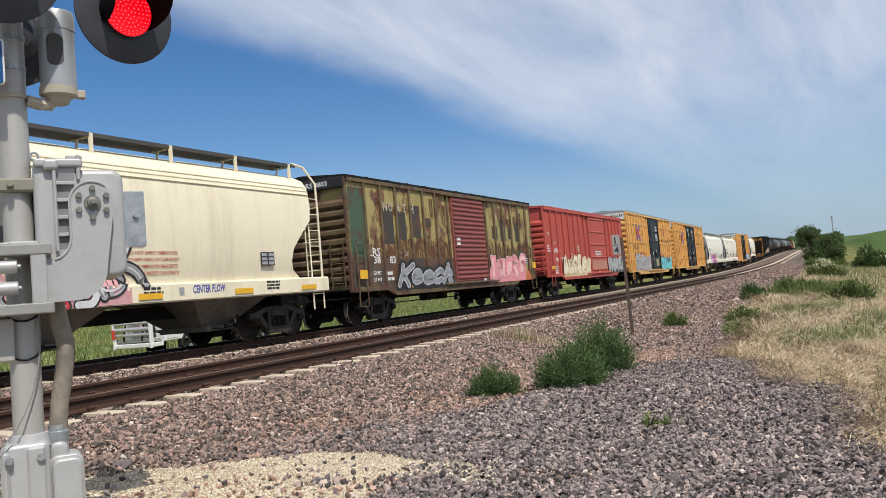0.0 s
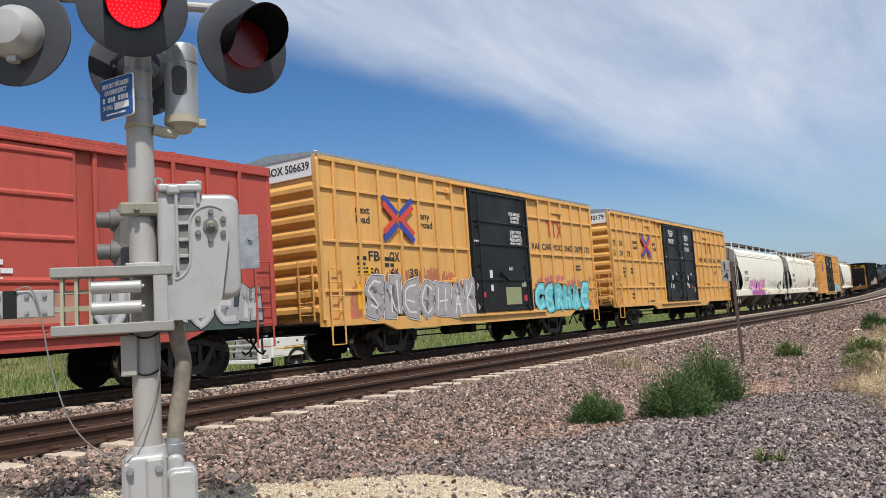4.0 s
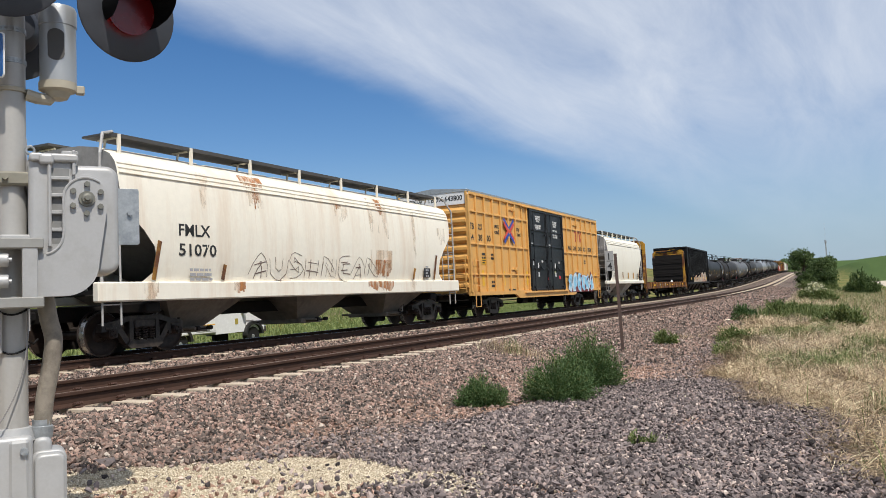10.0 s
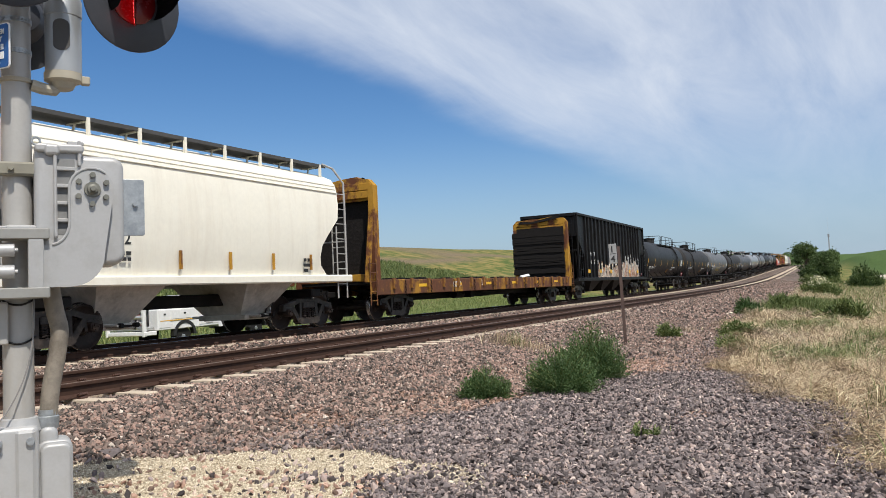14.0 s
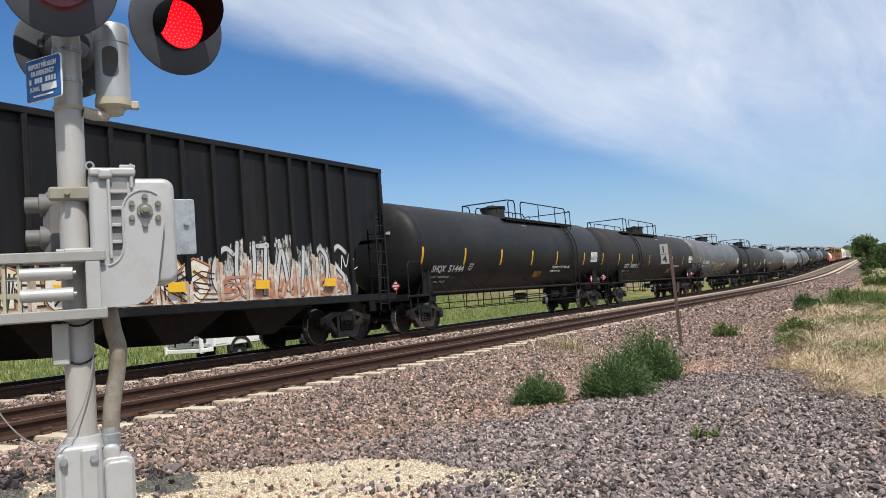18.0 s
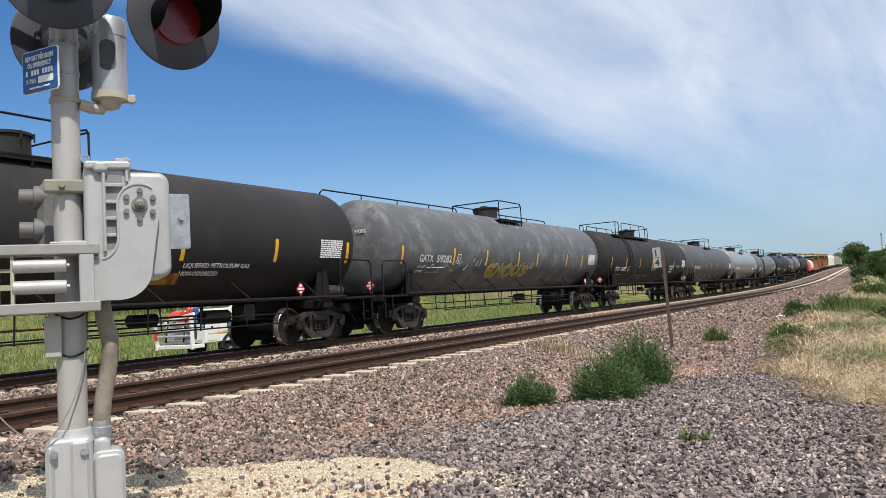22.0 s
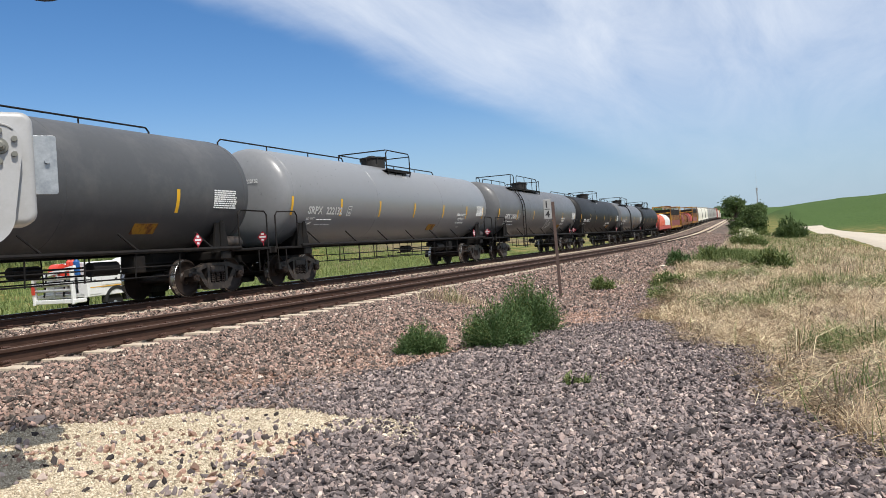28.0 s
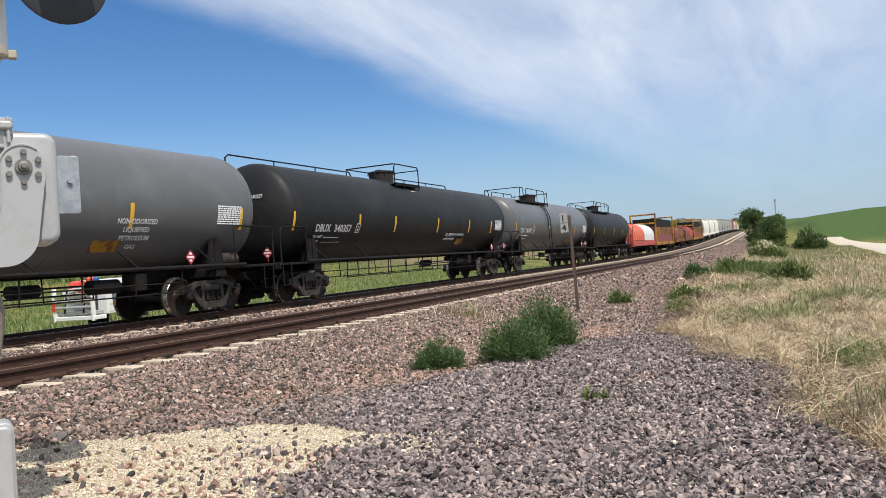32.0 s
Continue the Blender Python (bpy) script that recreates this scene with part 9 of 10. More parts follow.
# ---- house on the hill, far buildings, tower ----
def build_house():
    x, y = -108.5, 108.5
    z = float(height(x, y))
    hs = thing("house", None, None, "low brown-roofed farmhouse on the grassy hill", "house", at=pose(x, y, z - 0.8, 0, 0, 42))
    tan = mat("tan_siding", (0.36, 0.29, 0.22), 0.7, vary=0.08)
    roof = mat("brown_shingles", (0.15, 0.115, 0.09), 0.85, vary=0.2, grain=20)
    part("wall", Geo().box(-3.6, 3.2, -4, 4, 0, 2.5), tan, hs)
    part("roof", Geo().prism([(-4.8, 2.3), (0, 3.9), (4.8, 2.3)], -4.2, 3.8, "x"), roof, hs)
    part("wall", Geo().box(3.2, 5.4, -3, 3, 0, 2.0), tan, hs)
    part("roof", Geo().prism([(-3.6, 2.2), (0, 3.7), (3.6, 2.2)], 3.8, 6.2, "x"), roof, hs)
    for u in (-2.8, -0.6, 1.4):
        w = part("window", Geo().box(u, u + 1.3, -4.04, -3.97, 1.0, 2.1), sign_white, hs)
        part("pane", Geo().box(u + 0.1, u + 1.2, -4.07, -4.03, 1.1, 2.0), glass_dark, w)
    part("pole", Geo().bar((1.6, -6, 0), (1.6, -6, 5.4), 0.10, 8), galv, hs)


build_house()


def build_far_buildings():
    rnd = random.Random(5)
    wall = mat("far_white_wall", (0.6, 0.58, 0.55), 0.8, vary=0.08)
    roof = mat("far_grey_roof", (0.22, 0.2, 0.19), 0.8, vary=0.1)
    for b, d in ((-6.9, 1500), (-6.2, 1550), (-5.3, 1500), (-4.9, 1540), (-7.6, 1500)):
        x, y = d * math.sin(radians(b)), d * math.cos(radians(b))
        w = rnd.uniform(7, 13)
        hb = thing("house", None, None, "pale house on the far ridge", "house", "houses on the far ridge", at=pose(x, y, float(height(x, y)) - 0.5, 0, 0, rnd.uniform(-30, 30)))
        part("wall", Geo().box(-w, w, -5, 5, 0, 5), wall, hb)
        part("roof", Geo().prism([(-5.8, 4.8), (0, 8.2), (5.8, 4.8)], -w - 0.6, w + 0.6), roof, hb)
    x, y = 1400 * math.sin(radians(-2.05)), 1400 * math.cos(radians(-2.05))
    z = float(height(x, y))
    tw = thing("radio_tower", None, None, "thin grey radio tower beyond the trees", "tower", at=pose(x, y, z, 0, 0, 0))
    g = Geo()
    for sx, sy in ((-1, -1), (1, -1), (0, 1)):
        g.bar((sx * 0.8, sy * 0.8, -1), (sx * 0.5, sy * 0.5, 62 - z), 0.28, 6)
    for k in range(16):
        g.bar((-0.8, -0.7, 4 * k), (0.7, 0.7, 4 * k + 2), 0.14, 4)
    part("lattice", g, mat("tower_grey", (0.3, 0.3, 0.31), 0.6), tw)
    part("antenna", Geo().box(-1.4, 1.4, -0.6, 0.6, 57 - z, 62 - z), mat("tower_grey", (0.3, 0.3, 0.31), 0.6), tw)


build_far_buildings()

# ---- plants ----


def leaf_material(name, dark, light, middle=None, through=0.25):
    m = bpy.data.materials.new(name)
    m.use_nodes = True
    nt = m.node_tree
    bs = nt.nodes["Principled BSDF"]
    g = nt.nodes.new("ShaderNodeNewGeometry")
    c = ramp(nt, g.outputs["Random Per Island"], [(0.0, dark), (0.7, middle), (1.0, light)] if middle else [(0.0, dark), (1.0, light)])
    nt.links.new(c, bs.inputs["Base Color"])
    bs.inputs["Roughness"].default_value, bs.inputs["Specular IOR Level"].default_value = 0.65, 0.3
    tl = nt.nodes.new("ShaderNodeBsdfTranslucent")
    nt.links.new(c, tl.inputs["Color"])
    mx = nt.nodes.new("ShaderNodeMixShader")
    mx.inputs[0].default_value = through
    nt.links.new(bs.outputs[0], mx.inputs[1])
    nt.links.new(tl.outputs[0], mx.inputs[2])
    nt.links.new(mx.outputs[0], nt.nodes["Material Output"].inputs["Surface"])
    return m


bush_leaf = leaf_material("feathery_green_leaf", (0.035, 0.075, 0.022), (0.135, 0.21, 0.075))
tree_leaf = leaf_material("tree_leaf", (0.04, 0.072, 0.024), (0.15, 0.21, 0.075), through=0.4)
weed_leaf = leaf_material("weed_green_blade", (0.055, 0.09, 0.026), (0.24, 0.28, 0.10))
meadow_leaf = leaf_material("meadow_grass_blade", (0.10, 0.155, 0.04), (0.33, 0.37, 0.14), through=0.35)
straw = leaf_material("dry_straw", (0.198, 0.139, 0.0881), (0.9, 0.82, 0.546), (0.637, 0.478, 0.304), 0.1)
grey_straw = leaf_material("grey_dead_stalk", (0.091, 0.0676, 0.0494), (0.273, 0.208, 0.156), through=0.1)
flower_white = leaf_material("cream_flower", (0.55, 0.52, 0.3), (0.72, 0.70, 0.5))
bark = mat("grey_brown_bark", (0.10, 0.075, 0.055), 0.85, vary=0.3, grain=12)


def raw_mesh(name, verts, faces, material):
    """A mesh from arrays: verts (n, 3), faces (m, k)."""
    me = bpy.data.meshes.new(name)
    n, (m, k) = len(verts), faces.shape
    me.vertices.add(n)
    me.vertices.foreach_set("co", verts.astype(np.float32).ravel())
    me.loops.add(m * k)
    me.loops.foreach_set("vertex_index", faces.astype(np.int32).ravel())
    me.polygons.add(m)
    me.polygons.foreach_set("loop_start", np.arange(0, m * k, k, dtype=np.int32))
    me.polygons.foreach_set("use_smooth", np.zeros(m, dtype=bool))
    me.materials.append(material)
    me.update(calc_edges=True)
    return me


def leaves(points, normals, length, width, rng):
    """Small pointed leaves at points, lying along normals. length: array."""
    n = len(points)
    d = normals / np.maximum(np.linalg.norm(normals, axis=1, keepdims=True), 1e-6)
    s = np.cross(d, rng.normal(size=(n, 3)))
    s /= np.maximum(np.linalg.norm(s, axis=1, keepdims=True), 1e-6)
    L, W = np.asarray(length)[:, None], np.asarray(width)[:, None]
    v = np.stack([points, points + d * L * 0.5 + s * W * 0.5, points + d * L, points + d * L * 0.5 - s * W * 0.5], 1).reshape(-1, 3)
    return v, np.arange(4 * n).reshape(n, 4)


def blades(x, y, z, height_, lean, width, rng, droop=0.5):
    """Grass blades: bent strips of two pieces that end in a point."""
    n = len(x)
    a = rng.uniform(0, 6.283, n)
    dx, dy = np.cos(a) * lean * height_, np.sin(a) * lean * height_
    px_, py = -np.sin(a) * width / 2, np.cos(a) * width / 2
    base = np.stack([x, y, z], 1)
    side = np.stack([px_, py, 0 * px_], 1)
    mid = base + np.stack([dx * 0.35, dy * 0.35, height_ * 0.62], 1)
    tip = base + np.stack([dx, dy, height_ * (1 - droop * np.minimum(lean, 1.5) * 0.5)], 1)
    v = np.stack([base - side, base + side, mid + side * 0.8, mid - side * 0.8, tip], 1).reshape(-1, 3)
    k = np.arange(n)[:, None] * 5
    f = np.concatenate([k + [0, 1, 2], k + [0, 2, 3], k + [3, 2, 4]])
    return v, f


def bush(name, label, lobes, material, n, leaf, seed, category="bush", flowers=None):
    """Lobes of (x, y, radius, height): fine stems that carry small leaves, denser to the outside."""
    rng = np.random.default_rng(seed)
    x0, y0 = lobes[0][0], lobes[0][1]
    z0 = float(height(x0, y0))
    ob = thing(name, None, None, label, category, at=pose(x0, y0, z0))
    pts, nor, stems = [], [], Geo()
    for lx, ly, r, hgt in lobes:
        k = int(n * r * r * hgt / sum(q[2] ** 2 * q[3] for q in lobes))
        zb = float(height(lx, ly)) - z0
        shoots = max(24, k // 60)
        a, e = rng.uniform(0, 6.283, shoots), np.arccos(rng.uniform(0.02, 1.0, shoots))
        tip = np.stack([np.cos(a) * np.sin(e) * r, np.sin(a) * np.sin(e) * r, np.cos(e) * hgt * 0.95 + 0.04], 1) * rng.uniform(0.72, 1.12, (shoots, 1))
        tip[:, 2] = np.maximum(tip[:, 2], 0.05)
        for q in range(shoots):
            stems.tube([(lx - x0, ly - y0, zb - 0.02), (lx - x0 + tip[q, 0] * 0.45, ly - y0 + tip[q, 1] * 0.45, zb + tip[q, 2] * 0.6), (lx - x0 + tip[q, 0], ly - y0 + tip[q, 1], zb + tip[q, 2])], 0.004 + 0.004 * r, 4)
        sel = rng.integers(0, shoots, k)
        u = rng.uniform(0.25, 1.0, k) ** 0.7
        p = tip[sel] * u[:, None]
        p[:, 2] = tip[sel, 2] * (u * 0.8 + 0.2 * u * u) * 1.05
        p += rng.normal(size=(k, 3)) * 0.05 * r / 0.4
        p[:, 2] = np.maximum(p[:, 2], 0.02)
        d = tip[sel] / np.linalg.norm(tip[sel], axis=1, keepdims=True) + rng.normal(size=(k, 3)) * 0.7 + [0, 0, 0.25]
        pts.append(p + [lx - x0, ly - y0, zb])
        nor.append(d)
    pts, nor = np.concatenate(pts), np.concatenate(nor)
    tagged(part("stem", stems, weed_leaf, ob), kind="stuff")
    v, f = leaves(pts, nor, rng.uniform(0.6, 1.4, len(pts)) * leaf, rng.uniform(0.25, 0.4, len(pts)) * leaf, rng)
    tagged(part("foliage", raw_mesh("foliage", v, f, material), None, ob), kind="stuff")
    if flowers:
        top = pts[np.argsort(-pts[:, 2] + rng.normal(size=len(pts)) * 0.15)[:flowers]]
        v, f = leaves(np.repeat(top, 6, 0) + rng.normal(size=(6 * len(top), 3)) * leaf * 0.5, rng.normal(size=(6 * len(top), 3)), np.full(6 * len(top), leaf * 0.7), np.full(6 * len(top), leaf * 0.7), rng)
        tagged(part("blossom", raw_mesh("blossom", v, f, flower_white), None, ob, "cream blossom heads"), kind="stuff")
    return ob


def tree(x, y, hgt, spread, n, seed, label, leaf=0.28, trunk=0.28, low=0.22, group="", skirt=0):
    """Tapered trunk, limbs that fork, and clumps of leaves about the limb ends."""
    rng = np.random.default_rng(seed)
    ob = thing("tree", None, None, label, "tree", group, at=pose(x, y, float(height(x, y)) - 0.1))
    g = Geo()
    g.tube([(0, 0, 0), (0.05 * hgt * rng.normal() * 0.3, 0, hgt * low), (0.1, 0.1, hgt * 0.5)], trunk * hgt / 12, 8)
    ends = []
    limbs = 11
    for k in range(limbs):
        a = 6.283 * k / limbs + rng.uniform(-0.3, 0.3)
        z0 = hgt * rng.uniform(low * 0.8, 0.5)
        r = spread * rng.uniform(0.45, 0.95)
        z1 = min(hgt * 0.95, z0 + hgt * rng.uniform(0.12, 0.5))
        p = [(0.05, 0.05, z0), (math.cos(a) * r * 0.5, math.sin(a) * r * 0.5, z0 + (z1 - z0) * 0.65), (math.cos(a) * r, math.sin(a) * r, z1)]
        g.tube(p, trunk * hgt / 30, 5)
        ends.append(p[2])
        for _ in range(4):
            b = a + rng.uniform(-0.9, 0.9)
            q = (p[1][0] + math.cos(b) * r * 0.5, p[1][1] + math.sin(b) * r * 0.5, p[1][2] + hgt * rng.uniform(-0.05, 0.25))
            g.tube([p[1], ((p[1][0] + q[0]) / 2, (p[1][1] + q[1]) / 2, (p[1][2] + q[2]) / 2 + 0.1), q], trunk * hgt / 60, 4)
            ends.append(q)
    for _ in range(8):
        ends.append((rng.uniform(-0.4, 0.4) * spread, rng.uniform(-0.4, 0.4) * spread, hgt * rng.uniform(0.7, 0.97)))
    for _ in range(skirt):
        a, r = rng.uniform(0, 6.283), spread * rng.uniform(0.25, 0.85)
        ends.append((math.cos(a) * r, math.sin(a) * r, hgt * rng.uniform(0.06, 0.32)))
    part("trunk", g, bark, ob)
    ends = np.array(ends)
    sel = rng.integers(0, len(ends), n)
    size = rng.uniform(0.13, 0.26, len(ends))[sel] * spread
    p = ends[sel] + rng.normal(size=(n, 3)) * size[:, None] * [0.8, 0.8, 0.55]
    v, f = leaves(p, rng.normal(size=(n, 3)) + [0, 0, -0.2], rng.uniform(0.7, 1.3, n) * leaf, rng.uniform(0.5, 0.8, n) * leaf, rng)
    tagged(part("crown", raw_mesh("crown", v, f, tree_leaf), None, ob, "uneven crown of small dark leaves"), kind="stuff")
    return ob


def build_plants():
    bush("bush", "feathery bright green weed bush on the stony ground", [(-3.85, 10.62, 0.46, 0.62), (-3.62, 10.75, 0.36, 0.5), (-4.08, 10.6, 0.3, 0.4), (-3.8, 12.0, 0.46, 0.78), (-3.6, 12.05, 0.40, 0.6), (-3.98, 11.8, 0.35, 0.62)], bush_leaf, 26000, 0.042, 1)
    bush("bush", "small low green weed bush on the stony ground", [(-4.66, 10.0, 0.27, 0.36), (-4.84, 9.98, 0.22, 0.27), (-4.48, 10.02, 0.2, 0.26)], bush_leaf, 8000, 0.038, 2)
    bush("grass_tuft", "dark green grass clump in the dry verge", [(-3.2, 35.3, 0.55, 0.72), (-2.5, 35.6, 0.5, 0.62), (-1.95, 35.2, 0.4, 0.5)], weed_leaf, 5000, 0.16, 3)
    bush("grass_tuft", "dark green weed clump by the ballast edge", [(-4.3, 33.9, 0.42, 0.62), (-4.0, 33.5, 0.3, 0.4)], bush_leaf, 3500, 0.13, 4)
    bush("grass_tuft", "leaning grey-green grass clump in the verge", [(-0.8, 28.4, 0.42, 0.6), (-0.4, 28.6, 0.36, 0.45), (-1.3, 28.8, 0.3, 0.35)], weed_leaf, 3000, 0.17, 5)
    bush("weed", "small bright green weed on the ballast", [(-4.7, 21.2, 0.22, 0.3), (-4.5, 21.3, 0.16, 0.22)], weed_leaf, 1300, 0.09, 6)
    bush("weed", "grey-green weed among dry grass", [(-3.2, 22.3, 0.36, 0.34), (-2.8, 22.0, 0.26, 0.26)], weed_leaf, 1800, 0.09, 7)
    bush("weed", "low grey-green weed among dry grass", [(-2.7, 18.2, 0.34, 0.25), (-2.4, 17.9, 0.25, 0.2)], weed_leaf, 1500, 0.07, 8)
    bush("weed", "tiny green weed in dark gravel", [(-2.05, 7.75, 0.10, 0.08), (-1.9, 7.8, 0.07, 0.06)], weed_leaf, 160, 0.05, 9)
    bush("elder_bush", "flowering bush with cream blossom in the verge", [(-3.7, 75.0, 1.1, 1.25), (-2.8, 75.5, 0.9, 0.9), (-4.5, 76, 0.8, 1.0)], weed_leaf, 4500, 0.2, 10, flowers=40)
    bush("shrub", "sparse dark shrub beside the gravel road", [(-0.6, 122.0, 1.3, 3.3), (0.7, 123.0, 1.2, 2.3), (-1.6, 122.5, 1.0, 1.5)], tree_leaf, 4500, 0.42, 11)
    bush("shrub", "low green shrub at the foot of trees", [(-7.5, 125, 1.2, 1.1), (-5.6, 128, 1.2, 0.9), (-4.0, 130, 1.1, 0.9)], weed_leaf, 3000, 0.3, 12)
    tree(-9.8, 162, 6.4, 1.9, 6500, 21, "round dark green tree beside the railway", 0.34, skirt=22, group="trees beside the railway")
    tree(-6.0, 152, 4.9, 1.8, 5500, 22, "broad dark green tree beside the railway", 0.34, skirt=22, low=0.1, group="trees beside the railway")
    tree(-6.6, 185, 5.6, 1.8, 4500, 23, "dark tree behind others beside the railway", 0.36, skirt=22, group="trees beside the railway")
    tree(-9.0, 172, 4.0, 1.6, 3000, 24, "low dark tree beside the railway", 0.34, skirt=22, low=0.1, group="trees beside the railway")
    tree(-98.0, 108.0, 9.2, 5.9, 26000, 25, "broad airy tree on the grassy hill", 0.30, trunk=0.45, low=0.1)
    tree(-114.5, 106.6, 7.0, 2.6, 8000, 26, "dense dark tree beside the farmhouse", 0.4)
    for k, (x, y, s) in enumerate(((-92, 110.5, 4.0), (-89.5, 112, 4.8), (-86.5, 113, 4.6), (-94, 109, 3.4), (-84, 115, 4.2), (-81, 117, 3.6))):
        tree(x, y, s, s * 0.42, 2500, 30 + k, "slim young green tree on the hill", 0.26, low=0.1, group="young trees on the hill")
    # far woods on the ridge
    rng = np.random.default_rng(3)
    n = 26000
    b = np.radians(np.where(rng.random(n) < 0.5, rng.normal(-6.0, 0.9, n), rng.uniform(-12, -1.5, n)))
    d = rng.uniform(1350, 1900, n)
    x, y = d * np.sin(b), d * np.cos(b)
    clump = wobble(x, y, 28.0) + wobble(x, y, 9.0, 3.0)
    keep = (clump > 0.35) & (np.abs(beside(x, y) + 2.7) > 14)
    x, y = x[keep], y[keep]
    n = len(x)
    z = height(x, y) + rng.uniform(0, 3.5, n)
    v, f = leaves(np.stack([x, y, z], 1), rng.normal(size=(n, 3)) + [0, 0, 0.8], rng.uniform(1.5, 3.5, n), rng.uniform(1.5, 3, n), rng)
    thing("far_woods", raw_mesh("far_woods", v, f, tree_leaf), None, "dark woods on the far ridge", "woods", kind="stuff")


build_plants()


def scatter(rng, n, x0, x1, y0, y1, weight):
    """Random places in a box, kept by weight(x, y) in 0 to 1."""
    x, y = rng.uniform(x0, x1, n), rng.uniform(y0, y1, n)
    k = rng.random(n) < weight(x, y)
    return x[k], y[k]


def build_grass():
    rng = np.random.default_rng(11)
    out = {"s": [], "g": [], "w": []}

    def add(key, x, y, h, lean, w):
        n = len(x)
        out[key].append(blades(x, y, height(x, y) - 0.01, rng.uniform(0.5, 1.25, n) * h, np.abs(rng.normal(lean, 0.35, n)), rng.uniform(0.6, 1.3, n) * w, rng))
    def lie(key, x, y, length, rise, w):
        """Long bent stalks that lie matted over one another. length, rise: numbers or arrays."""
        n = len(x)
        L, top, w = rng.uniform(0.45, 1.3, n) * length, rng.uniform(0.15, 1.2, n) ** 1.5 * rise, rng.uniform(0.6, 1.3, n) * w
        a = 2.0 * wobble(x, y, 0.8, 3.0) + rng.normal(0, 2.2, n)
        bend = rng.normal(0, 0.9, n)
        rows = []
        for u, lift in ((0.0, 0.0), (0.3, 0.75), (0.6, 1.0), (1.0, 0.55)):
            b = a + bend * u
            cx, cy = x + np.cos(b) * L * u, y + np.sin(b) * L * u
            k = w * (1 - 0.75 * u) / 2
            z = height(cx, cy) + top * lift
            rows += [np.stack([cx + np.sin(b) * k, cy - np.cos(b) * k, z], 1), np.stack([cx - np.sin(b) * k, cy + np.cos(b) * k, z + k], 1)]
        v = np.stack(rows, 1).reshape(-1, 3)
        k = np.arange(n)[:, None] * 8
        f = np.concatenate([k + [2 * i, 2 * i + 1, 2 * i + 3] for i in range(3)] + [k + [2 * i, 2 * i + 3, 2 * i + 2] for i in range(3)])
        out[key].append((v, f))

    def green_here(x, y):
        g = 0 * x
        for gx, gy, rx, ry in ((-0.76, 15.6, 1.2, 1.6), (0.6, 10.1, 0.7, 0.8), (0.55, 7.3, 0.45, 0.5), (1.6, 18.7, 0.9, 1.6), (-2.6, 17.5, 0.5, 0.8), (-1.7, 24.0, 1.2, 2.0), (2.5, 13.0, 1.0, 1.4), (0.2, 19.5, 0.8, 1.2), (3.6, 24.0, 1.6, 3.0), (-0.2, 33.0, 1.5, 3.0), (3.0, 36.0, 2.0, 4.0)):
            g = np.maximum(g, smooth(1.3, 0.5, np.hypot((x - gx) / rx, (y - gy) / ry) + 0.25 * wobble(x, y, 0.35)))
        return g
    def tussocks(n, x0, x1, y0, y1, each, length, rise, w):
        """Clumps whose blades arch outward from one root and fall over one another."""
        cx, cy = scatter(rng, n, x0, x1, y0, y1, lambda x, y: dry_here(x, y) * (0.25 + 0.75 * smooth(-0.4, 0.5, wobble(x, y, 1.0, 5.0))))
        green = green_here(cx, cy)
        kind = np.where(rng.random(len(cx)) < 0.75 * green, 2, np.where(rng.random(len(cx)) < 0.24, 1, 0))
        for k, key in enumerate("swg"):
            i = np.repeat(np.nonzero(kind == k)[0], each)
            size = rng.uniform(0.55, 1.3, len(cx))[i]
            lie(key, cx[i] + rng.normal(0, 0.05, len(i)), cy[i] + rng.normal(0, 0.05, len(i)), length * size, rise * size, w)

    x, y = scatter(rng, 62000, -2.5, 5, 4.5, 16, lambda x, y: dry_here(x, y) * (0.12 + 0.88 * smooth(-0.35, 0.45, 0.6 * wobble(x, y, 0.55) + 0.5 * wobble(x, y, 0.21, 2.0))) * (1 - 0.6 * green_here(x, y)))
    lie("s", x, y, 0.34, 0.10, 0.0055)
    tussocks(900, -2.5, 5, 4.5, 16, 110, 0.42, 0.19, 0.005)
    x, y = scatter(rng, 46000, -6, 6, 16, 34, lambda x, y: dry_here(x, y) * (0.06 + 0.94 * smooth(-0.3, 0.5, 0.6 * wobble(x, y, 0.9) + 0.5 * wobble(x, y, 0.4, 2.0))) * (1 - 0.55 * green_here(x, y)))
    lie("s", x, y, 0.46, 0.16, 0.009)
    tussocks(1100, -5, 6, 16, 40, 80, 0.58, 0.25, 0.008)
    x, y = scatter(rng, 26000, -2.5, 5, 4.5, 20, lambda x, y: dry_here(x, y) * smooth(-0.2, 0.5, wobble(x, y, 0.9, 7.0)))
    lie("w", x, y, 0.35, 0.14, 0.005)
    x, y = scatter(rng, 2600, -2.0, 5, 5, 20, dry_here)
    lie("s", x, y, 0.65, 0.3, 0.006)
    # standing gold and green grass further out
    x, y = scatter(rng, 26000, 0.2, 9, 20, 60, lambda x, y: dry_here(x, y) * (np.abs(x - 9.9) > 3.7) * (0.4 + 0.6 * smooth(-0.3, 0.4, wobble(x, y, 1.6))))
    k = rng.random(len(x)) < 0.6
    add("s", x[k], y[k], 0.46, 0.45, 0.012)
    add("g", x[~k], y[~k], 0.42, 0.45, 0.012)
    x, y = scatter(rng, 60000, -8, 18, 34, 150, lambda x, y: dry_here(x, y) * (np.abs(x - 9.9) > 4.0))
    add("s", x, y, 0.32, 0.6, 0.025)
    x, y = scatter(rng, 70000, -4, 5, 5.5, 30, lambda x, y: dry_here(x, y) * np.maximum(0.55 * green_here(x, y), 0.025))
    add("g", x, y, 0.34, 0.8, 0.009)
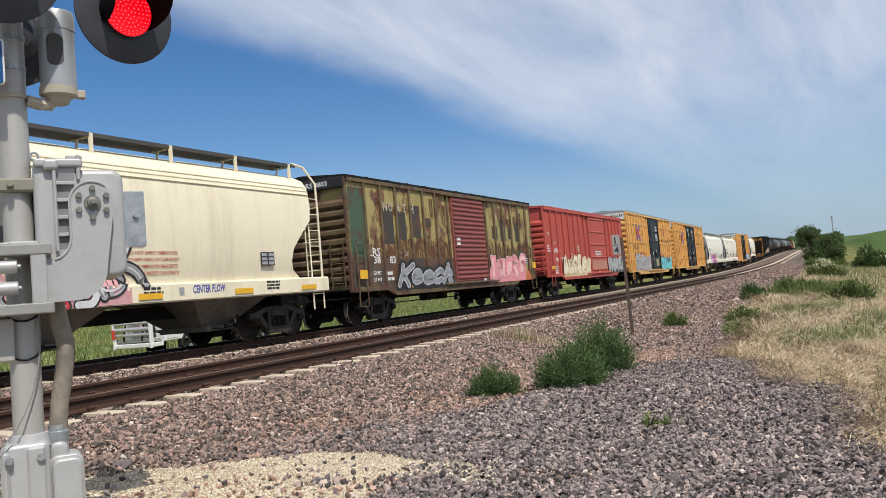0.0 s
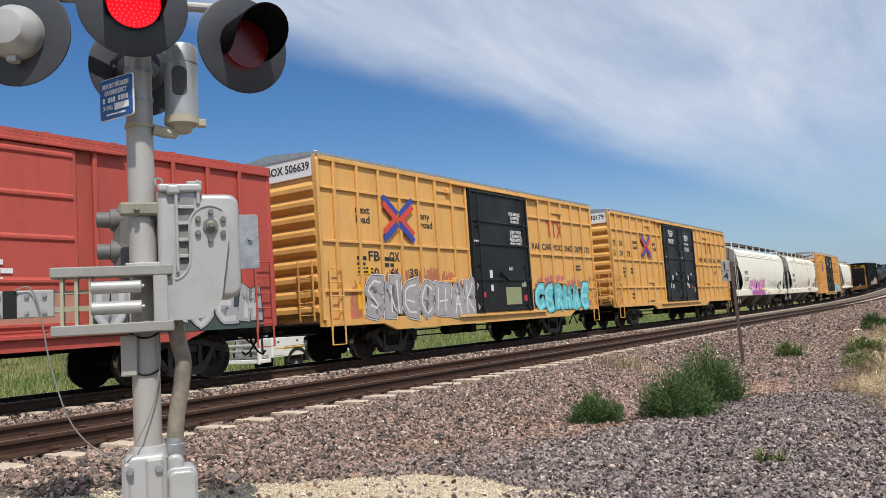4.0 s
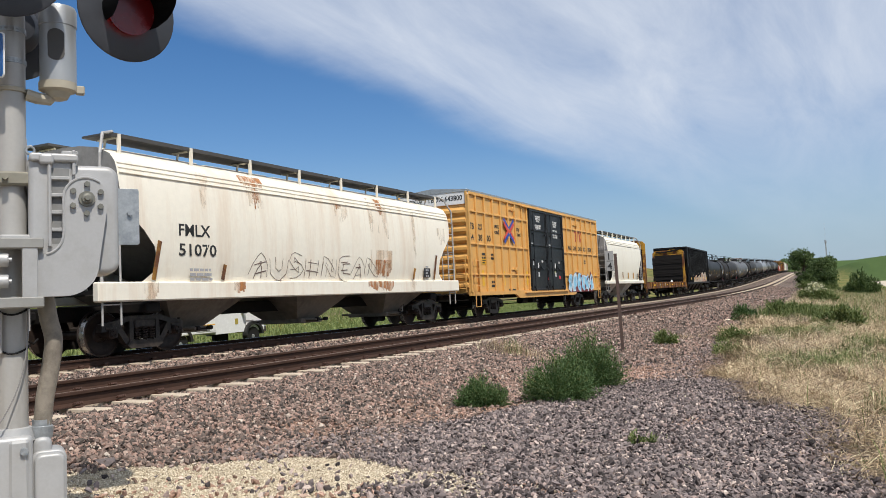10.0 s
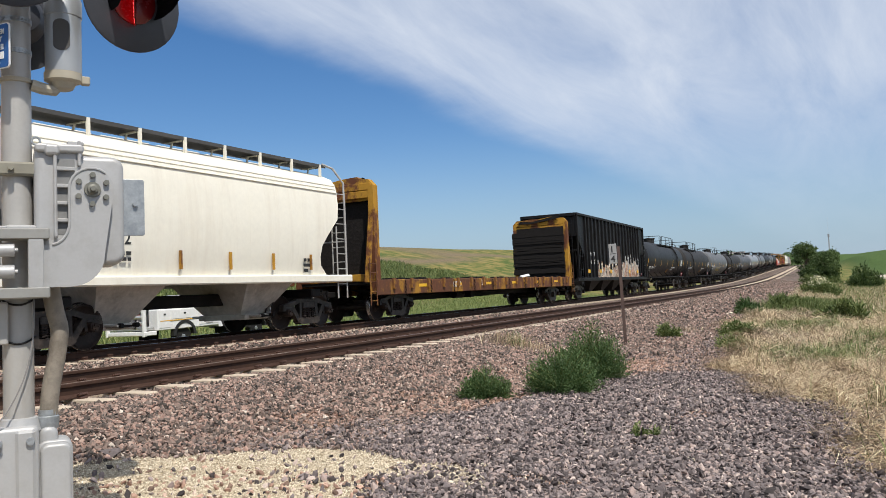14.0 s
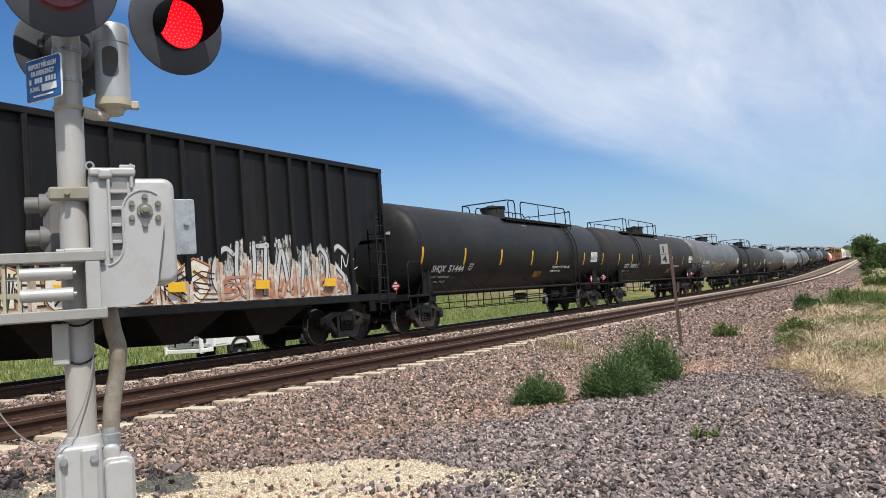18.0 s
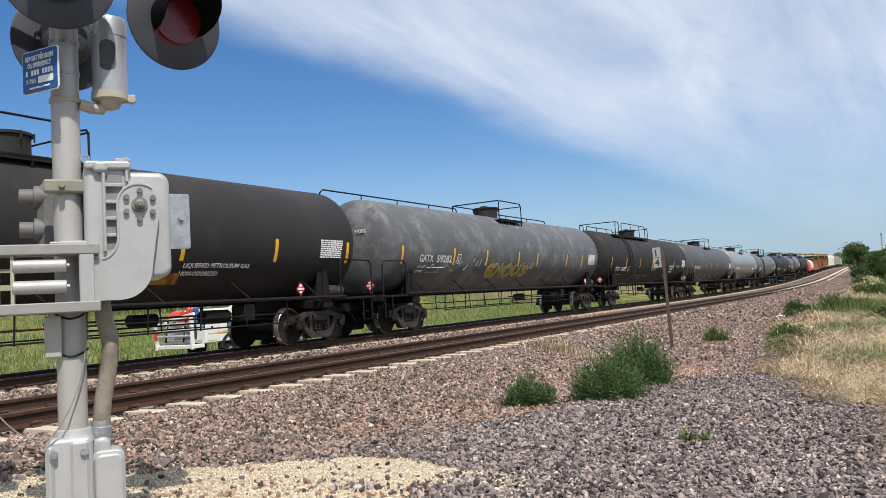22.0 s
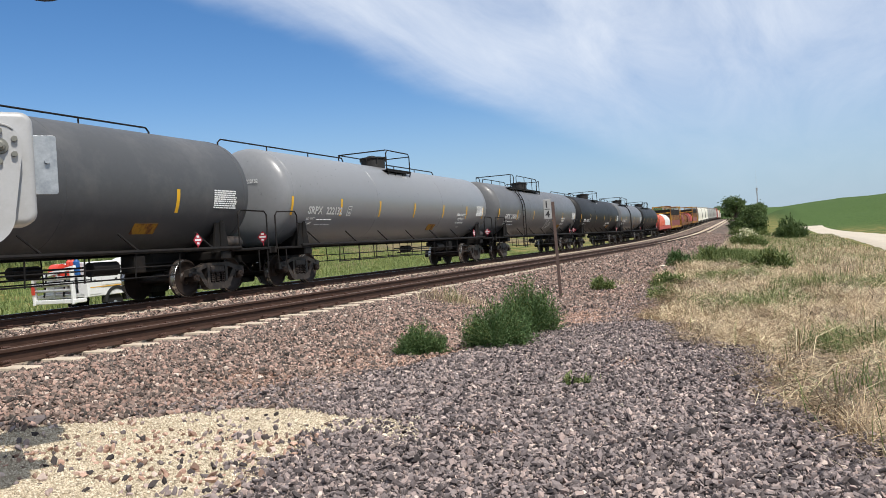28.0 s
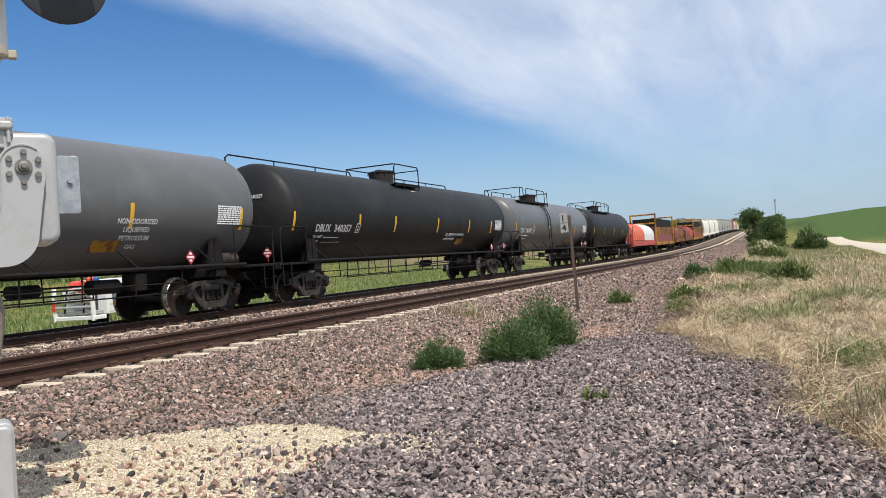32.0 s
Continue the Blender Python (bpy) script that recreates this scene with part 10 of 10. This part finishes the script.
    x, y = scatter(rng, 60000, -8, 14, 30, 150, lambda x, y: dry_here(x, y) * np.maximum(smooth(0.0, 0.5, wobble(x, y, 2.6, 2.0)), smooth(60, 110, y) * 0.6) * (np.abs(x - 9.9) > 4.0))
    add("g", x, y, 0.4, 0.6, 0.025)
    # dense dark green grass before the flowering bush
    x, y = rng.normal(-2.2, 0.75, 9000), rng.normal(36.0, 0.9, 9000)
    add("g", x, y, 0.62, 0.45, 0.014)
    # single tufts on the ballast
    for tx, ty, key, k, h, r in ((-6.6, 15.6, "s", 260, 0.32, 0.28), (-6.2, 15.7, "s", 220, 0.2, 0.35), (-6.9, 15.4, "w", 160, 0.22, 0.2), (-6.5, 15.5, "g", 60, 0.4, 0.15), (-5.0, 23.5, "w", 260, 0.26, 0.25), (-4.6, 23.3, "s", 160, 0.2, 0.3), (-4.9, 7.6, "w", 120, 0.12, 0.45), (-2.0, 7.9, "g", 40, 0.1, 0.15)):
        add(key, tx + rng.normal(0, r, k), ty + rng.normal(0, r, k), h, 0.7, 0.008)
    for key, m, label, nm in (("s", straw, "matted dry straw-coloured grass on the verge", "dry_grass"), ("g", weed_leaf, "green grass blades through the dry verge", "green_grass"), ("w", grey_straw, "grey-brown dead weed stalks", "dead_stalks")):
        vs, fs, o = [], [], 0
        for v, f in out[key]:
            vs.append(v)
            fs.append(f + o)
            o += len(v)
        thing(nm, raw_mesh(nm, np.concatenate(vs), np.concatenate(fs), m), None, label, "grass", kind="stuff")
    # tall green grass beyond the train
    x, y = scatter(rng, 90000, -60, -19.4, 8, 95, lambda x, y: (beside(x, y) < -11.2) * (1.15 - smooth(-24, -62, x) * 0.7))
    k = ~((np.abs(x + 23.8) < 1.5) & (np.abs(y - 24.8) < 4.9))
    x, y = x[k], y[k]
    v, f = blades(x, y, height(x, y) - 0.02, rng.uniform(0.18, 0.5, len(x)) * (1 + 0.3 * wobble(x, y, 2.4)), np.abs(rng.normal(0.6, 0.3, len(x))), rng.uniform(0.02, 0.05, len(x)), rng)
    thing("tall_grass", raw_mesh("tall_grass", v, f, meadow_leaf), None, "tall green grass beyond the railway", "grass", kind="stuff")
    x, y = scatter(rng, 60000, -73, -52, 35, 120, lambda x, y: smooth(-74, -70, x) * (0.5 + 0.5 * smooth(-0.3, 0.5, wobble(x, y, 3.0))))
    v, f = blades(x, y, height(x, y) - 0.02, rng.uniform(0.3, 0.85, len(x)) * (1 + 0.4 * wobble(x, y, 2.2)), np.abs(rng.normal(0.4, 0.25, len(x))), rng.uniform(0.05, 0.12, len(x)), rng)
    thing("tall_grass", raw_mesh("hill_weeds", v, f, weed_leaf), None, "tall green weeds below the track on the hill", "grass", kind="stuff")
    x, y = scatter(rng, 16000, -22.5, -18.2, 4, 60, lambda x, y: (beside(x, y) < -10.6) * 0.9 + 0 * x)
    k = ~((np.abs(x + 23.8) < 1.5) & (np.abs(y - 24.8) < 4.9))
    x, y = x[k], y[k]
    v, f = blades(x, y, height(x, y) - 0.02, rng.uniform(0.12, 0.4, len(x)), np.abs(rng.normal(0.5, 0.25, len(x))), rng.uniform(0.015, 0.03, len(x)), rng)
    thing("tall_grass", raw_mesh("short_grass", v, f, meadow_leaf), None, "short green grass beside the far track", "grass", kind="stuff")


build_grass()


# ---- sleepers ----
def build_sleepers():
    prof = [(-0.135, -0.40), (-0.105, -0.185), (-0.09, -0.178), (0.09, -0.178), (0.105, -0.185), (0.135, -0.40)]
    g = Geo()
    n = len(prof)
    xs = [-1.30, -1.27, 1.27, 1.30]
    v = []
    for x in xs:
        k = 0.05 if abs(x) == 1.30 else 0.0
        v += [(x, a * (1 - k), b - k * (0.3 if b > -0.3 else 0)) for a, b in prof]
    f = [(i * n + q, i * n + (q + 1) % n, i * n + n + (q + 1) % n, i * n + n + q) for i in range(3) for q in range(n)] + [tuple(range(n))[::-1], tuple(range(3 * n, 4 * n))]
    g.add(v, f)
    for s in (1, -1):
        for o in (0.105, -0.105):
            x = s * GAUGE + o
            g.box(x - 0.035, x + 0.035, -0.05, 0.05, -0.18, -0.155, 0.006, slot=1)
            for u in (-0.042, -0.014, 0.014, 0.042):
                g.bar((x - 0.028, u, -0.134), (x + 0.028, u, -0.118), 0.014, 6, slot=1)
            g.bar((x + 0.01 * s, -0.06, -0.13), (x + 0.01 * s, 0.06, -0.13), 0.016, 6, slot=1)
    clip = mat("rusty_rail_clip", (0.075, 0.036, 0.024), 0.65, vary=0.3)
    me = g.mesh("sleeper", [concrete, clip])
    for track, label in ((NEAR, "pale concrete sleepers of the near track"), (FAR, "pale concrete sleepers under the train")):
        far = Geo()
        near = []
        for k in range(-30, 560):
            s = 0.61 * k + 0.2 if track == NEAR else 0.61 * k + 0.43
            x, y, th = along(s, 0.0, track)
            m = pose(float(x) + 0.012 * math.sin(k * 2.3), float(y), float(climb(s)) + 0.004 * math.sin(k * 1.7), 0, 0, math.degrees(float(th)) + 0.6 * math.sin(k * 5.1))
            if 0 <= k < 145:
                near.append(m)
            else:
                co, si = math.cos(th), math.sin(th)
                far.add([(x + a * co - b * si, y + a * si + b * co, c + float(climb(s))) for a, b, c in v], f)
        row = thing("sleepers", far, concrete, label, "sleepers", kind="structure")
        for m in near:
            part("sleeper", me, None, row, at=m)


build_sleepers()


# ---- stones ----
def hulls(count, points, seed):
    """Faceted broken-stone shapes: hulls of a few scattered points. Gives verts (count, points, 3) and a face array for each."""
    rng = np.random.default_rng(seed)
    vs, fs = [], []
    while len(vs) < count:
        p = rng.normal(size=(points * 3, 3))
        p /= np.linalg.norm(p, axis=1, keepdims=True)
        keep = [0]
        while len(keep) < points:
            keep.append(int(np.argmax(np.min(np.linalg.norm(p[:, None] - p[keep][None], axis=2), axis=1) + rng.uniform(0, 0.25, len(p)))))
        if len(set(keep)) < points:
            continue
        p = p[keep] * rng.uniform(0.42, 0.58, (points, 1))
        bm = bmesh.new()
        for q in p:
            bm.verts.new(q)
        bm.verts.index_update()
        bmesh.ops.convex_hull(bm, input=bm.verts)
        bmesh.ops.triangulate(bm, faces=bm.faces[:])
        f = [[v.index for v in face.verts] for face in bm.faces]
        bm.free()
        if len(f) == 2 * points - 4:
            vs.append(p)
            fs.append(f)
    return np.array(vs), np.array(fs)


STONE, GRIT = hulls(40, 8, 3), hulls(24, 6, 5)


def stones(x, y, z, size, rng, flat=0.62, shapes=STONE):
    """Broken stones of uneven outline, each turned its own way."""
    n = len(x)
    kind = rng.integers(0, len(shapes[0]), n)
    c = shapes[0][kind] * np.stack([rng.uniform(1.0, 1.75, n), rng.uniform(0.75, 1.15, n), rng.uniform(0.4, 0.75, n)], 1)[:, None]
    q = rng.normal(size=(n, 4)) * [1, flat, flat, 1]
    q /= np.linalg.norm(q, axis=1, keepdims=True)
    w, a, b, d = q.T
    R = np.stack([1 - 2 * (b * b + d * d), 2 * (a * b - d * w), 2 * (a * d + b * w), 2 * (a * b + d * w), 1 - 2 * (a * a + d * d), 2 * (b * d - a * w), 2 * (a * d - b * w), 2 * (b * d + a * w), 1 - 2 * (a * a + b * b)], 1).reshape(n, 3, 3)
    v = np.einsum("nij,nkj->nki", R, c) * np.asarray(size)[:, None, None] + np.stack([x, y, z], 1)[:, None]
    k = shapes[0].shape[1]
    return v.reshape(-1, 3), (shapes[1][kind] + k * np.arange(n)[:, None, None]).reshape(-1, 3)


def stone_material(name, stops):
    m = bpy.data.materials.new(name)
    m.use_nodes = True
    nt = m.node_tree
    bs = nt.nodes["Principled BSDF"]
    g = nt.nodes.new("ShaderNodeNewGeometry")
    co = nt.nodes.new("ShaderNodeTexCoord").outputs["Object"]
    c = ramp(nt, g.outputs["Random Per Island"], stops)
    c = mixed(nt, 1.0, c, ramp(nt, noise_node(nt, co, 60, 5, 0.7), [(0.25, (0.72,) * 3), (0.75, (1.2,) * 3)]), "MULTIPLY")
    nt.links.new(c, bs.inputs["Base Color"])
    bs.inputs["Roughness"].default_value, bs.inputs["Specular IOR Level"].default_value = 0.9, 0.15
    return m


def on_sleeper(x, y):
    """Whether a stone at x, y would lie on a sleeper of either track."""
    s, q = np.interp(y, _ly, _sg), beside(x, y)
    near = (np.abs(q) < 1.31) & (np.abs((s - 0.2 + 0.305) % 0.61 - 0.305) < 0.12)
    return near | ((np.abs(q - FAR + NEAR) < 1.31) & (np.abs((s - 0.43 + 0.305) % 0.61 - 0.305) < 0.12))


def build_stones():
    rng = np.random.default_rng(17)
    pink = stone_material("pink_grey_ballast", [(0.0, (0.062, 0.056, 0.05)), (0.35, (0.172, 0.134, 0.114)), (0.6, (0.27, 0.196, 0.162)), (0.85, (0.41, 0.27, 0.215)), (0.97, (0.45, 0.35, 0.285)), (1.0, (0.66, 0.57, 0.48))])
    dark = stone_material("dark_basalt_ballast", [(0.0, (0.0447, 0.0384, 0.0372)), (0.35, (0.160, 0.134, 0.13)), (0.7, (0.282, 0.234, 0.22)), (0.93, (0.39, 0.30, 0.265)), (1.0, (0.62, 0.51, 0.44))])
    pale = stone_material("pale_limestone_chips", [(0.0, (0.342, 0.28, 0.198)), (0.5, (0.601, 0.513, 0.376)), (1.0, (0.82, 0.725, 0.567))])
    grit = stone_material("pink_granite_grit", [(0.0, (0.176, 0.121, 0.0945)), (0.5, (0.405, 0.257, 0.189)), (0.85, (0.567, 0.378, 0.29)), (1.0, (0.702, 0.567, 0.472))])
    sets = {"ballast": [], "gravel": [], "chips": [], "grit": []}

    def add(key, x, y, size, up=0.25, shapes=STONE, flat=0.62):
        if key == "ballast":
            bare = ~on_sleeper(x, y)
            x, y = x[bare], y[bare]
        n = len(x)
        sz = rng.uniform(0.6, 1.35, n) * size
        sets[key].append(stones(x, y, height(x, y) + sz * up * rng.uniform(0.0, 1.0, n), sz, rng, flat, shapes))

    def q_in(a, b, soft=0.3):
        return lambda x, y: smooth(a - soft, a, beside(x, y)) * smooth(b + soft, b, beside(x, y))
    # the near track's shoulder and slope
    for y0, y1, n, s, shapes in ((3.5, 9, 34000, 0.047, STONE), (9, 16, 32000, 0.050, STONE), (16, 30, 40000, 0.066, GRIT), (30, 60, 28000, 0.10, GRIT), (60, 130, 16000, 0.17, GRIT)):
        wide = q_in(1.25, 4.1 if y0 < 16 else 5.2, 0.5)
        x, y = scatter(rng, n * 4, -19 if y0 > 50 else -17, -2, y0, y1, lambda x, y: wide(x, y) * (1 - sand_here(x, y)) * (1 - 0.75 * pink_here(x, y)))
        add("ballast", x[:n], y[:n], s, 0.55, shapes)
    # between sleeper ends and between the tracks
    for a, b, y0, y1, n, s in ((-4.5, -1.2, 4, 14, 13000, 0.06), (-4.5, -1.2, 14, 34, 9000, 0.085), (-1.2, 1.35, 3.5, 24, 9000, 0.06), (-6.9, -4.0, 5, 26, 6000, 0.06)):
        w = q_in(a, b)
        x, y = scatter(rng, n * 3, -18, -6, y0, y1, w)
        add("ballast", x[:n], y[:n], s, 0.5, GRIT)
    # ballast strewn over soil further out, and pink grit in the bare patches
    x, y = scatter(rng, 120000, -9, 0.5, 7.5, 26, lambda x, y: smooth(3.2, 4.5, beside(x, y)) * (1 - dark_here(x, y)) * (1 - 0.9 * dry_here(x, y)) * (1 - 0.8 * pink_here(x, y)) * (0.62 + 0.3 * wobble(x, y, 0.9)))
    grey = (x > -4.9) & (y > 10.5) & (rng.random(len(x)) < 0.6)
    add("ballast", x[~grey], y[~grey], 0.045, 0.4, GRIT)
    add("gravel", x[grey], y[grey], 0.042, 0.4, GRIT)
    x, y = scatter(rng, 130000, -7, -1.2, 5.3, 24, lambda x, y: pink_here(x, y) * 0.75)
    add("grit", x, y, 0.030, 0.4, GRIT)
    # dark stones of the approach
    for y0, y1, n, sz, shapes in ((3.9, 9.0, 140000, 0.035, STONE), (9.0, 13.6, 110000, 0.038, GRIT)):
        x, y = scatter(rng, n, -6, 1.8, y0, y1, lambda x, y: dark_here(x, y) * (1 - 0.75 * pink_here(x, y)))
        add("gravel", x, y, sz, 0.8, shapes, 0.5)
    x, y = scatter(rng, 9000, -6, 2.2, -4.0, 3.8, dark_here)
    add("gravel", x, y, 0.09, 0.4, GRIT)
    x, y = scatter(rng, 9000, -6, 1.5, 3.8, 10.5, lambda x, y: dark_here(x, y) * (1 - 0.75 * pink_here(x, y)))
    add("gravel", x, y, 0.046, 1.1, flat=0.5)
    x, y = scatter(rng, 3600, -6, -2.4, 3.9, 6.6, lambda x, y: sand_here(x, y) * smooth(0.1, 0.75, 0.6 * wobble(x, y, 0.22, 2.0) + (x + 3.75) * 1.1))
    add("gravel", x, y, 0.045, 0.5)
    x, y = scatter(rng, 420, -7, -3, 3.7, 6.6, sand_here)
    add("gravel", x, y, 0.05, 0.5)
    x, y = scatter(rng, 260, -5.5, -3, 4.0, 5.6, sand_here)
    add("grit", x, y, 0.05, 0.5)
    for cx, cy in ((-4.22, 5.35), (-4.1, 5.3), (-4.0, 5.38)):
        add("gravel", cx + rng.normal(0, 0.07, 9), cy + rng.normal(0, 0.05, 9), 0.055, 0.6)
    x, y = scatter(rng, 150000, -7.2, -2.2, 3.0, 7.0, sand_here)
    add("chips", x, y, 0.0155, 0.4, GRIT, 0.4)
    x, y = scatter(rng, 9000, -4.2, -2.0, 4.6, 6.6, lambda x, y: dark_here(x, y) * smooth(0.2, 0.8, 1.0 - np.hypot((x + 3.0) / 0.8, (y - 5.6) / 0.45) + 0.5 * wobble(x, y, 0.2)))
    add("chips", x, y, 0.024, 1.6, GRIT)
    x, y = scatter(rng, 900, -5.5, 1.5, 4, 12, dark_here)
    add("chips", x, y, 0.024, 1.5, GRIT)
    for key, m, label in (("ballast", pink, "pinkish grey crushed stone ballast beside the track"), ("gravel", dark, "dark crushed basalt stones dumped beside the crossing"), ("chips", pale, "pale limestone chips of the crossing approach"), ("grit", grit, "pink granite grit in bare patches of the verge")):
        vs, fs, o = [], [], 0
        for v, f in sets[key]:
            vs.append(v)
            fs.append(f + o)
            o += len(v)
        thing(key, raw_mesh(key, np.concatenate(vs), np.concatenate(fs), m), None, label, "stones", kind="stuff")
    # single stones
    for x, y, s, m, label in ((-0.95, 8.44, 0.10, pale, "single whitish stone on the dark gravel"), (-5.97, 5.0, 0.17, dark, "dark broken stone at the edge of the sand"), (-5.0, 34.4, 0.34, pale, "flat pale rock slab at the ballast edge")):
        v, f = stones(np.array([x]), np.array([y]), np.array([float(height(x, y)) + s * 0.12]), np.array([s]), rng, 0.1)
        thing("stone", raw_mesh("stone", v, f, m), None, label, "stone")


build_stones()


# ---- what moves ----


def gone(t):
    """How far the train has come by t seconds."""
    return 9.66 * t + 0.00944 * t * t - 0.0000513 * t ** 3


def motions():
    for car, c in train:
        rows = []
        for k in range(0, 33):
            s = c - gone(k)
            x, y, th = along(s, 0.0, FAR)
            rows.append((float(k), pose(float(x), float(y), float(climb(s)), math.degrees(float(climb(s + 1) - climb(s))), 0, math.degrees(float(th)))))
        walk(car, rows)
    ticks = [k / 15 for k in range(0, 481)]
    for wheel, y in rolling:
        walk(wheel, [(t, Matrix.Translation((0, y, WHEEL_R)) @ Matrix.Rotation(gone(t) / WHEEL_R, 4, "X")) for t in ticks])

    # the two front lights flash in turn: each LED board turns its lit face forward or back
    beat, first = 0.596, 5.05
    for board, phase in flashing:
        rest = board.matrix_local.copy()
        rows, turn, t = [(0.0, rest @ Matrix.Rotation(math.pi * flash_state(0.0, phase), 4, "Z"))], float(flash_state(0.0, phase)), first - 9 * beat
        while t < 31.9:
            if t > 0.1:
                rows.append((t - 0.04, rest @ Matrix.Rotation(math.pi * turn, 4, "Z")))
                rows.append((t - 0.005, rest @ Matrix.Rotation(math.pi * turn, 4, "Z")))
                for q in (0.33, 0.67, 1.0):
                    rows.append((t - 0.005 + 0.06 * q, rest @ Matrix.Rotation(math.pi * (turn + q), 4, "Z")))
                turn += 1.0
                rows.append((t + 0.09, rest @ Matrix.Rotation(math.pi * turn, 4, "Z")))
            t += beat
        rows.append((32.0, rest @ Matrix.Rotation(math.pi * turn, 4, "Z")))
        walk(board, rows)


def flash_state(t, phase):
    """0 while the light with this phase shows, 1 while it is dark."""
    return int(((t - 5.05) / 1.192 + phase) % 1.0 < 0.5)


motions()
